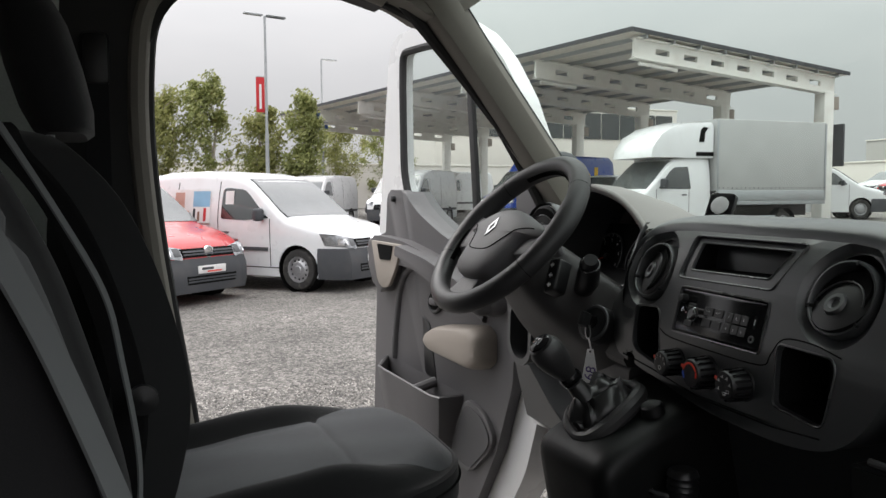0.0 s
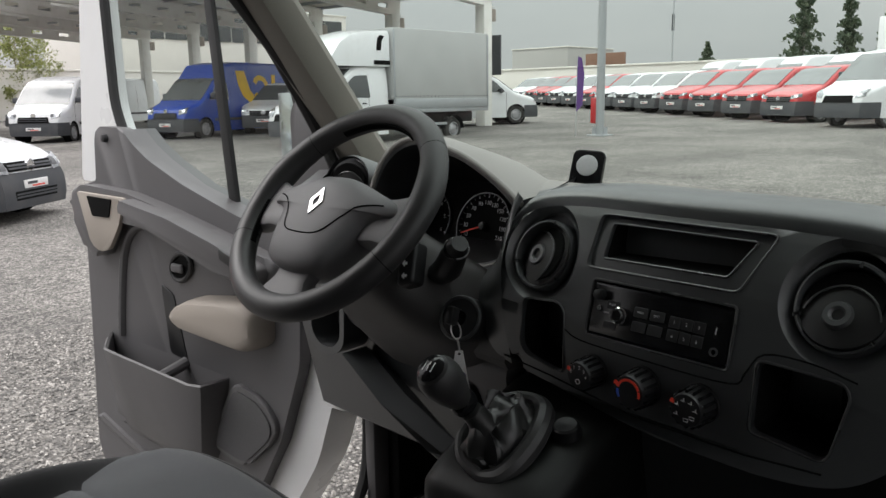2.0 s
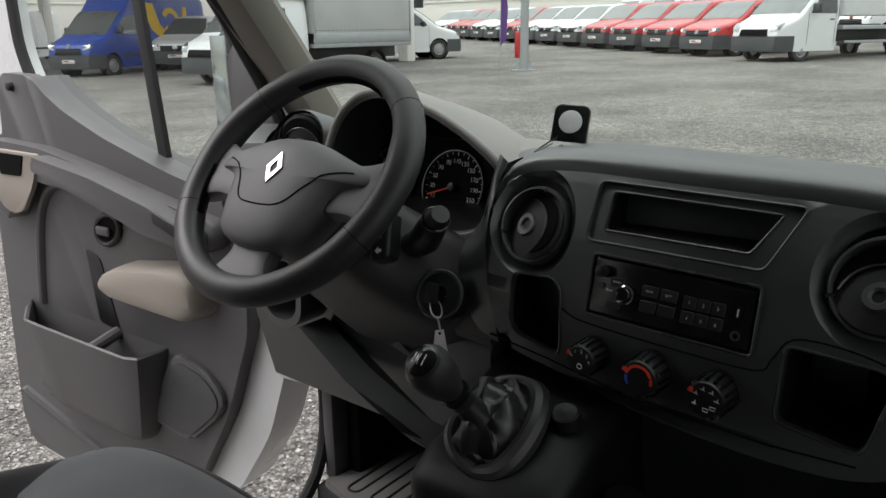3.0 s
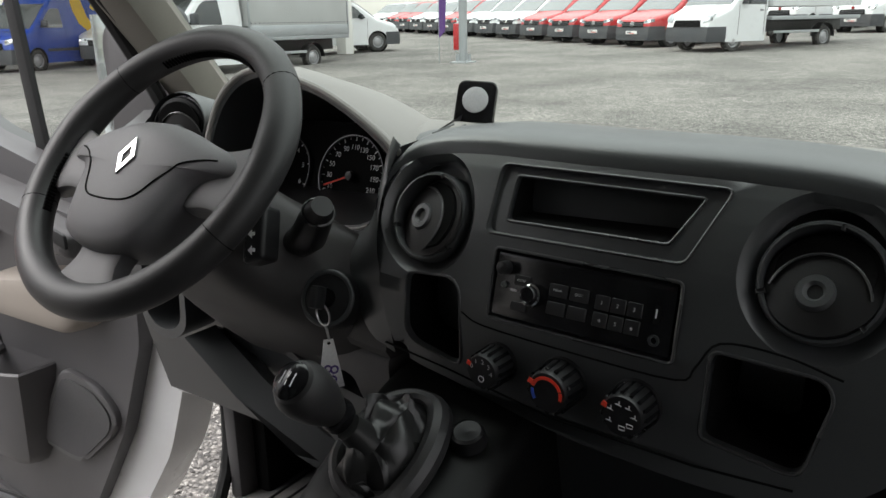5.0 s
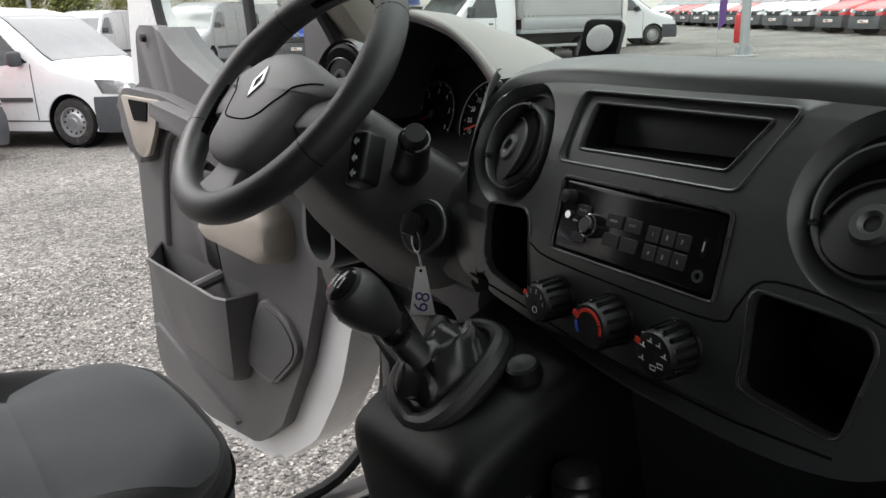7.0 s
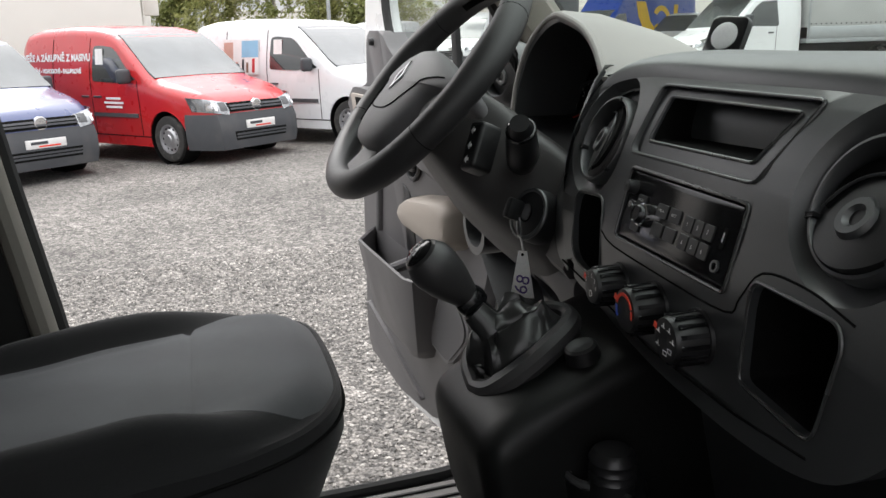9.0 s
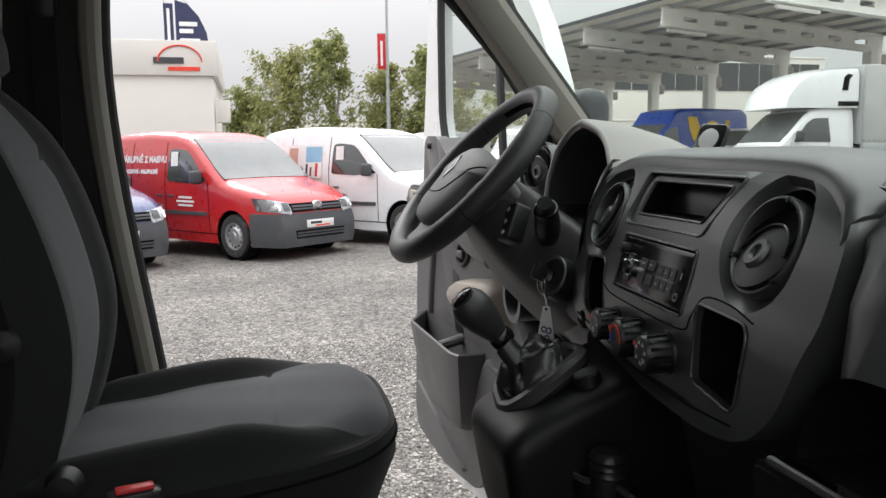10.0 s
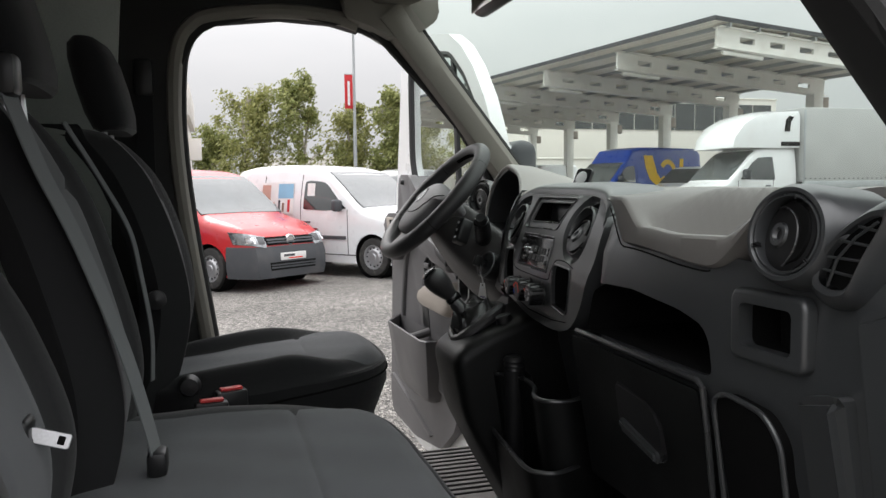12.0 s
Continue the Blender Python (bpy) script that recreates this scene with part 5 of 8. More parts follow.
part("pad", box((-0.16, -0.20, -0.012), (0.02, 0.20, 0.012), 0.01), "headliner", vis)
part("hinge", tube([(0.02, 0.2, 0), (0.02, 0.24, 0.02)], 0.008, 8), "black", vis)
gh = thing("belt_guide", "black belt guide on the door pillar", "belt guide", (-0.02, 1.645, 1.83))
part("anchor", box((-0.025, -0.02, -0.05), (0.025, 0.01, 0.05), 0.012), "black", gh)
part("webbing", box((-0.022, -0.014, -0.75), (0.022, -0.010, -0.02)), "seat_dark", gh, "black belt webbing")

# ---------------------------------------------------------------- driver's door, wide open
door = thing("van_door", "open white van door with charcoal plastic lining", "door", (0.98, 1.95, 0))
DD = Vector((-0.0748, 0.9972, 0)).normalized()
DOOR = frame_at((0, 0, 0), -DD, (0, 0, 1))   # local x along the door towards its hinges, y up, z towards the seats


def dp(pts):
    """Door places (s, z), s metres out from the van's middle line, to local x, y."""
    return [(1.95 - s, z) for s, z in pts]


def inset(d):
    return DOOR @ Matrix.Translation((0, 0, d - 0.02))


SHELL = rounded(dp([(1.76, 1.33), (1.76, 1.02), (1.84, 0.80), (1.96, 0.62), (2.16, 0.47), (2.5, 0.43), (2.87, 0.45), (2.895, 0.6), (2.875, 1.0), (2.82, 1.42)]), 0.04)
part("door_shell", prism(SHELL, 0.10, inset(-0.115), 0.02, 3), "white_body", door)
frame_out = dp([(1.76, 1.42), (2.885, 1.42), (2.855, 1.60), (2.815, 1.84), (2.78, 2.05), (2.745, 2.12), (2.68, 2.145), (2.45, 2.14), (2.20, 2.10), (2.08, 2.04), (1.97, 1.95), (1.87, 1.83), (1.79, 1.69), (1.73, 1.52)])
glass_line = rounded(dp([(1.88, 1.33), (2.09, 1.372), (2.35, 1.43), (2.53, 1.495), (2.63, 1.56), (2.668, 1.65), (2.672, 1.80), (2.675, 1.95), (2.67, 2.078), (2.45, 2.068), (2.19, 2.025), (2.05, 1.925), (1.94, 1.80), (1.87, 1.66), (1.835, 1.5)]), 0.04)
fr = part("window_frame", prism(rounded(frame_out, 0.02), 0.05, inset(-0.075)), "white_body", door)
bpy.context.view_layer.update()
carve(fr, [prism(glass_line, 0.4, inset(-0.2))])
part("window_seal", tube([inset(-0.035) @ Vector((x, y, 0)) for x, y in glass_line], 0.014, 8, closed=True), "rubber", door)
bm = mesh_bm()
bm.faces.new([bm.verts.new(inset(-0.05) @ Vector((x, y, 0))) for x, y in glass_line])
gl = part("window_glass", bm, "door_glass", door, "clear tinted window glass")
gl.visible_shadow = False
part("window_divider", prism(dp([(2.128, 1.36), (2.160, 1.36), (2.226, 2.01), (2.196, 2.0)]), 0.014, inset(-0.055), 0.004), "rubber", door)
part("quarter_trim", prism(rounded(dp([(1.70, 1.38), (1.86, 1.35), (1.845, 1.5), (1.85, 1.62), (1.82, 1.68), (1.75, 1.58)]), 0.02), 0.03, inset(-0.02), 0.008), "door_trim", door)
trim = rounded(dp([(2.79, 1.42), (2.815, 1.0), (2.85, 0.60), (2.82, 0.515), (2.5, 0.49), (2.2, 0.525), (2.06, 0.63), (1.93, 0.84), (1.845, 1.05), (1.815, 1.34), (1.95, 1.365), (2.05, 1.385), (2.27, 1.447), (2.42, 1.503), (2.49, 1.542), (2.545, 1.584), (2.675, 1.588), (2.695, 1.55), (2.70, 1.425)]), 0.02)
ledge = [(1.84, 1.352), (2.05, 1.383), (2.27, 1.438), (2.42, 1.500), (2.49, 1.538), (2.545, 1.580)]
part("window_ledge", prism(dp(ledge + [(s - 0.012, z - 0.045) for s, z in ledge[::-1]]), 0.078, inset(-0.082)), "door_trim", door)
lining = part("door_lining", prism(trim, 0.035, inset(-0.012), 0.006, 2), "door_trim", door, "charcoal grained plastic lining")
F = 0.023
part("lining_step", tube([inset(F + 0.001) @ Vector((x, y, 0)) for x, y in dp([(p.x, p.y) for p in spline([Vector(q) for q in ((1.98, 1.215, 0), (2.20, 1.285, 0), (2.38, 1.325, 0), (2.50, 1.315, 0), (2.57, 1.24, 0), (2.61, 1.10, 0), (2.63, 0.985, 0))], 6)])], 0.016, 10, flat=0.8), "door_trim", door)
part("lining_slot", prism(rounded(dp([(2.40, 1.17), (2.345, 1.15), (2.30, 0.97), (2.38, 0.98)]), 0.012), 0.003, inset(F), 0.001), "black", door, "dark recessed slot")
part("shoulder", prism(rounded(dp([(2.795, 1.41), (2.80, 1.34), (2.72, 1.22), (2.64, 1.22), (2.56, 1.335), (2.40, 1.325), (2.15, 1.275), (1.93, 1.225), (1.87, 1.25), (1.87, 1.30), (2.10, 1.345), (2.30, 1.385), (2.48, 1.415), (2.7, 1.425)]), 0.03), 0.05, inset(F - 0.01), 0.018, 3), "door_trim", door)
tanp = part("trim_insert", prism(rounded(dp([(2.735, 1.405), (2.47, 1.402), (2.515, 1.32), (2.575, 1.252), (2.625, 1.240), (2.675, 1.258)]), 0.012), 0.012, inset(F + 0.036), 0.004), "tan", door, "taupe plastic insert with a pull slot")
part("pull_slot", prism(rounded(dp([(2.668, 1.396), (2.535, 1.394), (2.556, 1.343), (2.645, 1.341)]), 0.006), 0.004, inset(F + 0.048)), "void", tanp)
part("armrest", prism(rounded(dp([(1.885, 1.285), (2.02, 1.33), (2.22, 1.375), (2.45, 1.405), (2.46, 1.375), (2.25, 1.325), (2.05, 1.27), (1.90, 1.235)]), 0.02), 0.055, inset(F + 0.03), 0.02, 3), "door_trim", door)
part("switch_panel", prism(rounded(dp([(1.89, 1.29), (2.00, 1.325), (2.0, 1.30), (1.89, 1.262)]), 0.006), 0.006, inset(F + 0.084), 0.002), "black", door)
HD = inset(F + 0.002) @ Matrix.Translation((1.95 - 2.29, 1.231, 0))
hb = part("handle_bezel", tube([HD @ Vector((0.046 * math.cos(a), 0.036 * math.sin(a) + 0.012 * math.cos(a), 0.004)) for a in [2 * math.pi * k / 32 for k in range(32)]], 0.007, 8, closed=True), "black", door)
part("handle_cup", prism([(0.043 * math.cos(a), 0.033 * math.sin(a) + 0.012 * math.cos(a)) for a in [2 * math.pi * k / 32 for k in range(32)]], 0.004, HD), "void", door)
part("release_lever", box((-0.036, -0.016, 0.004), (0.016, 0.008, 0.016), 0.007, 3, HD), "door_trim", door)
rest_o = rounded(dp([(2.285, 1.105), (2.262, 1.140), (2.20, 1.168), (2.08, 1.185), (1.96, 1.200), (1.925, 1.18), (1.925, 1.10), (1.97, 1.070), (2.10, 1.075), (2.24, 1.082)]), 0.018, 4)
rest_c = Vector((1.95 - 2.09, 1.13))
part("grab_rest", loft([[inset(F - 0.008 + d) @ Vector((rest_c.x + (x - rest_c.x) * k, rest_c.y + (y - rest_c.y) * k2, 0)) for x, y in rest_o] for d, k, k2 in ((0.0, 1.0, 1.0), (0.030, 0.995, 0.99), (0.055, 0.98, 0.95), (0.068, 0.955, 0.88), (0.076, 0.91, 0.78), (0.080, 0.80, 0.58), (0.081, 0.4, 0.2))]), "tan", door, "taupe plastic grab rest")


def pocket_ring(z, k, wall=0.0, tilt=0.0):
    """The pocket's outline seen from above at height z; k runs from its foot (0) to its lip (1)."""
    pts = [(2.70 + 0.03 * (1 - k), -0.004), (2.655, 0.030 * k + 0.012), (2.572, 0.050 + 0.044 * k), (2.50, 0.054 + 0.042 * k), (2.30, 0.060 + 0.036 * k), (2.16 + 0.06 * (1 - k), 0.062 + 0.034 * k),
           (2.125 + 0.065 * (1 - k), 0.052 + 0.030 * k), (2.120 + 0.06 * (1 - k), 0.02), (2.120 + 0.06 * (1 - k), -0.004)]
    c = Vector((2.40, 0.03))
    out = []
    for s_, d in pts:
        q = Vector((s_, d))
        if wall:
            q = Vector((c.x + (q.x - c.x) * (1 - wall / 0.27), max(0.001, q.y - wall) if q.y > 0.01 else 0.001))
        out.append(inset(F + q.y) @ Vector((1.95 - q.x, z + tilt * (q.x - 2.35), 0)))
    return out


rings = [pocket_ring(0.700, -0.9), pocket_ring(0.712, -0.4), pocket_ring(0.74, -0.08), pocket_ring(0.80, 0.25), pocket_ring(0.88, 0.65), pocket_ring(0.955, 0.96, 0, 0.03), pocket_ring(0.968, 1.0, 0, 0.03),
         pocket_ring(0.972, 1.0, 0.004, 0.03), pocket_ring(0.968, 0.98, 0.009, 0.03), pocket_ring(0.90, 0.7, 0.010), pocket_ring(0.80, 0.3, 0.011), pocket_ring(0.77, 0.15, 0.012)]
part("door_pocket", loft(rings), "door_trim", door, "charcoal moulded storage pocket")
part("pocket_screw", lathe([(0, 0), (0.008, 0), (0.007, 0.004), (0, 0.004)], inset(F - 0.01) @ Matrix.Translation((1.95 - 2.375, 1.02, 0)), 10), "void", door)
part("pocket_strut", tube([inset(F) @ Vector((1.95 - 2.31, 0.965, 0)), inset(F) @ Vector((1.95 - 2.31, 0.945, 0.085))], 0.016, 10), "door_trim", door)
spk = rounded(dp([(2.085, 0.965), (1.98, 0.945), (1.925, 0.895), (1.935, 0.85), (2.05, 0.75), (2.09, 0.745), (2.215, 0.765)]), 0.03)
sp = part("speaker", prism(spk, 0.02, inset(F - 0.006), 0.006), "door_trim", door, "charcoal speaker cover")
c0 = sum((Vector((x, y)) for x, y in spk), Vector((0, 0))) / len(spk)
part("speaker_mesh", prism([tuple(c0 + (Vector(q) - c0) * 0.86) for q in spk], 0.004, inset(F + 0.014)), "mesh_grille", sp)
part("lower_ridge", prism(rounded(dp([(2.83, 0.675), (2.80, 0.70), (2.35, 0.575), (2.28, 0.555), (2.30, 0.54)]), 0.012), 0.02, inset(F - 0.008), 0.01, 3), "door_trim", door)
part("hinge", box((-0.012, -0.03, -0.05), (0.05, 0.03, 0.0), 0.01, 2, inset(0) @ Matrix.Translation((1.95 - 1.775, 0.99, 0))), "white_body", door)
part("hinge", box((-0.012, -0.03, -0.05), (0.05, 0.03, 0.0), 0.01, 2, inset(0) @ Matrix.Translation((1.95 - 1.775, 1.30, 0))), "white_body", door)
part("lock_knob", lathe([(0, 0), (0.012, 0), (0.010, 0.012), (0, 0.014)], inset(F) @ Matrix.Translation((1.95 - 2.625, 1.555, 0)), 14), "black", door)
mirr = thing("wing_mirror", "black plastic wing mirror outside the driver's door", "mirror", (1.13, 1.98, 1.52))
part("shell", box((0.0, -0.11, -0.17), (0.10, 0.11, 0.17), 0.045, 4), "car_plastic", mirr)
part("mirror_face", box((-0.004, -0.095, -0.15), (0.001, 0.095, 0.15), 0.001), "chrome", mirr)
part("arm", tube([(0.05, -0.02, -0.1), (0.03, -0.1, -0.14), (-0.06, -0.18, -0.16)], 0.025, 10), "car_plastic", mirr)

# ---------------------------------------------------------------- dashboard
dash = thing("dashboard", "dark grey grained plastic van dashboard with storage trays", "dashboard", (0, 0, 0))


def smooth(a, b, x):
    t = min(1.0, max(0.0, (x - a) / (b - a)))
    return t * t * (3 - 2 * t)


def dash_section(y, lift=0.0):
    e = abs(y - CY)
    k = max(0, e - 0.5) / 0.4
    drop = 0.02 * k * k
    back = 1.385 - 0.20 * (e / 0.88) ** 2
    mid = smooth(0.50, 0.60, y) * (1 - smooth(1.10, 1.13, y))
    drv = smooth(1.09, 1.14, y)
    fx = 0.742 + 0.012 * k + 0.10 * mid + 0.16 * drv
    top_x = max(0.86, fx + 0.03)
    pts = [(back, 1.415), (1.17 + (back - 1.17) * 0.4, 1.455), (1.10, 1.49), (1.02, 1.512 - drop * 0.5), (0.95 + 0.04 * drv, 1.52 - drop * 0.6), (top_x + 0.02 * drv, 1.513 - drop), (max(0.815, fx + 0.018), 1.497 - drop), (max(0.775, fx + 0.01), 1.465 - drop), (fx + 0.006, 1.42 - drop * 0.5), (fx, 1.36),
           (fx, 1.31), (fx + 0.004, 1.272), (fx + 0.012, 1.20), (fx + 0.035, 1.10), (fx + 0.06, 1.0), (fx + 0.13, 0.95), (back, 0.93)]
    return [Vector((x, y, z + lift)) for x, z in pts]


ys = [-0.085, -0.080, -0.068, -0.05, -0.02, 0.03, 0.1, 0.17, 0.24, 0.3, 0.36, 0.43, 0.48, 0.50, 0.52, 0.54, 0.56, 0.58, 0.60, 0.7, 0.85, 1.0, 1.08, 1.09, 1.10, 1.11, 1.12, 1.13, 1.14, 1.2, 1.35, 1.5, 1.62, 1.70, 1.73, 1.745]
body = part("dash_body", loft([dash_section(y) for y in ys]), "dash", dash)
bpy.context.view_layer.update()
glove = rounded([(0.568, 1.285), (0.545, 1.354), (0.500, 1.372), (0.402, 1.374), (0.284, 1.361), (0.233, 1.348), (0.216, 1.325), (0.213, 1.283)], 0.015)
YZ = Matrix(((0, 0, 1, 0), (1, 0, 0, 0), (0, 1, 0, 0), (0, 0, 0, 1)))   # local x, y become world y, z; depth runs along world x


def yz(x):
    return Matrix.Translation((x, 0, 0)) @ YZ


carve(body, [prism(glove, 0.42, yz(0.6)), prism(rrect(0.060, 1.338, 0.150, 1.392, 0.01), 0.26, yz(0.6)),
             box((0.762, 0.112, 1.405), (1.28, 0.478, 1.7), 0.01, 2), box((0.90, 1.15, 1.38), (1.10, 1.49, 1.7), 0.02)])

# grey pad along the top
bm = mesh_bm()
rings = []
for y in [0.42, 0.44, 0.48, 0.52, 0.6, 0.75, 0.9, 1.05, 1.12, 1.2, 1.35, 1.5, 1.62, 1.70]:
    sec = dash_section(y)[:6]
    up3 = [p + Vector((0, 0, 0.004 if 0 < i < 5 and 0.43 < y < 1.69 else -0.003)) for i, p in enumerate(sec)]
    rings.append(up3 + [p - Vector((0, 0, 0.008)) for p in sec[::-1]])
top_pad = part("top_pad", loft(rings), "dash_top", dash, "lighter grey grained top pad")
bpy.context.view_layer.update()
carve(top_pad, [box((0.905, 1.15, 1.38), (1.10, 1.49, 1.7), 0.02)])

# document tray over the passenger's side: a block with a bowl in it
def along(table, y):
    """Straight-line reading of a small table."""
    for (a_, va), (b_, vb) in zip(table, table[1:]):
        if y <= b_:
            f_ = max(0.0, y - a_) / (b_ - a_)
            return va + (vb - va) * f_ * f_ * (3 - 2 * f_)
    return table[-1][1]


LIP = ((0.10, 1.508), (0.205, 1.463), (0.30, 1.461), (0.385, 1.467), (0.450, 1.510), (0.485, 1.512))
FOOT = ((0.10, 1.496), (0.225, 1.421), (0.43, 1.438), (0.478, 1.500), (0.485, 1.502))
xs_t = [0.756, 0.763, 0.768, 0.773, 0.779, 0.787, 0.80] + [0.82 + 0.016 * k for k in range(18)] + [1.12, 1.16, 1.20, 1.30]
rings = []
for k in range(97):
    y = 0.100 + 0.385 * k / 96
    low, high = along(FOOT, y), along(LIP, y)
    sec = [(0.752, low), (0.7455, low + 0.004), (0.744, (low + high) / 2), (0.7465, high - 0.005), (0.7505, high - 0.001)]
    for x in xs_t:
        back = 1.522 - 0.078 * smooth(1.0, 1.30, x)
        top_z = high + (back - high) * smooth(0.765, 0.90, x)
        rho_ = math.sqrt(((y - 0.268) / 0.150) ** 2 + ((x - 0.755) / 0.275) ** 2)
        inside = 1 - smooth(0.78, 1.0, rho_)
        floor_ = high - 0.042 * smooth(0.764, 0.790, x)
        sec.append((x, top_z + (floor_ - top_z) * inside))
    sec += [(1.32, 1.41), (0.80, low - 0.01)]
    rings.append([Vector((x, y, z)) for x, z in sec])
tray = part("document_tray", loft(rings), "tray_grey", dash, "taupe plastic document tray")
part("tray_seam", tube([Vector((0.7435, y, along(FOOT, y) - 0.003)) for y in [0.215 + 0.255 * k / 30 for k in range(31)]], 0.0012, 6), "void", dash)



def shade_liner(pts, place, d0, d1, shrink=0.985):
    """A thin open near-black box that stands in for the shade in a pocket cut along `pts`."""
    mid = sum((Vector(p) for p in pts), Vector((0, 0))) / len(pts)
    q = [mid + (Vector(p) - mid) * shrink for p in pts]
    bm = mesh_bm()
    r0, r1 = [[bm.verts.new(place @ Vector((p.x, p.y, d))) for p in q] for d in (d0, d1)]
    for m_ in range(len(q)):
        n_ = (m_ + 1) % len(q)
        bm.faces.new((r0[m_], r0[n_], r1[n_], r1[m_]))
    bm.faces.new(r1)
    return part("pocket_shade", bm, "void", dash, "near-black sheet standing in for the shade in a storage pocket", smooth=False)


shade_liner(glove, yz(0), 0.752, 0.985)
shade_liner(rrect(0.060, 1.338, 0.150, 1.392, 0.01), yz(0), 0.756, 0.845, 0.97)

# round vent pod and side slots at the passenger's end
POD = frame_at((0.738, 0.066, 1.472), (0.14, -1, 0), (0.16, 0, 1))


def vent(m, r, parent, tilt=0.35, turn=0.0, spin=0.0, tone="vent_black"):
    """A round swivelling vent: bezel ring, dark well, a domed barrel with a thumb hole and one curved blade."""
    ring = part("vent_ring", lathe([(r * 0.97, -0.03), (r * 0.97, 0.002), (r * 1.0, 0.0045), (r * 1.05, 0.004), (r * 1.09, 0.0), (r * 1.09, -0.03)], m, 56), "dash", parent)
    part("vent_well", lathe([(0, -0.046), (r * 0.98, -0.046), (r * 0.98, -0.030), (0, -0.030)], m, 32), "void", ring)
    t = m @ Matrix.Rotation(turn, 4, 'Y') @ Matrix.Rotation(tilt, 4, 'X') @ Matrix.Translation((0, 0, -0.003)) @ Matrix.Rotation(spin, 4, 'Z')
    dome_r = [(r * math.sin(radians(a)) * 0.965 / math.sin(radians(32)), 0.020 * (math.cos(radians(a)) - math.cos(radians(32))) / (1 - math.cos(radians(32))) * 0.28) for a in range(0, 33, 4)]
    part("louvre", lathe([(p, h) for p, h in dome_r] + [(r * 0.96, -0.010), (0, -0.012)], t, 48), tone, ring)
    part("thumb_disc", lathe([(r * 0.10, 0.0035), (r * 0.19, 0.0085), (r * 0.30, 0.0085), (r * 0.35, 0.004), (r * 0.36, -0.002), (r * 0.10, -0.002)], t @ Matrix.Translation((-r * 0.05, -r * 0.22, 0)), 28), "dash", ring)
    part("thumb_hole", lathe([(0, 0.0042), (r * 0.13, 0.0046), (r * 0.13, 0.002), (0, 0.002)], t @ Matrix.Translation((-r * 0.05, -r * 0.22, 0)), 20), "void", ring)
    arc = [(r * 0.86 * math.cos(radians(a)), -r * 0.42 + r * 0.92 * math.sin(radians(a))) for a in range(14, 167, 8)]
    part("louvre_edge", tube([t @ Vector((x, y, 0.0035 + 0.0045 * (1 - (math.hypot(x, y) / r) ** 2))) for x, y in arc], 0.0011, 6), "edge_highlight", ring)
    slot_o = [(x * 0.96, y + r * 0.035) for x, y in arc] + [(r * 0.86 * math.cos(radians(a)), r * 0.86 * math.sin(radians(a))) for a in range(160, 19, -10)]
    part("louvre_slot", prism(slot_o, 0.0040, t @ Matrix.Translation((0, 0, 0.0015))), "void", ring)
    for a in (80, 200, 320):
        part("vent_tab", box((r * 0.93, -0.0016, -0.001), (r * 1.07, 0.0016, 0.0052), 0.0008, 1, m @ Matrix.Rotation(radians(a), 4, 'Z')), "black", ring)
    return ring


part("vent_pod", lathe([(0.0, -0.02), (0.0435, -0.02), (0.0435, 0.008), (0.046, 0.0115), (0.050, 0.011), (0.054, 0.004), (0.057, -0.012), (0.062, -0.09), (0.0, -0.10)], POD, 56), "dash", dash)
vent(POD @ Matrix.Translation((0, 0, 0.006)), 0.0405, dash, -0.1, -0.20, -1.2)
slot_o = rounded([(0.026, 1.428), (0.016, 1.455), (-0.008, 1.478), (-0.036, 1.494), (-0.054, 1.496), (-0.044, 1.478), (-0.030, 1.458), (-0.012, 1.424), (0.006, 1.420)], 0.008)
part("vent_shoulder", loft([[Vector((x, y + (y + 0.012) * g, z + (z - 1.458) * g)) for y, z in slot_o] for x, g in ((0.80, 0.95), (0.752, 0.60), (0.7385, 0.34), (0.734, 0.18), (0.7365, 0.02))], cap=False), "dash", dash, "moulded surround of the side vent")
sl = part("side_vent", prism(slot_o, 0.004, yz(0.745)), "void", dash, "black slotted side vent")
part("slat", tube([(0.738, 0.014, 1.424), (0.738, 0.002, 1.452), (0.738, -0.020, 1.474), (0.738, -0.046, 1.490)], 0.0016, 6), "dash", sl)
for ya, za, yb, zb in ((0.022, 1.440, -0.018, 1.436), (0.016, 1.453, -0.026, 1.452), (0.0, 1.470, -0.036, 1.467), (-0.022, 1.485, -0.046, 1.481)):
    part("slat", tube([(0.7395, ya, za), (0.7395, yb, zb)], 0.0015, 6), "dash", sl)
# frame of the cup recess, lower panels, lid of the glove box
cf = part("recess_frame", prism(rrect(0.042, 1.322, 0.166, 1.406, 0.014), 0.016, yz(0.7365) @ Matrix(((1, 0, 0, 0), (0, 1, 0, 0), (0, 0, -1, 0.016), (0, 0, 0, 1))), 0.006, 3), "dash", dash)
bpy.context.view_layer.update()
carve(cf, [prism(rrect(0.062, 1.340, 0.148, 1.390, 0.008), 0.1, yz(0.70))])
part("recess_cup", lathe([(0, 0), (0.03, 0), (0.032, 0.05), (0.028, 0.05), (0.026, 0.004), (0, 0.004)], Matrix.Translation((0.80, 0.105, 1.335)), 24), "void", dash)


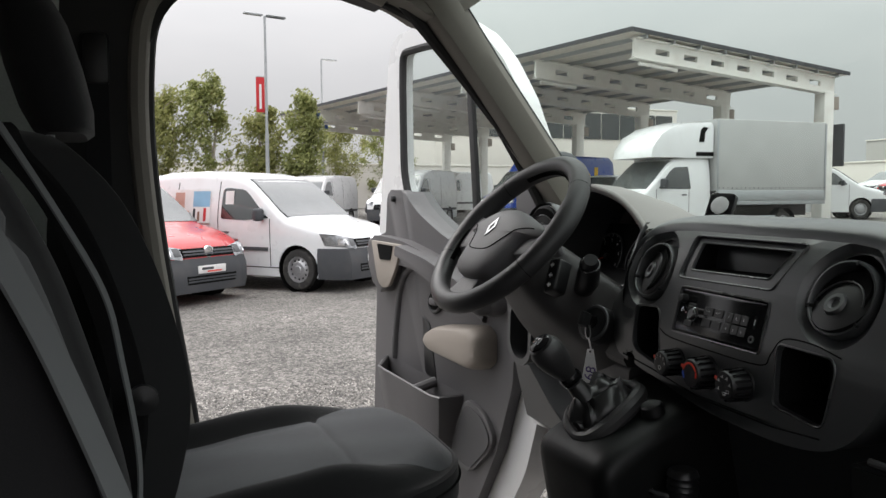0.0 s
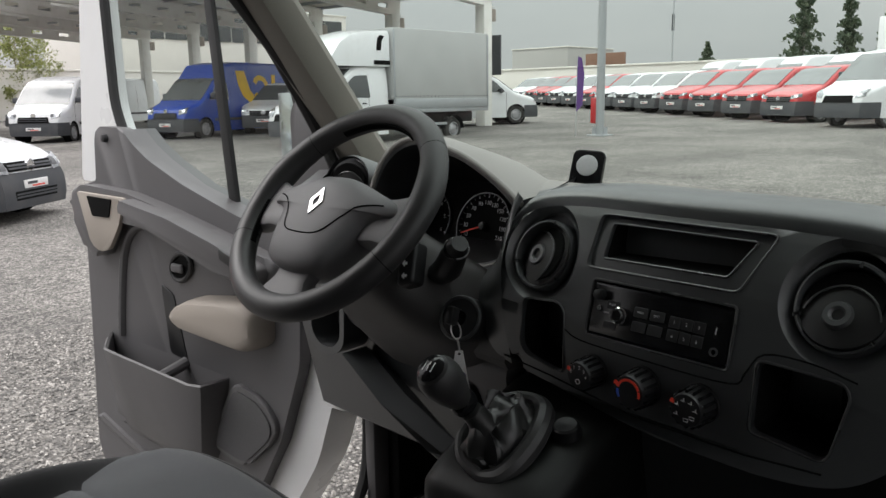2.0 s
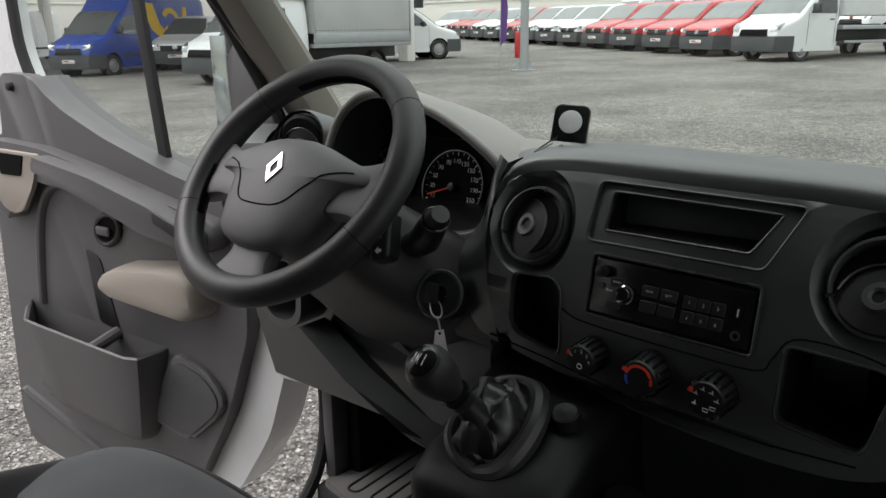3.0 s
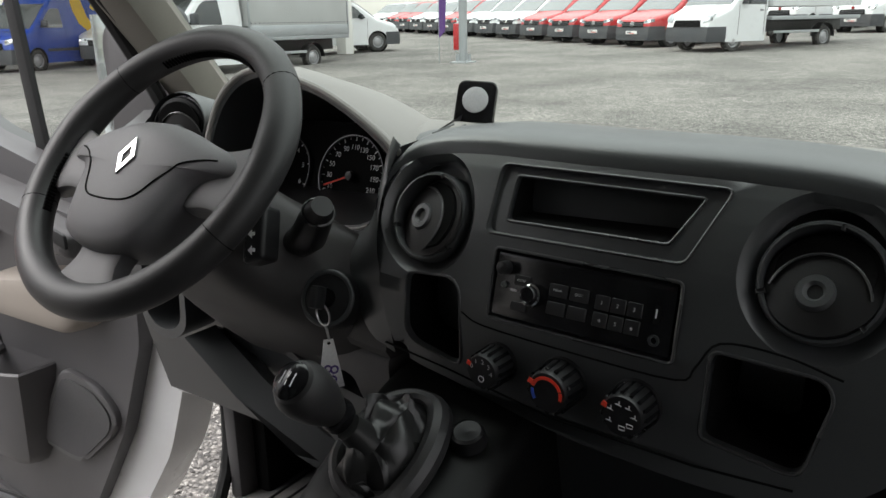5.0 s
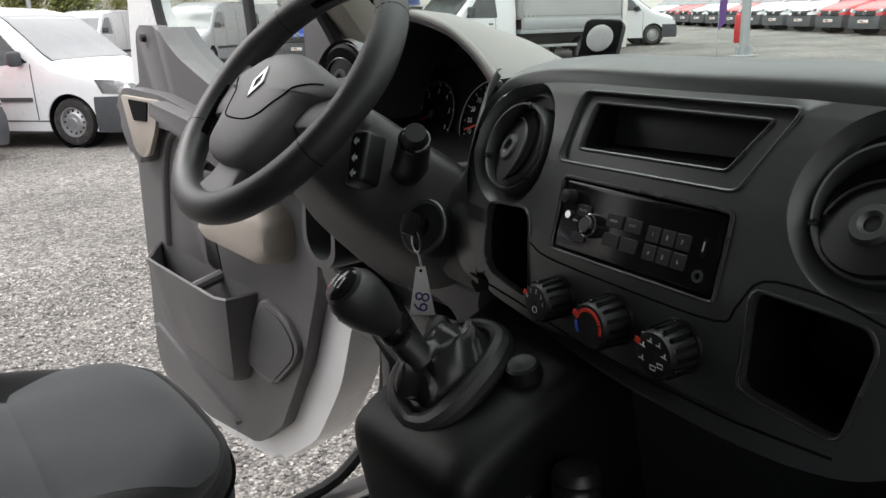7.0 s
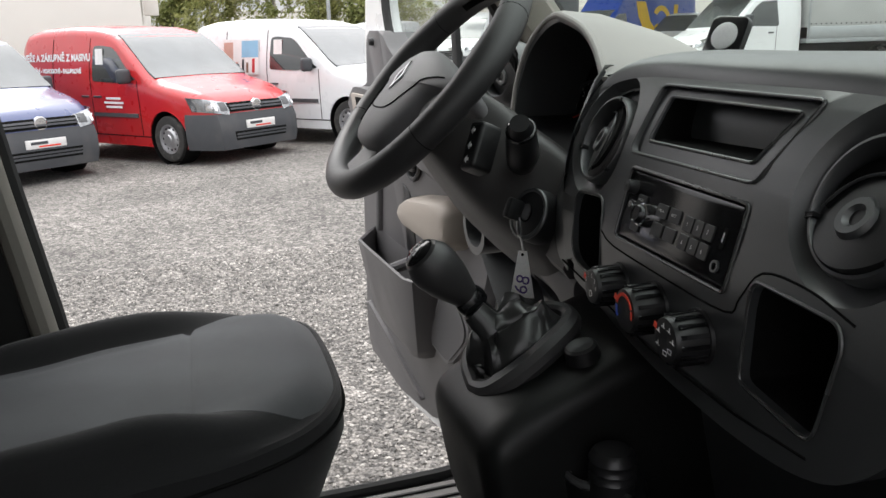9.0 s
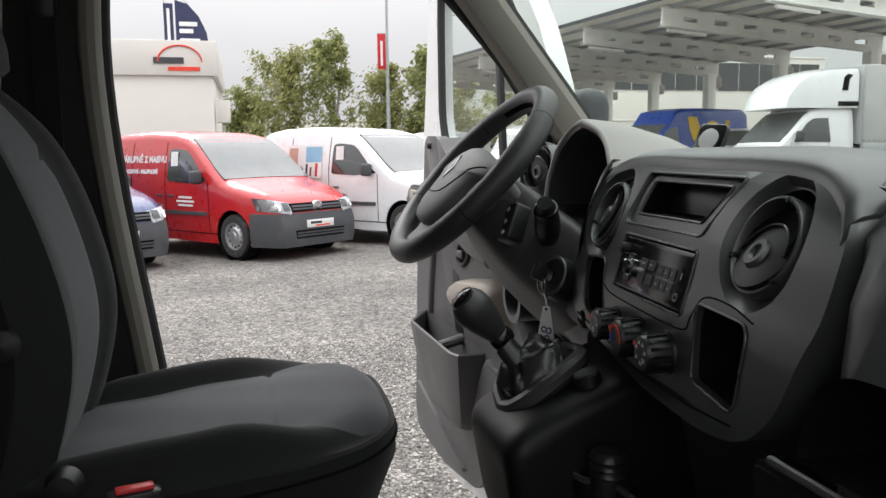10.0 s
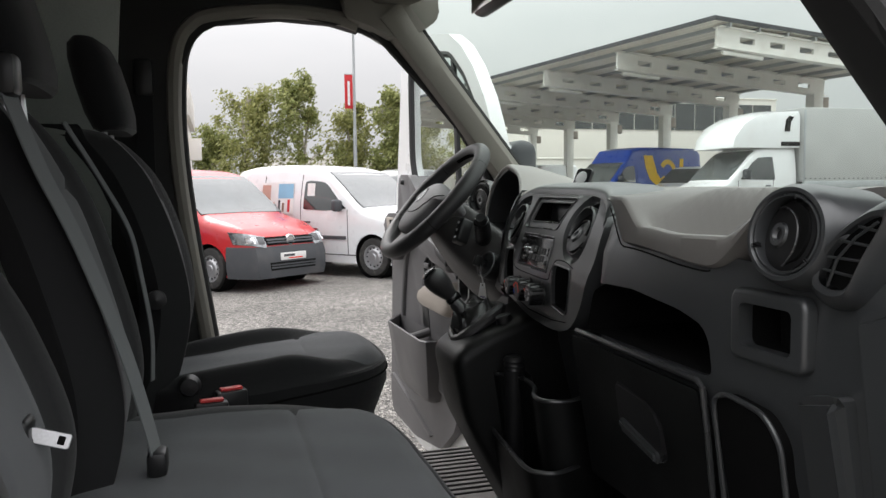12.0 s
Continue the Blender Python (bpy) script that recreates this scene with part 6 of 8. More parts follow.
def face_panel(name, pts, out, material, bevel=0.004, label=""):
    """A panel on the lower dashboard face: outline in (y, z)."""
    bm = mesh_bm()

    def fx(z):
        return 0.742 + (0.004 if z < 1.31 else 0) + (0.0 if z > 1.27 else (1.272 - z) * 0.135 if z > 1.1 else 0.023 + (1.1 - z) * 0.25)
    lo = [bm.verts.new((fx(z) + 0.02, y, z)) for y, z in pts]
    hi = [bm.verts.new((fx(z) - out, y, z)) for y, z in pts]
    n = len(pts)
    bm.faces.new(hi)
    for i in range(n):
        bm.faces.new((lo[i], lo[(i + 1) % n], hi[(i + 1) % n], hi[i]))
    es = [bm.edges.get((hi[i], hi[(i + 1) % n])) for i in range(n)]
    bmesh.ops.bevel(bm, geom=es, offset=bevel, segments=2, affect='EDGES')
    return part(name, bm, material, dash, label)


# Glove lid: the dashboard's own plastic with shade put into its colour.
face_panel("glove_lid", rounded([(0.60, 1.275), (0.225, 1.268), (0.212, 1.10), (0.215, 1.02), (0.60, 1.02)], 0.012), 0.010, "dash_low_shaded")
face_panel("lid_latch", rounded([(0.452, 1.226), (0.36, 1.212), (0.33, 1.195), (0.325, 1.135), (0.345, 1.13), (0.45, 1.15)], 0.012), 0.013, "black")
face_panel("latch_lip", rounded([(0.435, 1.172), (0.335, 1.145), (0.335, 1.128), (0.43, 1.155)], 0.006), 0.022, "dash")
low_o = rounded([(0.198, 1.262), (0.172, 1.275), (0.104, 1.268), (0.080, 1.240), (0.074, 1.03), (0.194, 1.03)], 0.015)
# No recess here: a near-black panel paints the pocket's shaded inside.
face_panel("lower_pocket_shade", low_o, 0.006, "void", 0.002, "near-black panel standing in for the shaded inside of a pocket")
part("pocket_rim", tube([Vector((0.7455 + max(0.0, 1.272 - z) * 0.135 - 0.008, y, z)) for y, z in low_o], 0.0035, 8, closed=True), "dash", dash)
# Paler tube that draws the highlight along the glove lid's edge.
part("glove_lip_highlight", tube([(0.736, 0.572, 1.283), (0.735, 0.50, 1.283), (0.734, 0.36, 1.282), (0.734, 0.225, 1.280), (0.735, 0.214, 1.272), (0.741, 0.212, 1.22), (0.752, 0.211, 1.12)], 0.0042, 8), "edge_highlight", dash)
face_panel("end_cover", rounded([(0.052, 1.302), (-0.012, 1.318), (-0.020, 1.0), (0.042, 1.0)], 0.014), 0.016, "dash", 0.010)
face_panel("end_cover", rounded([(-0.024, 1.40), (-0.080, 1.42), (-0.080, 1.0), (-0.030, 1.0)], 0.014), 0.010, "dash", 0.008)
part("screw", lathe([(0, 0), (0.005, 0), (0.004, 0.002), (0, 0.002)], frame_at((0.738, 0.02, 1.255), (0, -1, 0), (0, 0, 1)), 10), "black", dash)

# ---- centre panel, bowed; u runs to the passenger's side, v up from 1.40 m
F0 = frame_at((0, CY, 1.40), (-0.09, -1, 0), (0, 0, 1))


def stack_x(z):
    if z < 1.36:
        return 0.770
    if z < 1.43:
        return 0.770 + 0.26 * (z - 1.36) * smooth(1.34, 1.40, z)
    return 0.788 + 0.30 * (z - 1.43) + 3.2 * (z - 1.43) ** 2


def bowed(ob):
    """Bends a flat part to the bow of the centre panel."""
    bm = bmesh.new()
    bm.from_mesh(ob.data)
    for k in range(12):
        z = 1.28 + 0.02 * k
        bmesh.ops.bisect_plane(bm, geom=bm.verts[:] + bm.edges[:] + bm.faces[:], plane_co=(0, 0, z), plane_no=(0, 0, 1))
    for v in bm.verts:
        v.co.x += stack_x(v.co.z)
    bm.to_mesh(ob.data)
    bm.free()
    ob.data.shade_smooth()
    ob.data.set_sharp_from_angle(angle=0.6)
    return ob


def on_stack(u, v, w=0.0):
    """The pose of something set on the centre panel at (u, v), standing off by w."""
    p = F0 @ Vector((u, v, 0))
    dz = (stack_x(p.z + 0.005) - stack_x(p.z - 0.005)) / 0.01
    p.x += stack_x(p.z)
    m = frame_at(p, (-0.09, -1, 0), (dz, 0, 1))
    return m @ Matrix.Translation((0, 0, w))


def flat(w):
    return F0 @ Matrix.Translation((0, 0, w))


so = [(-0.262, 0.05), (-0.252, 0.09), (-0.22, 0.114), (-0.15, 0.123), (0.0, 0.124), (0.15, 0.124), (0.235, 0.117), (0.286, 0.095), (0.309, 0.055), (0.308, 0.0), (0.288, -0.05), (0.258, -0.095), (0.215, -0.127), (0.15, -0.141), (0.06, -0.143), (-0.03, -0.138), (-0.14, -0.120), (-0.20, -0.110), (-0.226, -0.088), (-0.24, -0.04)]
so = [(p.x, p.y) for p in spline([Vector((x, y, 0)) for x, y in so + so[:1]], 4)[:-1]]
stack = part("centre_panel", prism(so, 0.125, flat(-0.125), 0.016, 5), "dash", dash)
bpy.context.view_layer.update()
disp_o = rounded([(-0.109, 0.104), (0.121, 0.104), (0.092, 0.044), (-0.109, 0.042)], 0.008, 3)
disp_i = rounded([(-0.090, 0.094), (0.098, 0.094), (0.074, 0.056), (-0.090, 0.054)], 0.004, 2)
rad_o = rrect(-0.0945, -0.0375, 0.0945, 0.029, 0.005)
lp_o = rounded([(-0.202, -0.014), (-0.145, -0.010), (-0.132, -0.022), (-0.130, -0.096), (-0.142, -0.098), (-0.192, -0.088), (-0.204, -0.076)], 0.008)
rp_o = rounded([(0.128, -0.020), (0.212, -0.022), (0.220, -0.034), (0.204, -0.098), (0.196, -0.104), (0.124, -0.096)], 0.008)
cut = [prism(disp_o, 0.1, flat(-0.005)), prism(disp_i, 0.2, flat(-0.09)), prism(rad_o, 0.2, flat(-0.012)), prism(lp_o, 0.2, flat(-0.09)), prism(rp_o, 0.2, flat(-0.09))]
for u, v in ((-0.19, 0.047), (0.198, 0.049)):
    cut.append(lathe([(0.0, -0.06), (0.047, -0.06), (0.047, -0.016), (0.052, -0.0135), (0.056, -0.009), (0.060, -0.003), (0.064, 0.003), (0.064, 0.05), (0.0, 0.05)], F0 @ Matrix.Translation((u, v, 0)), 48))
carve(stack, cut)
bowed(stack)
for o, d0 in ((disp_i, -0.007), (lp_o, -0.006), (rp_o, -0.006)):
    bowed(shade_liner(o, flat(0), d0, -0.0885, 0.98))
seam_line = spline([on_stack(u, v).translation for u, v in ((-0.128, -0.040), (-0.10, -0.049), (0.0, -0.052), (0.098, -0.051), (0.115, -0.035), (0.132, -0.012), (0.18, -0.010), (0.225, -0.018))], 4)
part("panel_seam", tube(seam_line, 0.0010, 5), "void", dash)
for u, v in ((-0.19, 0.047), (0.198, 0.049)):
    vent(on_stack(u, v, -0.008), 0.0445, dash, -0.12 if u < 0 else -0.28, -0.22 if u < 0 else -0.05, -1.2 if u < 0 else 0.0, "cowl" if u < 0 else "vent_black")


BROW = [(p.x, p.y) for p in spline([Vector((x, y, 0)) for x, y in ((-0.262, 0.055), (-0.252, 0.086), (-0.225, 0.110), (-0.15, 0.121), (0.0, 0.1215), (0.15, 0.121), (0.235, 0.114), (0.284, 0.093), (0.302, 0.070))], 5)]


def brow_v(u):
    line = BROW
    for (ua, va), (ub, vb) in zip(line, line[1:]):
        if u <= ub:
            return va + (vb - va) * max(0, u - ua) / (ub - ua)
    return line[-1][1]


rings = []
for k in range(97):
    u = -0.262 + 0.564 * k / 96
    p = F0 @ Vector((u, brow_v(u) - 0.009, 0))
    x0_, z0_ = p.x + stack_x(p.z), p.z
    rings.append([Vector((x0_ + dx, p.y, z0_ + dz)) for dx, dz in ((0.004, -0.012), (-0.0015, -0.002), (0.001, 0.007), (0.007, 0.014), (0.017, 0.019), (0.032, 0.0215), (0.06, 0.0225), (0.12, 0.018), (0.12, -0.012))])
part("panel_brow", loft(rings), "dash", dash, "rounded upper edge of the centre panel")


# raised rim round the two pockets
def rim_line(pts, grow):
    c = sum((Vector(p) for p in pts), Vector((0, 0))) / len(pts)
    return [tuple(c + (Vector(p) - c) * grow) for p in pts]


for nm, o, grow in (("pocket_rim", lp_o, 1.04), ("pocket_rim", rp_o, 1.04), ("display_rim", disp_o, 1.015), ("display_rim", disp_i, 1.02), ("radio_rim", rad_o, 1.01)):
    line = rim_line(o, grow)
    path = []
    for x, y in line:
        p = F0 @ Vector((x, y, -0.0045 if o is disp_i else 0.0005))
        path.append(Vector((p.x + stack_x(p.z), p.y, p.z)))
    part(nm, tube(path, 0.0016, 8, closed=True), "edge_highlight", dash)
part("panel_seam", tube([on_stack(u, v) @ Vector((0, 0, 0.0)) for u, v in ((-0.235, -0.10), (-0.15, -0.108), (-0.02, -0.125), (0.12, -0.125), (0.2, -0.118))], 0.0012, 6), "void", dash)

# radio
radio = bowed(part("radio", prism(rrect(-0.0915, -0.0345, 0.0915, 0.026, 0.003), 0.012, flat(-0.012), 0.0015), "gloss", dash, "black car radio with small keys"))


def key(u0, v0, u1, v1, w=0.0016, material="black", name="radio_key", parent=None):
    return part(name, prism(rrect(u0, v0, u1, v1, min(0.0012, (u1 - u0) / 3, (v1 - v0) / 3), 2), w, on_stack(0, -0.004, 0) @ Matrix.Translation((0, 0.004, 0)), 0.0004, 1), material, parent or radio)


part("volume_knob", lathe([(0, 0), (0.0095, 0), (0.009, 0.010), (0.0075, 0.012), (0.0065, 0.011), (0, 0.011)], on_stack(-0.047, -0.0085), 28), "gloss", radio)
part("knob_ring", lathe([(0.0092, 0.0), (0.0112, 0.0), (0.0108, 0.006), (0.0092, 0.007)], on_stack(-0.047, -0.0085), 28), "chrome", radio, "chrome ring")
part("small_knob", lathe([(0, 0), (0.007, 0), (0.006, 0.010), (0, 0.011)], on_stack(-0.080, 0.012), 20), "black", radio)
part("eject_key", lathe([(0, 0), (0.004, 0), (0.0035, 0.002), (0, 0.002)], on_stack(-0.080, -0.004), 14), "chrome", radio)
for i in range(2):
    for j in range(2):
        key(-0.030 + 0.022 * i, -0.022 + 0.017 * j, -0.011 + 0.022 * i, -0.010 + 0.017 * j)
key(-0.069, -0.002, -0.052, 0.008)
key(-0.069, -0.026, -0.052, -0.018)
for i in range(3):
    for j in range(2):
        key(0.018 + 0.0155 * i, -0.023 + 0.0155 * j, 0.032 + 0.0155 * i, -0.010 + 0.0155 * j)
key(-0.085, 0.0175, 0.085, 0.0185, 0.0006, "dash", "slot_line")
part("jack", lathe([(0.003, 0), (0.005, 0), (0.005, 0.002), (0.003, 0.002)], on_stack(0.077, -0.022), 16), "dash", radio)
key(0.0735, -0.009, 0.0795, 0.008, 0.001, "void", "usb_slot")
key(0.0750, -0.004, 0.0765, 0.004, 0.0014, "mark", "usb_mark")
for u, v, w_ in ((-0.016, 0.0205, 0.012), (0.060, 0.0195, 0.008), (-0.073, -0.0085, 0.008)):
    key(u, v, u + w_, v + 0.002, 0.0008, "mark", "print_bar")


def print_on(body_text, size, u, v, w=0.002, parent=None, material="mark"):
    return add_text("print", body_text, size, on_stack(u, v, w), material, parent or radio)


for i, n in enumerate("123456"):
    print_on(n, 0.005, 0.025 + 0.0155 * (i % 3), -0.001 - 0.0155 * (i // 3), 0.0022)
print_on("EJECT", 0.0032, 0.0015, 0.001, 0.0022)
print_on("MEDIA", 0.0032, -0.0205, 0.001, 0.0022)
print_on("RADIO", 0.0032, -0.0605, 0.003, 0.0022)

# the three heater knobs
for i, (u, r) in enumerate(((-0.081, 0.019), (-0.008, 0.022), (0.066, 0.021))):
    m = on_stack(u, -0.083)
    part("knob_plate", lathe([(0, -0.002), (r * 1.15, -0.002), (r * 1.1, 0.003), (0, 0.003)], m, 36), "black", dash)
    kn = part("heater_knob", lathe([(0, 0), (r * 1.02, 0), (r, 0.006), (r * 0.93, 0.026), (r * 0.86, 0.030), (r * 0.7, 0.0305), (0, 0.029)], m, 40), "black", dash, "black heater knob with white symbols")
    for a in range(0, 360, 24):
        part("grip_rib", box((r * 0.92, -0.0012, 0.004), (r * 1.03, 0.0012, 0.026), 0.0006, 1, m @ Matrix.Rotation(radians(a), 4, 'Z')), "gloss", kn)
    t = m @ Matrix.Translation((0, 0, 0.0306))
    part("pointer", prism([(-r * 0.92, r * 0.30), (-r * 0.68, r * 0.22), (-r * 0.62, r * 0.45), (-r * 0.82, r * 0.52)], 0.0006, t), "mark_red", kn, "red pointer")
    if i == 0:
        for j, n in enumerate("01234"):
            a = radians(160 - 40 * j)
            add_text("print", n, r * 0.34, t @ Matrix.Translation((r * 0.62 * math.cos(a), r * 0.55 * math.sin(a) + r * 0.05, 0.0005)), "mark", kn)
        part("fan_mark", tube([t @ Vector((r * 0.16 * math.cos(a), -r * 0.35 + r * 0.16 * math.sin(a), 0.0004)) for a in [2 * math.pi * q / 14 for q in range(14)]], 0.0005, 5, closed=True), "mark", kn)
    elif i == 1:
        for a0, a1, mt in ((175, 215, "mark_blue"), (20, 165, "mark_red"), (-15, 15, "mark_red")):
            pts = [(r * 0.74 * math.cos(radians(a)), r * 0.74 * math.sin(radians(a))) for a in np.linspace(a0, a1, 10)] + [(r * 0.6 * math.cos(radians(a)), r * 0.6 * math.sin(radians(a))) for a in np.linspace(a1, a0, 10)]
            part("heat_band", prism(pts, 0.0006, t), mt, kn)
    else:
        for a in (150, 105, 60, 15, 205):
            q = t @ Matrix.Translation((r * 0.58 * math.cos(radians(a)), r * 0.58 * math.sin(radians(a)), 0))
            part("symbol", prism([(-r * 0.14, -r * 0.03), (r * 0.02, -r * 0.03), (r * 0.02, r * 0.1), (r * 0.06, r * 0.1), (r * 0.06, -r * 0.06), (r * 0.14, -r * 0.1), (-r * 0.14, -r * 0.06)], 0.0005, q), "mark", kn)
        for a in (-40, -85):
            q = t @ Matrix.Translation((r * 0.5 * math.cos(radians(a)), r * 0.5 * math.sin(radians(a)), 0))
            part("symbol", tube([q @ Vector(p) for p in ((-r * 0.12, -r * 0.08, 0), (r * 0.12, -r * 0.08, 0), (r * 0.14, r * 0.08, 0), (-r * 0.14, r * 0.08, 0))], 0.0006, 4, closed=True), "mark", kn)

# ---- dials under their hood
lip = [(0.895, 1.488, 1.43), (0.902, 1.488, 1.48), (0.914, 1.472, 1.535), (0.926, 1.445, 1.568), (0.930, 1.405, 1.582), (0.918, 1.35, 1.578), (0.905, 1.27, 1.562), (0.885, 1.20, 1.540), (0.862, 1.14, 1.518), (0.848, 1.105, 1.500)]
lip = spline(lip, 4)
rings = []
for dx, drop, pull in ((0.0, 0.0, 0.0), (0.012, -0.004, 0.0), (0.07, 0.002, 0.02), (0.17, 0.03, 0.10), (0.30, 0.085, 0.2), (0.38, 0.12, 0.25)):
    ring = []
    for p in lip:
        ring.append(Vector((p.x + dx + 0.03 * (p.z - 1.5) * 0, 1.33 + (p.y - 1.33) * (1 - pull) if p.y > 1.33 else p.y + (1.33 - p.y) * pull * 0.6, max(1.42, p.z + 0.004 - drop))))
    rings.append(ring)
part("hood_lip", tube([p + Vector((0.004, 0, 0.002)) for p in lip], 0.0055, 10), "dash_top", dash)
hood = part("dial_hood", loft(rings, closed=False), "dash_top", dash, "grey hood over the dials")
rings = []
for dx, s in ((0.0, 1.0), (0.004, 0.955), (0.05, 0.93), (0.14, 0.88)):
    rings.append([Vector((p.x + dx, 1.32 + (p.y - 1.32) * s, 1.40 + (p.z - 1.40) * s + 0.004 * (dx == 0))) for p in lip])
part("hood_lining", loft(rings, closed=False), "dash", dash, "black underside of the hood")
low = [(0.848, 1.105, 1.500), (0.85, 1.115, 1.45), (0.862, 1.16, 1.405), (0.88, 1.25, 1.388), (0.89, 1.38, 1.388), (0.893, 1.46, 1.40), (0.895, 1.488, 1.43)]
low = spline(low, 4)
part("dial_surround", loft([[p + Vector((dx, 0, dz)) for p in low] for dx, dz in ((-0.004, 0.0), (0.0, 0.008), (0.06, 0.012), (0.14, 0.03), (0.2, 0.03))], closed=False), "black", dash)
part("dial_trim", tube([p + Vector((-0.002, -0.002, 0.004)) for p in low[8:-6]], 0.0022, 6), "dash_top", dash)
side_a = spline([Vector(p) for p in ((0.850, 1.098, 1.512), (0.834, 1.100, 1.490), (0.816, 1.102, 1.455), (0.800, 1.098, 1.41), (0.792, 1.085, 1.35), (0.792, 1.072, 1.29))], 4)
side_b = spline([Vector(p) for p in ((0.880, 1.128, 1.518), (0.866, 1.128, 1.496), (0.864, 1.136, 1.455), (0.872, 1.165, 1.41), (0.850, 1.20, 1.375), (0.835, 1.20, 1.30))], 4)
part("dial_flank", loft([[a_.lerp(b_, f_) + Vector((-0.010, -0.002, 0.004)) * math.sin(math.pi * f_) for a_, b_ in zip(side_a, side_b)] for f_ in [k / 8 for k in range(9)]], closed=False), "dash", dash, "rounded flank between the dials and the centre panel")
DIAL = frame_at((0.988, 1.372, 1.428), (0, -1, 0), (0.30, 0, 0.95))
face = part("dial_face", prism(rrect(-0.17, -0.06, 0.165, 0.085, 0.02), 0.006, DIAL @ Matrix.Translation((0, 0, -0.02))), "void", dash, "black instrument face with white numerals")
for cu, lo_n, hi_n, step, rr in ((0.070, 10, 210, 20, 0.058), (-0.062, 0, 6, 1, 0.052)):
    dm = DIAL @ Matrix.Translation((cu, 0.008, -0.012))
    n = (hi_n - lo_n) // step
    ring = part("dial_ring", lathe([(rr, -0.002), (rr * 1.03, -0.002), (rr * 1.03, 0.004), (rr, 0.004)], dm, 48), "dash", face)
    for k in range(n + 1):
        a = radians(205 - 230 * k / n)
        add_text("numeral", str(lo_n + step * k), 0.0105, dm @ Matrix.Translation((rr * 0.72 * math.cos(a), rr * 0.72 * math.sin(a), 0.0005)), "mark", face)
        part("tick", box((rr * 0.88, -0.0006, 0), (rr * 0.98, 0.0006, 0.0006), 0, 1, dm @ Matrix.Rotation(a, 4, 'Z')), "mark", face)
        if k < n:
            a2 = radians(205 - 230 * (k + 0.5) / n)
            part("tick", box((rr * 0.92, -0.0004, 0), (rr * 0.98, 0.0004, 0.0006), 0, 1, dm @ Matrix.Rotation(a2, 4, 'Z')), "mark", face)
    part("needle", box((-0.006, -0.0011, 0.003), (rr * 0.85, 0.0011, 0.0045), 0, 1, dm @ Matrix.Rotation(radians(200), 4, 'Z')), "mark_red", face, "red needle")
    part("needle_cap", lathe([(0, 0.002), (0.007, 0.002), (0.006, 0.008), (0, 0.009)], dm, 20), "black", face)
part("trip_display", box((0.050, -0.046, -0.0125), (0.095, -0.026, -0.011), 0, 1, DIAL), "lcd", face, "pale violet trip display")

# dashboard's left-hand vent pods
for x, y, z, r in ((0.905, 1.545, 1.50, 0.045), (0.92, 1.60, 1.475, 0.04)):
    m = frame_at((x, y, z), (0.25, -1, 0), (0.35, 0, 1))
    part("vent_pod", lathe([(0, -0.03), (r * 1.1, -0.03), (r * 1.1, 0.01), (r * 1.2, 0.0), (r * 1.3, -0.1), (0, -0.11)], m, 36), "dash", dash)
    vent(m, r * 0.98, dash)

# driver's knee panels
rings = []
for k in range(13):
    y = 1.085 + 0.60 * k / 12
    o = 0.11 * ((y - 1.085) / 0.6) ** 1.2
    zl = 1.275 + 0.03 * (y - 1.085)
    rings.append([Vector((x + o, y, z)) for x, z in ((0.90, 1.392), (0.850, 1.382), (0.818, 1.365), (0.800, 1.335), (0.792, zl + 0.012), (0.80, zl), (0.86, zl - 0.005), (0.92, 1.35))])
part("knee_panel", loft(rings), "knee", dash)
rings = []
for k in range(11):
    y = 1.10 + 0.42 * k / 10
    o = 0.05 * (k / 10) ** 1.3
    up_ = 1 - 0.55 * (k / 10) ** 1.2
    rings.append([Vector((x + o, y, 1.274 - (1.274 - z) * up_)) for x, z in rounded([(0.818, 1.274), (0.812, 1.25), (0.828, 1.20), (0.862, 1.150), (0.91, 1.12), (1.0, 1.11), (1.0, 1.274)], 0.02, 3)])
kp = part("lower_knee_panel", loft(rings), "door_trim", dash, "charcoal lower knee panel")
bpy.context.view_layer.update()
carve(kp, [prism(rounded([(1.16, 1.225), (1.30, 1.245), (1.25, 1.16), (1.18, 1.14)], 0.02), 0.14, yz(0.80))])
pocket = part("knee_pocket", prism(rounded([(1.515, 1.305), (1.625, 1.315), (1.632, 1.21), (1.60, 1.178), (1.555, 1.175), (1.520, 1.20)], 0.02), 0.16, yz(0.856), 0.0), "dash", dash)
bpy.context.view_layer.update()
carve(pocket, [prism(rounded([(1.527, 1.298), (1.612, 1.305), (1.618, 1.218), (1.595, 1.192), (1.558, 1.190), (1.532, 1.21)], 0.015), 0.15, yz(0.80))])
part("knee_curve", loft([[Vector((x + 0.03 * k, y, z)) for x, y, z in ((0.85, 1.52, 1.19), (0.835, 1.40, 1.13), (0.80, 1.25, 1.10), (0.775, 1.12, 1.10), (0.79, 1.12, 1.085), (0.82, 1.25, 1.08), (0.86, 1.40, 1.10), (0.89, 1.52, 1.16))] for k in range(3)]), "dash", dash)
for k in range(3):
    part("air_slit", box((0.872, 1.30 + 0.05 * k, 1.285), (0.90, 1.335 + 0.05 * k, 1.290), 0.001, 1), "void", dash)

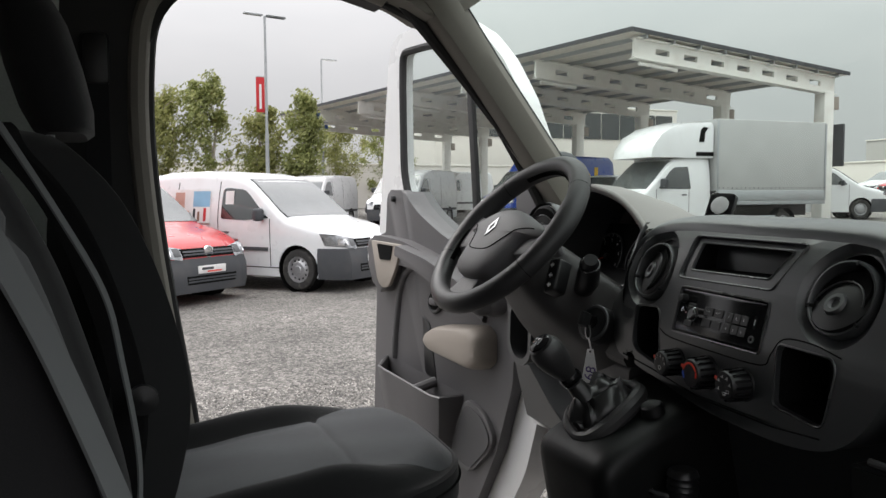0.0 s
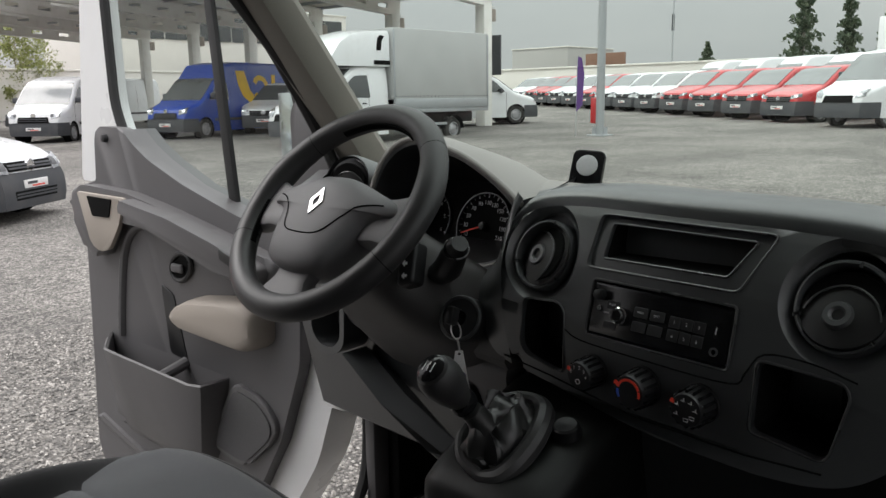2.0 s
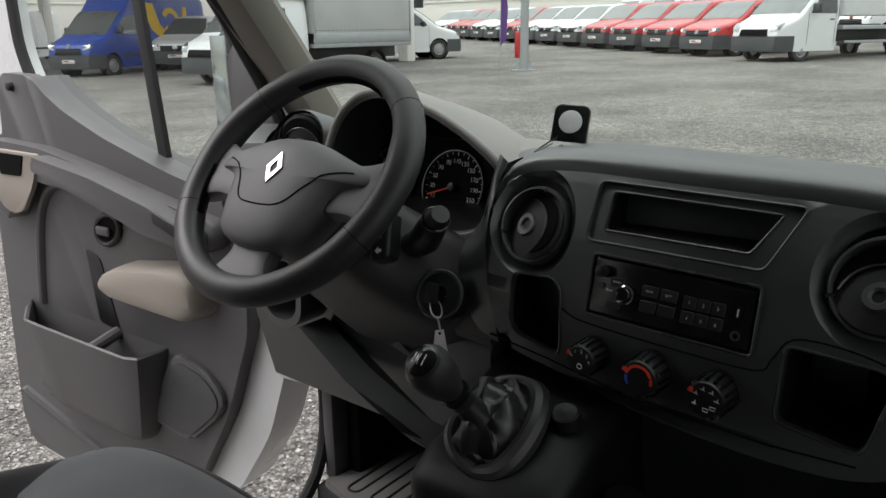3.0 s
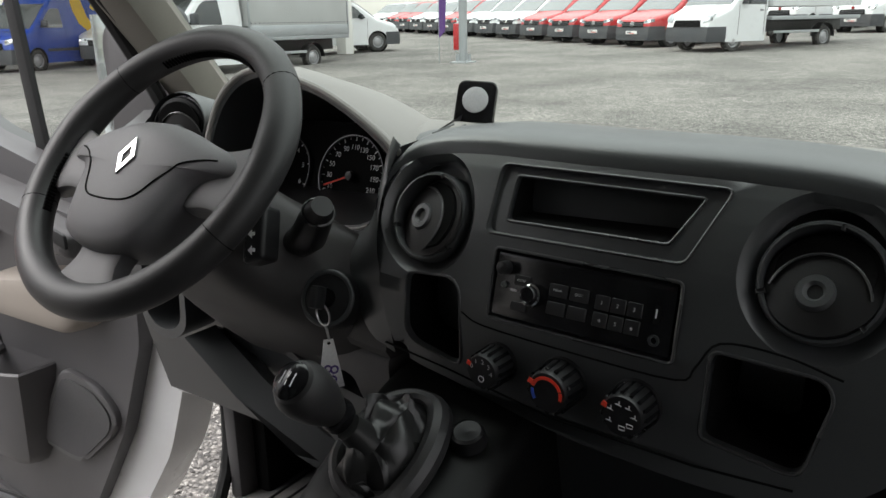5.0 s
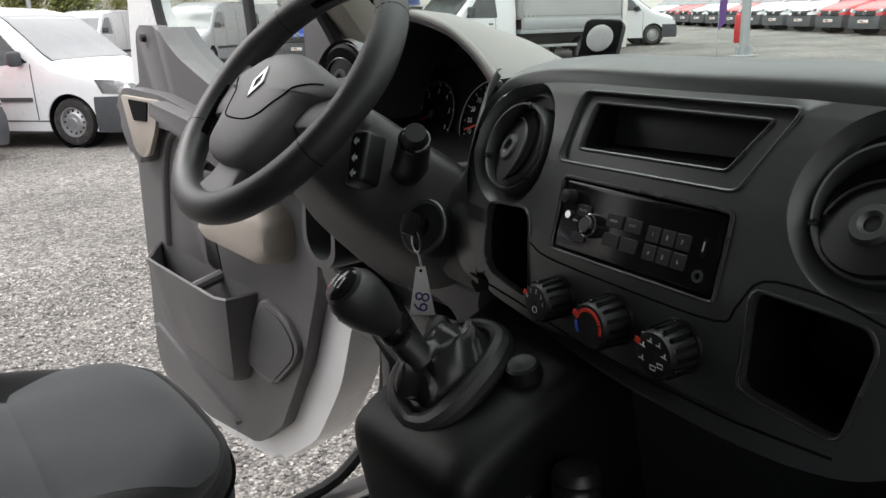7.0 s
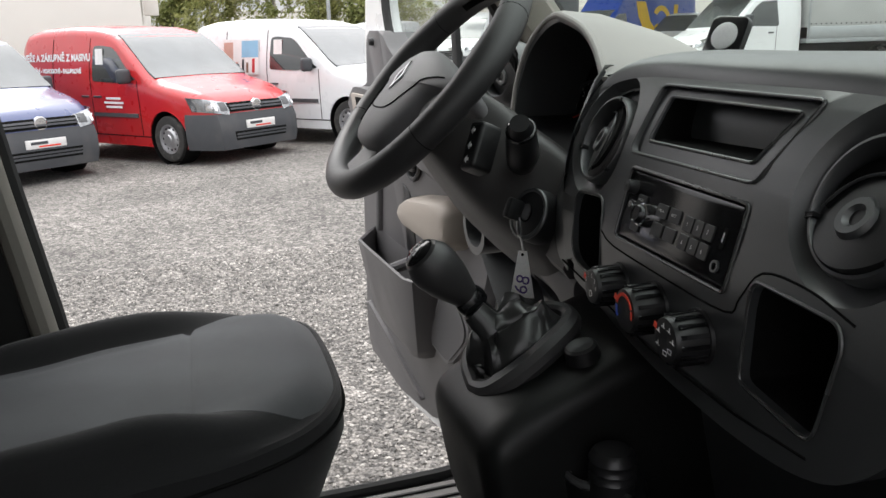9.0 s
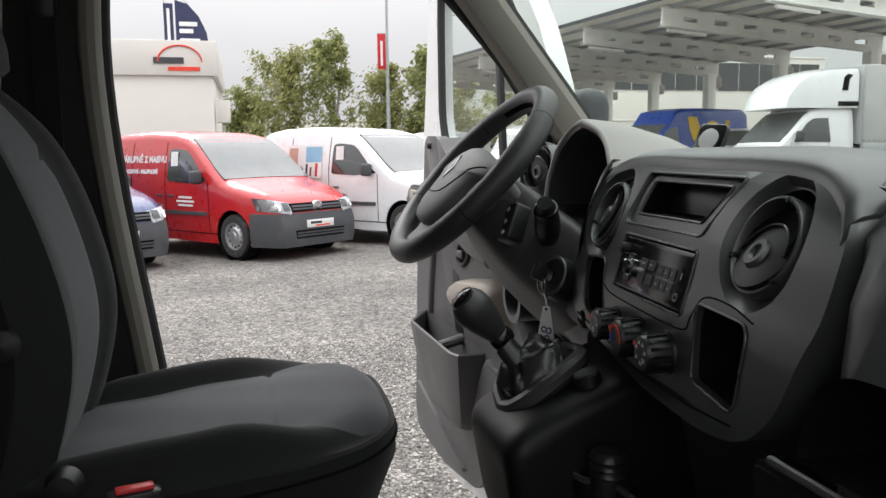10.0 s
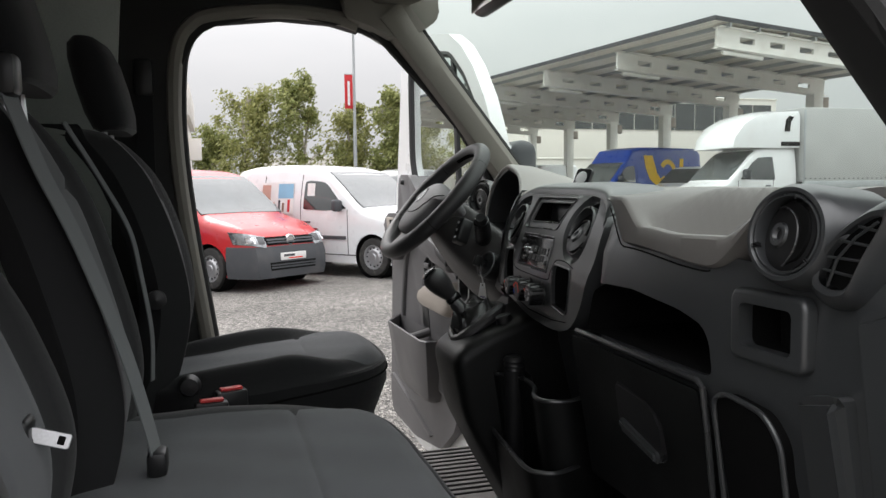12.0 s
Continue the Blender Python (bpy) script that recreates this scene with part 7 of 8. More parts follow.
# column, stalks and audio remote
WC = Vector((0.702, 1.338, 1.496))
WA = radians(42.9)
WHEEL = frame_at(WC, (0, -1, 0), (math.sin(WA), 0, math.cos(WA)))
column = thing("steering_column", "black plastic steering column with stalks", "steering column", (0, 0, 0))
rings = []
for d, wl, wr, ht, hb in ((0.040, 0.045, 0.045, 0.040, 0.045), (0.055, 0.066, 0.070, 0.050, 0.062), (0.10, 0.078, 0.098, 0.056, 0.074), (0.128, 0.082, 0.120, 0.056, 0.080), (0.150, 0.085, 0.148, 0.056, 0.084), (0.168, 0.088, 0.176, 0.054, 0.088), (0.182, 0.088, 0.196, 0.052, 0.090), (0.205, 0.09, 0.212, 0.048, 0.092), (0.26, 0.09, 0.222, 0.044, 0.095), (0.32, 0.09, 0.212, 0.04, 0.095)):
    ring = []
    for k in range(48):
        a = 2 * math.pi * k / 48
        cx_, sy_ = math.copysign(abs(math.cos(a)) ** 0.42, math.cos(a)), math.copysign(abs(math.sin(a)) ** 0.5, math.sin(a))
        ring.append(WHEEL @ Vector(((wr if cx_ > 0 else wl) * cx_, (ht if sy_ > 0 else hb) * sy_ - 0.01, -d)))
    rings.append(ring)
part("cowl", loft(rings), "cowl", column)
part("wiper_stalk", tube([WHEEL @ Vector((0.07, -0.01, -0.11)), (0.797, 1.235, 1.395), (0.789, 1.200, 1.402), (0.783, 1.182, 1.413), (0.773, 1.163, 1.433), (0.768, 1.152, 1.444), (0.764, 1.145, 1.450), (0.760, 1.138, 1.456)], [0.008, 0.011, 0.019, 0.021, 0.0195, 0.0175, 0.0135, 0.012], 18), "black", column)
part("stalk_ring", lathe([(0.0165, -0.003), (0.0185, -0.002), (0.0185, 0.002), (0.0165, 0.003)], frame_at((0.767, 1.151, 1.4455), Vector((-0.45, -0.6, 0.66)).orthogonal(), Vector((-0.45, -0.6, 0.66)).cross(Vector((-0.45, -0.6, 0.66)).orthogonal())), 20), "gloss", column)
part("light_stalk", tube([WHEEL @ Vector((-0.05, -0.01, -0.085)), WHEEL @ Vector((-0.13, -0.02, -0.075)), WHEEL @ Vector((-0.19, -0.025, -0.07))], [0.008, 0.012, 0.015], 12), "black", column)
REM = frame_at((0.733, 1.212, 1.422), (0.25, -0.9, 0.15), (0.38, 0.1, 0.9))
rem = part("audio_remote", prism(rounded([(-0.014, -0.034), (0.014, -0.030), (0.017, 0.030), (-0.012, 0.032)], 0.006), 0.03, REM @ Matrix.Translation((0, 0, -0.02)), 0.006, 3), "black", column, "black audio remote with arrow marks")
for v in (0.018, -0.002, -0.020):
    part("arrow", prism([(-0.005, 0), (0.0, 0.005), (0.0, 0.002), (0.004, 0.002), (0.004, -0.002), (0.0, -0.002), (0.0, -0.005)], 0.0006, REM @ Matrix.Translation((0.0, v, 0.0102))), "mark", rem)
IGN = frame_at((0.779, 1.157, 1.342), (0.25, -1, 0), (0.45, 0, 1))
ign = part("ignition_lock", lathe([(0.0, -0.006), (0.012, -0.006), (0.012, 0.004), (0.030, 0.0), (0.034, -0.012), (0.034, -0.03), (0.0, -0.03)], IGN, 36), "black", column)
part("lock_bezel", tube([IGN @ Vector((0.0305 * math.cos(a), 0.0305 * math.sin(a), -0.001)) for a in [2 * math.pi * k / 36 for k in range(36)]], 0.0030, 8, closed=True), "dash", ign)
part("lock_face", lathe([(0, 0.0), (0.011, 0.0), (0.011, 0.004), (0, 0.004)], IGN, 20), "gloss", ign)

# ---- key with its tag
keyob = thing("key_tag", "ignition key with steel ring and white number tag", "key", (0, 0, 0))
part("key_head", box((-0.006, -0.014, 0.012), (0.006, 0.012, 0.035), 0.004, 2, IGN), "black", keyob)
KR = Vector((0.764, 1.151, 1.328))
part("ring", tube([KR + Vector((0.003 * math.cos(a), 0.0125 * math.cos(a), 0.0125 * math.sin(a))) for a in [2 * math.pi * k / 28 for k in range(28)]], 0.0011, 6, closed=True), "steel", keyob)
part("link", tube([(0.766, 1.151, 1.316), (0.768, 1.150, 1.307), (0.769, 1.149, 1.297)], 0.0016, 6), "steel", keyob)
TAG = frame_at((0.768, 1.149, 1.263), (0.78, -0.62, 0), (0.03, 0.03, 1))
tag = part("tag", prism([(-0.0055, 0.034), (0.0055, 0.034), (0.0155, -0.026), (-0.0155, -0.026)], 0.0015, TAG, 0.0004, 1), "paper", keyob, "white card tag")
add_text("number", "68", 0.025, TAG @ Matrix.Translation((0.0005, -0.009, 0.0018)) @ Matrix.Rotation(radians(78), 4, 'Z'), "ink", tag)
part("eyelet", lathe([(0.0, 0.0), (0.002, 0.0), (0.002, 0.0004), (0, 0.0004)], TAG @ Matrix.Translation((0, 0.0295, 0.0016)), 12), "void", tag)

# ---------------------------------------------------------------- steering wheel
wheel = thing("steering_wheel", "black leather steering wheel with four spokes", "steering wheel", (0, 0, 0))
R0 = 0.1750


def rim_r(a):
    a = math.degrees(a) % 360
    return 0.0200 + 0.0018 * math.exp(-((a - 15) / 14) ** 2) + 0.0022 * math.exp(-((a - 165) / 14) ** 2)


angles = [2 * math.pi * k / 96 for k in range(96)]
part("rim", tube([WHEEL @ Vector((R0 * math.cos(a), R0 * math.sin(a), 0)) for a in angles], [rim_r(a) for a in angles], 16, closed=True), "leather", wheel)
for a0 in (40, 140, 205, 335):
    a = radians(a0)
    c = Vector((R0 * math.cos(a), R0 * math.sin(a), 0))
    out = Vector((math.cos(a), math.sin(a), 0))
    part("seam", tube([WHEEL @ (c + 0.0196 * (out * math.cos(b) + Vector((0, 0, 1)) * math.sin(b))) for b in [2 * math.pi * k / 18 for k in range(18)]], 0.0008, 5, closed=True), "void", wheel)
for lo_a, hi_a in ((60, 120), (183, 212), (-32, -3)):
    bm = mesh_bm()
    k = 0
    a = lo_a
    while a <= hi_a:
        t = radians(a)
        c = Vector(((R0 - 0.0186) * math.cos(t), (R0 - 0.0186) * math.sin(t), 0.003))
        add_box(bm, (-0.0035, -0.0012, -0.005), (0.0035, 0.0012, 0.005), 0, 1, WHEEL @ Matrix.Translation(c) @ Matrix.Rotation(t + 0.5, 4, 'Z'))
        a += 1.7
    tagged(part("stitches", bm, "void", wheel, "raised dark stitches"), kind="stuff")


def spoke(name, a_in, a_out, w_in, w_out, z_in, r_in=0.055, mat_name="leather"):
    rings = []
    for k in range(9):
        t = k / 8
        r = r_in + (R0 + 0.004 - r_in) * t
        a = radians(a_in + (a_out - a_in) * t)
        c = Vector((r * math.cos(a), r * math.sin(a), z_in * (1 - t) ** 1.2 - 0.004))
        side = Vector((-math.sin(a), math.cos(a), 0))
        w = w_in + (w_out - w_in) * t ** 1.5 + 0.008 * max(0, t - 0.75) * 4
        h = 0.012 - 0.002 * t
        rings.append([WHEEL @ (c + side * (w * math.cos(b)) + Vector((0, 0, h * math.sin(b)))) for b in [2 * math.pi * j / 14 for j in range(14)]])
    part(name, loft(rings), mat_name, wheel)


def arm(outline, h_in, h_out, thick, material):
    """A flat wide spoke: outline in the wheel's plane, sinking from the hub towards the rim."""
    pts = rounded(outline, 0.012, 3)
    c = sum((Vector(p) for p in pts), Vector((0, 0))) / len(pts)
    rings = []
    for s_, lift in ((0.97, -thick), (1.0, -thick * 0.5), (1.0, -0.003), (0.96, 0.002), (0.85, 0.004), (0.5, 0.005), (0.2, 0.005)):
        ring = []
        for p in pts:
            q = c + (Vector(p) - c) * s_
            t = min(1.0, max(0.0, (q.length - 0.07) / (R0 - 0.07)))
            ring.append(WHEEL @ Vector((q.x, q.y, h_in + (h_out - h_in) * t + lift)))
        rings.append(ring)
    return part("spoke", loft(rings), material, wheel)


for sg in (1, -1):
    arm([(sg * x, y) for x, y in ((0.085, 0.022), (0.125, 0.026), (0.170, 0.044), (0.176, 0.0), (0.168, -0.058), (0.120, -0.046), (0.085, -0.052), (0.075, -0.01))], 0.000, -0.002, 0.020, "hub_grey")
arm([(-0.046, -0.085), (0.046, -0.085), (0.034, -0.125), (0.058, -0.168), (0.0, -0.178), (-0.058, -0.168), (-0.034, -0.125)], -0.004, -0.002, 0.018, "hub_grey")
half_o = [(0.0, 0.044), (0.03, 0.043), (0.06, 0.037), (0.095, 0.027), (0.128, 0.018), (0.148, 0.008), (0.146, -0.006), (0.118, -0.012), (0.096, -0.026), (0.084, -0.058), (0.070, -0.090), (0.056, -0.106), (0.030, -0.1155), (0.0, -0.118)]
HUB = -0.024
hub_o = half_o + [(-x, y) for x, y in half_o[-2:0:-1]]
ho = [tuple(p[:2]) for p in spline([Vector((x, y, 0)) for x, y in hub_o + hub_o[:1]], 4)[:-1]]


def hub_z(x, z):
    return z - 0.020 * min(1.0, abs(x) / 0.148) ** 2.2


rings = []
for sc_, z in ((0.94, -0.034), (0.985, -0.012), (1.0, 0.004), (0.992, 0.012), (0.965, 0.018), (0.90, 0.0225), (0.75, 0.027), (0.5, 0.030), (0.2, 0.031)):
    rings.append([WHEEL @ Vector((x * sc_, HUB + (y - HUB) * sc_, hub_z(x * sc_, z))) for x, y in ho])
part("airbag_cover", loft(rings), "hub_grey", wheel, "grey grained airbag cover")
gr = [(0.118, 0.004), (0.098, -0.002), (0.078, -0.012), (0.060, -0.032), (0.046, -0.053), (0.032, -0.063), (0.012, -0.066)]
gr = spline([Vector((-x, y, 0)) for x, y in gr] + [Vector((x, y, 0)) for x, y in gr[::-1]], 4)


def dome(x, y):
    """The cover's height at (x, y)."""
    best = min(1.0, max(math.hypot(x, y - HUB) / max(1e-6, math.hypot(*(Vector(o) - Vector((0, HUB))))) for o in [min(ho, key=lambda o: abs(math.remainder(math.atan2(o[1] - HUB, o[0]) - math.atan2(y - HUB, x), 2 * math.pi)))]))
    prof = ((0.0, 0.031), (0.2, 0.031), (0.5, 0.030), (0.75, 0.027), (0.90, 0.0225), (0.965, 0.018), (1.0, 0.004))
    for (a_, za), (b_, zb) in zip(prof, prof[1:]):
        if best <= b_:
            return hub_z(x, za + (zb - za) * (best - a_) / (b_ - a_))
    return hub_z(x, 0.004)


part("cover_groove", tube([WHEEL @ Vector((p.x, p.y, dome(p.x, p.y) + 0.0002)) for p in gr], 0.0011, 6), "void", wheel)
dia_o = [(0, 0.0245), (0.0145, 0.0), (0, -0.0245), (-0.0145, 0.0)]
dm = WHEEL @ Matrix.Translation((0.0, -0.012, 0.0305))
em = part("emblem", prism(dia_o, 0.0025, dm, 0.0006, 1), "chrome", wheel, "chrome diamond emblem")
bpy.context.view_layer.update()
carve(em, [prism([(x * 0.48, y * 0.52) for x, y in dia_o], 0.02, dm @ Matrix.Translation((0, 0, -0.008)))])
for dx, dy, w_, h_ in ((0, -0.090, 0.014, 0.006), (0, -0.099, 0.018, 0.004)):
    part("moulded_mark", box((dx - w_ / 2, dy, 0.012), (dx + w_ / 2, dy + h_, 0.0250 - 0.10 * (-0.088 - dy)), 0, 1, WHEEL), "hub_mark", wheel)

# ---------------------------------------------------------------- gear lever and its console
console = thing("gear_console", "black plastic gear console with storage bins below", "console", (0, 0, 0))
rings = []
for y, s in ((0.902, 0.0), (0.904, 0.45), (0.910, 0.75), (0.920, 0.93), (0.935, 1.0), (1.0, 1.0), (1.060, 1.0), (1.076, 0.92), (1.088, 0.72), (1.096, 0.40), (1.099, 0.0)):
    e = (1 - s) * 0.026
    prof = rounded([(0.84, 1.268 - e), (0.785, 1.252 - e), (0.70, 1.218 - e), (0.640 + e, 1.192 - e), (0.622 + e, 1.165), (0.645 + e, 1.04), (0.70 + e, 0.93), (0.77 + e, 0.80), (0.84, 0.665), (1.25, 0.665), (1.25, 1.2)], 0.03, 4)
    rings.append([Vector((x, y, z)) for x, z in prof])
part("housing", loft(rings), "dash_low_shaded", console)
RIM = [(0.645, 1.010, 1.192), (0.650, 1.045, 1.206), (0.672, 1.066, 1.226), (0.712, 1.066, 1.246), (0.752, 1.050, 1.264), (0.772, 1.020, 1.268), (0.760, 0.985, 1.264), (0.726, 0.966, 1.248), (0.688, 0.966, 1.222), (0.658, 0.982, 1.198)]
rim_path = [p for p in spline([Vector((0.702, 1.013, 1.222)) + (Vector(p) - Vector((0.702, 1.013, 1.228))) * 0.88 for p in RIM + RIM[:1]], 4)][:-1]
part("boot_frame", tube([p + Vector((0, 0, 0.004)) for p in rim_path], [0.0085 + 0.0055 * max(0.0, min(1.0, (1.01 - p.y) / 0.03)) for p in rim_path], 10, closed=True), "leather", console, "padded black leather boot rim")
top_c = Vector((0.668, 1.026, 1.262))
mid_c = sum(rim_path, Vector()) / len(rim_path)
rings = []
NB = len(rim_path)
for k in range(23):
    t = k / 22
    ring = []
    for j, p in enumerate(rim_path):
        a = 2 * math.pi * j / NB
        p0 = mid_c + (p - mid_c) * 0.93
        q = top_c + Vector((-0.012 * math.cos(a), 0.012 * math.sin(a), -0.008 * math.cos(a)))
        c = p0.lerp(q, t ** 0.8)
        back_side = smooth_step(0.68, 0.76, p.x)
        bulge = math.sin(math.pi * min(1.0, t * 1.15)) ** 1.3
        c += Vector((0.006, 0.0, 0.018)) * bulge * back_side
        c -= Vector((0.0, 0.0, 0.020)) * bulge * (1 - back_side)
        fold = math.sin(math.pi * t) ** 0.8
        c += fold * (0.0060 * Vector((math.sin(3 * a + 6 * t), math.cos(4 * a - 9 * t), math.sin(3 * a - 11 * t))) + 0.0030 * Vector((math.cos(7 * a + 5 * t), math.sin(8 * a), math.sin(6 * a + 17 * t))))
        ring.append(c)
    rings.append(ring)
part("boot", loft(rings), "boot_leather", console, "creased black leather gear boot")
part("boot_neck", tube([(0.676, 1.022, 1.250), (0.668, 1.026, 1.262), (0.660, 1.030, 1.272)], [0.019, 0.016, 0.014], 16), "boot_leather", console)
part("side_button", lathe([(0, 0), (0.018, 0), (0.019, 0.010), (0.017, 0.026), (0.014, 0.028), (0, 0.026)], frame_at((0.752, 0.948, 1.225), (-0.95, 0, -0.3), (0, -1, 0)), 28), "black", console)
lever = thing("gear_lever", "black gear lever with a worn round knob", "gear lever", (0, 0, 0))
KNOB = 1.06
KA = Vector((0.630, 1.046, 1.313))
axis = Vector((-0.64, 0.34, 0.68)).normalized()
LM = frame_at(KA, Vector((0, -1, 0)), axis.cross(Vector((0, -1, 0))))
if (LM.to_3x3() @ Vector((0, 0, 1))).dot(axis) < 0:
    LM = LM @ Matrix.Rotation(math.pi, 4, 'X')
LM = LM @ Matrix.Scale(KNOB, 4)
part("shaft", lathe([(0, -0.075), (0.011, -0.075), (0.010, -0.05), (0.012, -0.045), (0.0, -0.02)], LM, 20), "black", lever)
part("collar", lathe([(0, -0.052), (0.016, -0.052), (0.0175, -0.046), (0.0165, -0.040), (0.015, -0.036), (0, -0.034)], LM, 24), "gloss", lever, "glossy black collar")
part("knob", lathe([(0, -0.042), (0.013, -0.040), (0.018, -0.026), (0.0235, -0.008), (0.0258, 0.008), (0.025, 0.020), (0.020, 0.030), (0.011, 0.0345), (0, 0.0355)], LM, 36), "leather", lever, "worn black knob")
cap = part("knob_cap", lathe([(0, 0.0335), (0.0165, 0.0325), (0.0175, 0.0335), (0.0135, 0.0365), (0, 0.0385)], LM, 28), "gloss", lever)
for x in (-0.006, 0.0, 0.006):
    part("shift_mark", box((x - 0.0003, -0.006, 0.0370), (x + 0.0003, 0.006, 0.0384), 0, 1, LM), "pale_disc", cap)
# bins under the centre panel
bins = thing("storage_bin", "black plastic cup holder and bin below the dashboard", "storage bin", (0, 0, 0))
part("ribbed_cap", lathe([(0, 0.95), (0.019, 0.95), (0.021, 1.14), (0.021, 1.152), (0.023, 1.154), (0.021, 1.157), (0.021, 1.161), (0.023, 1.163), (0.021, 1.166), (0.021, 1.170), (0.023, 1.173), (0.021, 1.178), (0.017, 1.182), (0, 1.182)], Matrix.Translation((0.738, 0.868, -0.004)), 28), "black", bins, "ribbed black cap")
part("bottle", lathe([(0, 0.98), (0.033, 0.98), (0.034, 1.11), (0.030, 1.128), (0.019, 1.136), (0, 1.138)], Matrix.Translation((0.757, 0.895, 0)), 28), "black", bins)


def bin_wall(name, line, top_z, low_z, slant):
    """A thin upright moulded wall along a line in plan, with a rounded lip."""
    path = spline([Vector((x, y, 0)) for x, y in line], 6)
    outer, inner = [], []
    for i, p in enumerate(path):
        t = (path[min(i + 1, len(path) - 1)] - path[max(i - 1, 0)]).normalized()
        nrm = Vector((t.y, -t.x, 0))
        outer.append(p + nrm * 0.0035)
        inner.append(p - nrm * 0.0035)
    rings = []
    for q in range(7):
        f = q / 6
        z = low_z + (top_z - low_z) * f
        sh = Vector((slant * (1 - f), 0, 0))
        rings.append([p + sh + Vector((0, 0, z)) for p in outer] + [p + sh + Vector((0, 0, z)) for p in inner[::-1]])
    wall = part(name, loft(rings), "dash_low_shaded", bins)
    # the lip is paler than its wall, a highlight painted along the top
    part("lip", tube([p + Vector((0, 0, top_z)) for p in path], 0.0045, 8), "edge_highlight", wall)


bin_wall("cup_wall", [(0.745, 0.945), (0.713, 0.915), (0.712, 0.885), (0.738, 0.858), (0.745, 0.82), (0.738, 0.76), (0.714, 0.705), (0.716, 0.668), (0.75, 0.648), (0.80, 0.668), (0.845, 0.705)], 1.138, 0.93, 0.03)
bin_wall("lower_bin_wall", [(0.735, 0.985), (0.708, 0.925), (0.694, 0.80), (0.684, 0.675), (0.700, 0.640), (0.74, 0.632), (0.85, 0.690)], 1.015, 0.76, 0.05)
part("bin_floor", prism(rounded([(0.74, 0.96), (0.72, 0.66), (0.76, 0.65), (0.95, 0.72), (0.95, 0.96)], 0.02), 0.01, Matrix.Translation((0, 0, 0.80)), 0.002), "dash_low_shaded", bins)

# ---------------------------------------------------------------- seats
def seat_cushion(root, y0, y1, x0, x1, zc, bolster, crease, inserts=((0.2, 0.8),), power=3.6, depth=0.15, rise=0.0):
    """A padded cushion: a rounded plan, raised side rolls, a crease across, and inserts of a lighter cloth."""
    c, hw, cx, a = (y0 + y1) / 2, (y1 - y0) / 2, (x0 + x1) / 2, (x1 - x0) / 2

    def rho(x, y):
        return (abs((x - cx) / a) ** power + abs((y - c) / hw) ** power) ** (1 / power)

    def tilt(x):
        return rise * (x - cx) / a

    def top(x, y):
        r, f = rho(x, y), abs((y - c) / hw)
        z = zc + tilt(x) + 0.012 * (1 - r * r) + 0.006 * smooth(crease, x1 - 0.05, x)
        z += bolster * smooth(0.56, 0.80, f) * (1 - 0.8 * smooth(0.86, 1.0, f)) * (1 - smooth(crease - 0.08, x1 - 0.07, x))
        z -= 0.036 * smooth(0.76, 1.03, r) ** 2
        return z + 0.0018 * math.sin(31 * x + 17 * y) * math.sin(23 * y - 9 * x)
    n = 144
    plan = []
    for k in range(n):
        t = 2 * math.pi * k / n
        ct, st = math.cos(t), math.sin(t)
        r = (abs(ct / a) ** power + abs(st / hw) ** power) ** (-1 / power)
        plan.append((r * ct, r * st))
    rings = []
    for s_, dz in ((0.80, -depth), (0.885, -depth * 0.75), (0.955, -depth * 0.5), (1.004, -0.066), (1.004, -0.046)):
        rings.append([Vector((cx + x * s_, c + y * s_, zc + tilt(cx + x) * (1 + dz / depth) + dz)) for x, y in plan])
    for s_ in [1.0, 0.99, 0.98] + [0.965 - 0.03 * k for k in range(32)]:
        rings.append([Vector((cx + x * s_, c + y * s_, top(cx + x * s_, c + y * s_) - 0.004 * (s_ < 0.975) - 0.004 * (s_ < 0.95))) for x, y in plan])
    part("cushion", loft(rings), "seat_dark", root, "black woven cushion")
    part("piping", tube([Vector((cx + x * 1.008, c + y * 1.008, zc + tilt(cx + x) - 0.050 + 0.004 * math.sin(5 * x))) for x, y in plan], 0.0026, 5, closed=True), "void", root)
    for fa, fb in inserts:
        for xa, xb in ((x0 + 0.03, cx + a * 0.985),):
            rings = []
            for k in range(91):
                x = xa + (xb - xa) * k / 90
                wide = 0.4 * smooth(crease - 0.02, crease + 0.12, x)
                ya, yb = y0 + (y1 - y0) * fa * (1 - wide), y1 - (y1 - y0) * (1 - fb) * (1 - wide)
                lim = hw * max(1e-4, 0.99 ** power - abs((x - cx) / a) ** power) ** (1 / power)
                ya, yb = max(ya, c - lim), min(yb, c + lim)
                line = []
                for j in range(25):
                    y = ya + (yb - ya) * j / 24
                    edge = min(1.0, min(j, 24 - j) / 2) * min(1.0, min(k, 90 - k) / 2)
                    line.append(Vector((x, y, top(x, y) - 0.0075 + 0.0055 * edge ** 0.5 - 0.0045 * math.exp(-((x - crease) / 0.006) ** 2))))
                rings.append(line + [p - Vector((0, 0, 0.010)) for p in line[::-1]])
            part("seat_insert", loft(rings), "seat_grey", root, "charcoal woven insert")


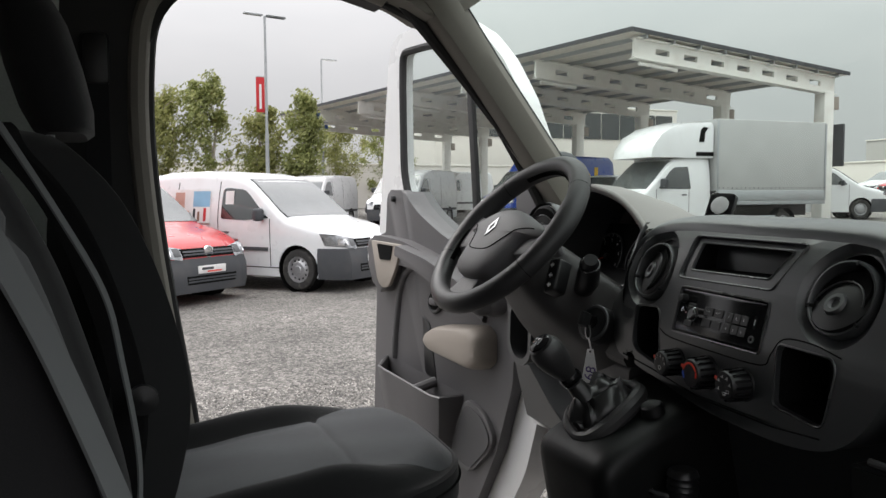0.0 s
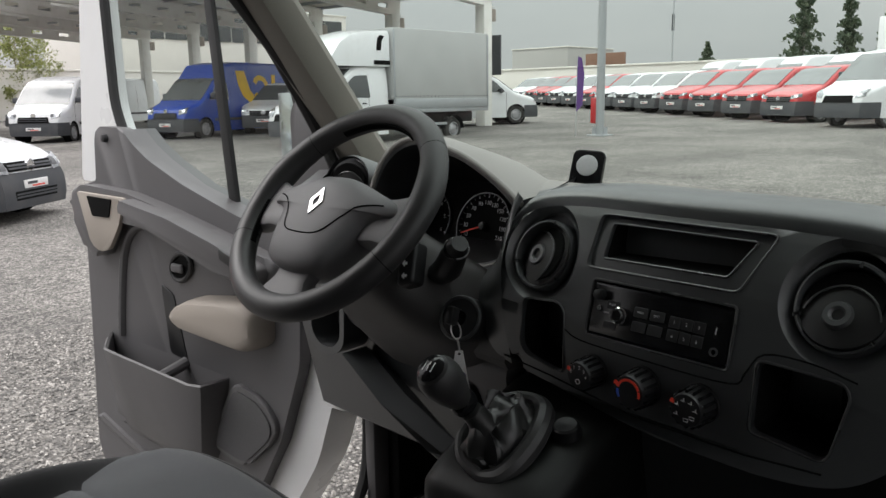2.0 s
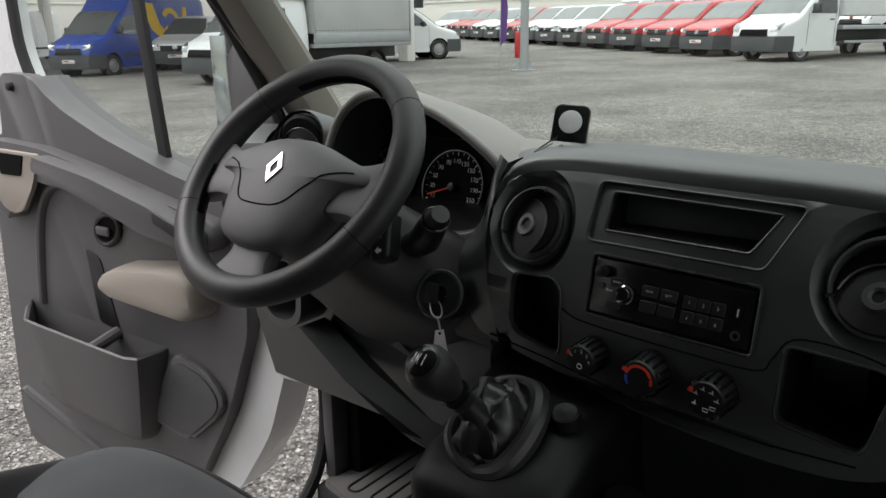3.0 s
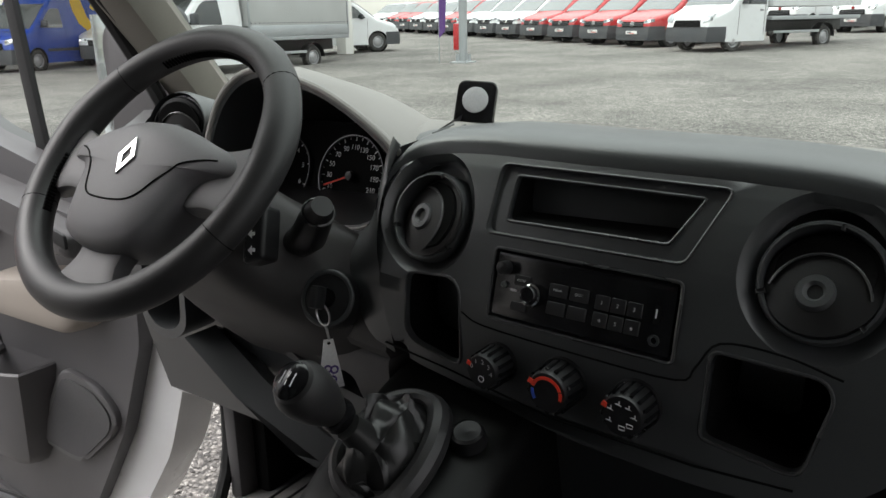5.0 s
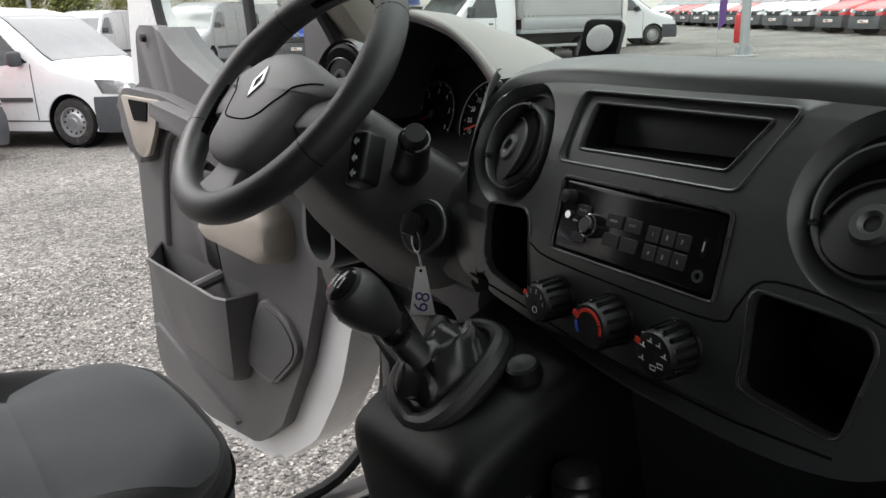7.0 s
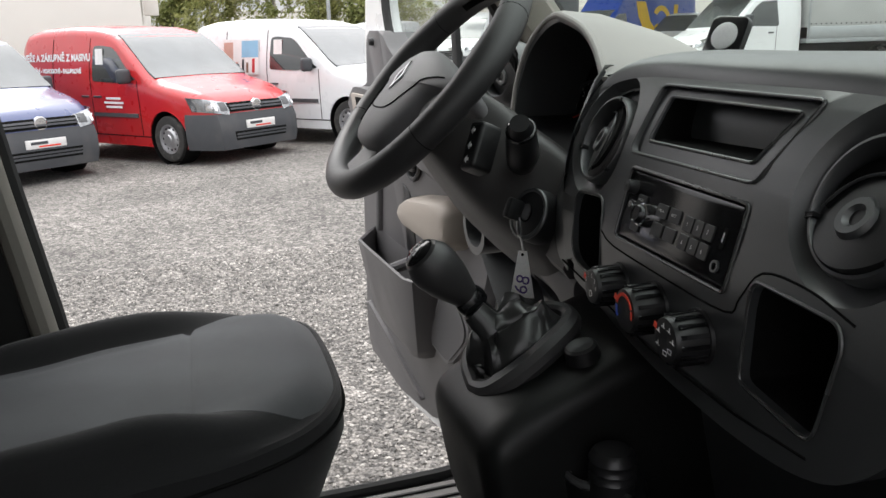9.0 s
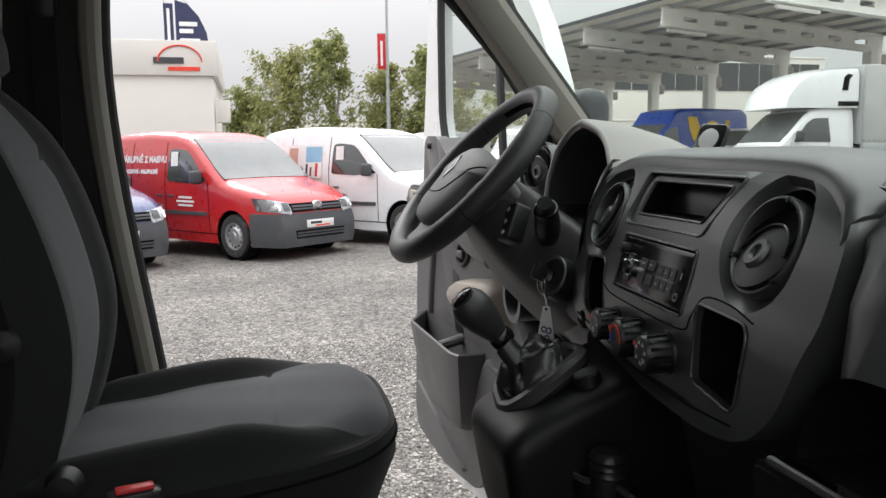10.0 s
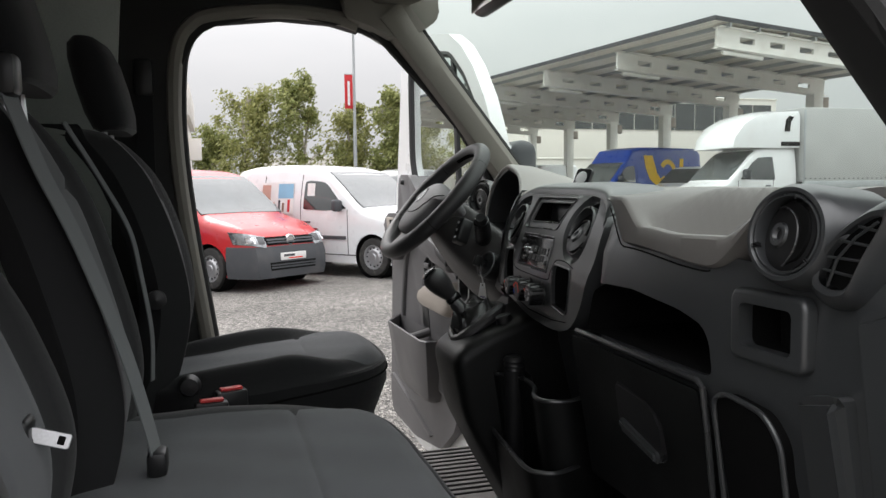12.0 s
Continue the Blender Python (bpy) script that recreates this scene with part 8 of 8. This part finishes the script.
def seat_back(root, y0, y1, line, parent_label="", thick=0.11, insert=(0.27, 0.73), shoulder=0.7):
    c, hw = (y0 + y1) / 2, (y1 - y0) / 2
    pts = spline([Vector((x, 0, z)) for x, z in line], 5)
    n = len(pts)

    def width(t):
        return hw * (1 - (1 - shoulder) * smooth(0.55, 1.0, t) - 0.06 * (1 - t))
    front, rings = [], []
    for i, p in enumerate(pts):
        t = i / (n - 1)
        w = width(t)
        roll = 0.05 * smooth(0.9, 1.0, t)
        row = []
        for j in range(23):
            f = -1 + 2 * j / 22
            bol = 0.024 * smooth(0.48, 0.76, abs(f)) * (1 - 0.6 * smooth(0.7, 1, t)) - 0.066 * smooth(0.78, 1.0, abs(f)) ** 1.5
            row.append(Vector((p.x + bol - 0.03 - roll, c + w * f, p.z)))
        front.append(row)
        th = thick * (1 - 0.35 * smooth(0.8, 1, t))
        rings.append(row + [Vector((p.x - th * 0.6, c + w * 1.01, p.z)), Vector((p.x - th, c + w * 0.9, p.z)), Vector((p.x - th, c - w * 0.9, p.z)), Vector((p.x - th * 0.6, c - w * 1.01, p.z))])
    part("backrest", loft(rings), "seat_dark", root, "black woven backrest")
    mid = int(n * 0.62)
    for a, b in ((0, mid), (mid, n - 1)):
        rr = []
        for i in range(a, b + 1):
            row = front[i]
            j0, j1 = int(insert[0] * 22), int(insert[1] * 22)
            e = 0.0 if i in (a, b) else 0.010
            ln = [row[j] + Vector((e * (0 if j in (j0, j1) else 1), 0, 0)) for j in range(j0, j1 + 1)]
            rr.append(ln + [q - Vector((0.02, 0, 0)) for q in ln[::-1]])
        part("back_insert", loft(rr), "seat_grey", root, "charcoal woven insert")


def headrest(root, c, x, z, w=0.26, h=0.20):
    rings = []
    for t, s in ((-0.5, 0.55), (-0.46, 0.8), (-0.3, 0.95), (0.0, 1.0), (0.3, 0.95), (0.44, 0.8), (0.5, 0.5)):
        rings.append([Vector((x - 0.05 * t + 0.052 * s * math.copysign(abs(math.cos(a)) ** 0.7, math.cos(a)), c + w / 2 * (0.86 + 0.14 * s) * math.copysign(abs(math.sin(a)) ** 0.6, math.sin(a)), z + h * t)) for a in [2 * math.pi * k / 28 for k in range(28)]])
    part("headrest", loft(rings), "seat_dark", root, "black padded headrest")
    for d in (-0.06, 0.06):
        part("headrest_post", tube([(x + 0.01, c + d, z - h / 2 - 0.06), (x + 0.005, c + d, z - h / 2 + 0.02)], 0.006, 8), "steel", root)


drv = thing("driver_seat", "black and charcoal cloth driver's seat", "seat", (0, 0, 0), "cab seats")
seat_cushion(drv, 1.105, 1.590, -0.05, 0.550, 1.108, 0.044, 0.355, ((0.19, 0.81),), 3.6, 0.20, 0.034)
seat_back(drv, 1.105, 1.575, [(0.035, 1.02), (0.082, 1.15), (0.103, 1.28), (0.078, 1.42), (0.028, 1.55), (-0.035, 1.635), (-0.075, 1.668)])
headrest(drv, 1.34, -0.085, 1.76)
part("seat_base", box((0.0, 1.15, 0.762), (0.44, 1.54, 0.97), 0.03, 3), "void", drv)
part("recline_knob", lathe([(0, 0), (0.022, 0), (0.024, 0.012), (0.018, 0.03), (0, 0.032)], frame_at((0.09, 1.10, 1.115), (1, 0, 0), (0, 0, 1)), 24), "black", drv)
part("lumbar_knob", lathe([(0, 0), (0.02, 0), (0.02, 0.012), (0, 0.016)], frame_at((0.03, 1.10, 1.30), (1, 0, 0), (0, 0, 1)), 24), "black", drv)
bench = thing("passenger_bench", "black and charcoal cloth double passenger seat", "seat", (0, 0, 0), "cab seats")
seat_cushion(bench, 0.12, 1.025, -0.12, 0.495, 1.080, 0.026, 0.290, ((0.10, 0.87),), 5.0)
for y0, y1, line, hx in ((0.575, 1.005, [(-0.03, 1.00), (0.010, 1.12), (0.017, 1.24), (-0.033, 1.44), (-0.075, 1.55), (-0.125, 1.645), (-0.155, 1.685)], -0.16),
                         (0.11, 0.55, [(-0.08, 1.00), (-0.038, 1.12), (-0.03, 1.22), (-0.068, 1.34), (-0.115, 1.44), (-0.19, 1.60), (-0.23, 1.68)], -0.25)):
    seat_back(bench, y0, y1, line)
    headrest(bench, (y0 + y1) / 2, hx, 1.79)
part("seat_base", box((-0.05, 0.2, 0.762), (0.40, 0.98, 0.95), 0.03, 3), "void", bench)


def strap(name, label, pts, width, normal, category="seat belt"):
    root = thing(name, label, category, (0, 0, 0), "seat belts")
    path = spline(pts, 6)
    rings = []
    for i, p in enumerate(path):
        t = (path[min(i + 1, len(path) - 1)] - path[max(i - 1, 0)]).normalized()
        s = t.cross(Vector(normal)).normalized() * width / 2
        nn = Vector(normal).normalized() * 0.0012
        rings.append([p - s - nn, p + s - nn, p + s + nn, p - s + nn])
    part("webbing", loft(rings), "belt", root)
    return root


# One strip for the middle backrest's grey insert edge and the belt beside it.
b1 = strap("seat_edge_strip", "grey strip for the belt and the insert edge of the middle backrest", [(-0.125, 0.61, 1.68), (-0.088, 0.615, 1.567), (-0.040, 0.62, 1.452), (0.014, 0.63, 1.29), (0.044, 0.64, 1.166), (0.055, 0.645, 1.11)], 0.046, (1, -0.25, 0.35))
part("buckle_end", box((0.04, 0.62, 1.085), (0.07, 0.67, 1.125), 0.008), "black", b1)
part("belt_guide", box((-0.145, 0.585, 1.66), (-0.105, 0.635, 1.72), 0.01), "black", b1)
# No belt: a pale strip paints the lit inner edge of the driver's seat.
strap("seat_edge_strip", "grey strip standing in for the lit inner edge of the driver's seat", [(-0.12, 1.03, 1.66), (-0.06, 1.04, 1.55), (-0.012, 1.045, 1.45), (0.006, 1.046, 1.36), (0.022, 1.050, 1.24), (0.020, 1.052, 1.14)], 0.018, (1, -0.3, 0.3))
tg = thing("belt_tongue", "steel belt tongue in a black holder before the seat", "belt tongue", (-0.06, 0.35, 1.25))
part("holder", box((-0.04, -0.022, -0.022), (0.004, 0.022, 0.02), 0.007, 3), "black", tg)
TG = frame_at((0, 0, 0), (0.95, 0.0, -0.31), (0.25, 0.3, 0.9))
plate = part("plate", prism(rrect(0.0, -0.009, 0.046, 0.009, 0.004), 0.003, TG, 0.0008, 1), "steel", tg)
part("slot", prism(rrect(0.032, -0.005, 0.040, 0.005, 0.001), 0.0036, TG), "void", plate)
for x, y, z, rzz in ((0.135, 1.045, 1.093, 8), (0.175, 1.085, 1.105, 14), (0.10, 0.585, 1.045, 6)):
    bk = thing("belt_buckle", "black belt buckle with a red release button", "belt buckle", (x, y, z), "belt buckles", rzz)
    part("case", box((-0.035, -0.016, -0.09), (0.032, 0.016, -0.004), 0.006), "black", bk)
    part("release_button", box((-0.025, -0.009, -0.006), (0.023, 0.009, 0.002), 0.003), "red_plastic", bk, "red release button")

# ---------------------------------------------------------------- floor and small things
mat_ob = thing("floor_mat", "dusty dark grey ribbed rubber floor mat", "floor mat", (0, 0, 0.762))
part("sheet", prism(rounded([(0.45, 0.25), (1.33, 0.25), (1.33, 1.645), (0.995, 1.645), (0.965, 1.50), (0.45, 1.50)], 0.012), 0.012, Matrix(), 0.004), "mat_rubber", mat_ob)
for k in range(12):
    y = 1.16 + 0.029 * k
    part("rib", box((0.55, y, 0.011), (0.955, y + 0.006, 0.016), 0.002, 2), "rubber", mat_ob)
for k in range(7):
    y, half = 1.570 - 0.062 * k, 0.015
    loop = [Vector((1.0 + half - half * math.cos(a), y + half * math.sin(a), 0.0125)) for a in [math.pi * (j / 10 - 0.5) for j in range(11)]]
    part("rib_loop", tube([Vector((1.29, y - half, 0.0125))] + loop + [Vector((1.29, y + half, 0.0125))], 0.0028, 6), "rubber", mat_ob)
for y, nm in ((1.40, "clutch_pedal"), (1.28, "brake_pedal")):
    pd = thing(nm, "black ribbed rubber pedal hanging in the foot well", "pedal", (1.20, y, 0.93))
    part("pad", box((-0.02, -0.035, -0.03), (0.0, 0.035, 0.03), 0.008, 2, Matrix.Rotation(-0.5, 4, 'Y')), "rubber", pd)
    part("arm", tube([(0, 0, 0), (0.05, 0, 0.15), (0.12, 0, 0.30)], 0.010, 8), "black", pd)

dock = thing("phone_dock", "black magnetic phone dock with a silver disc", "phone dock", (1.003, 1.094, 1.541))
DK = frame_at((0, 0, 0), (0.30, -0.95, -0.06), (0.42, 0, 0.9))
part("plate", prism(rrect(-0.0255, -0.030, 0.0255, 0.032, 0.010), 0.009, DK @ Matrix.Translation((0, 0, -0.006)), 0.003, 2), "gloss", dock)
part("disc", lathe([(0, 0.003), (0.0165, 0.003), (0.0165, 0.005), (0.014, 0.0056), (0, 0.005)], DK @ Matrix.Translation((0, 0.006, 0)), 32), "pale_disc", dock, "pale metal disc")
part("foot", box((-0.022, -0.02, -0.033), (0.02, 0.02, -0.02), 0.005), "black", dock)
for k in range(5):
    part("demist_slit", tube([(0.905, 1.028 + 0.016 * k, 1.5185), (0.95, 1.028 + 0.016 * k, 1.5238)], 0.0011, 6), "dash", dash)
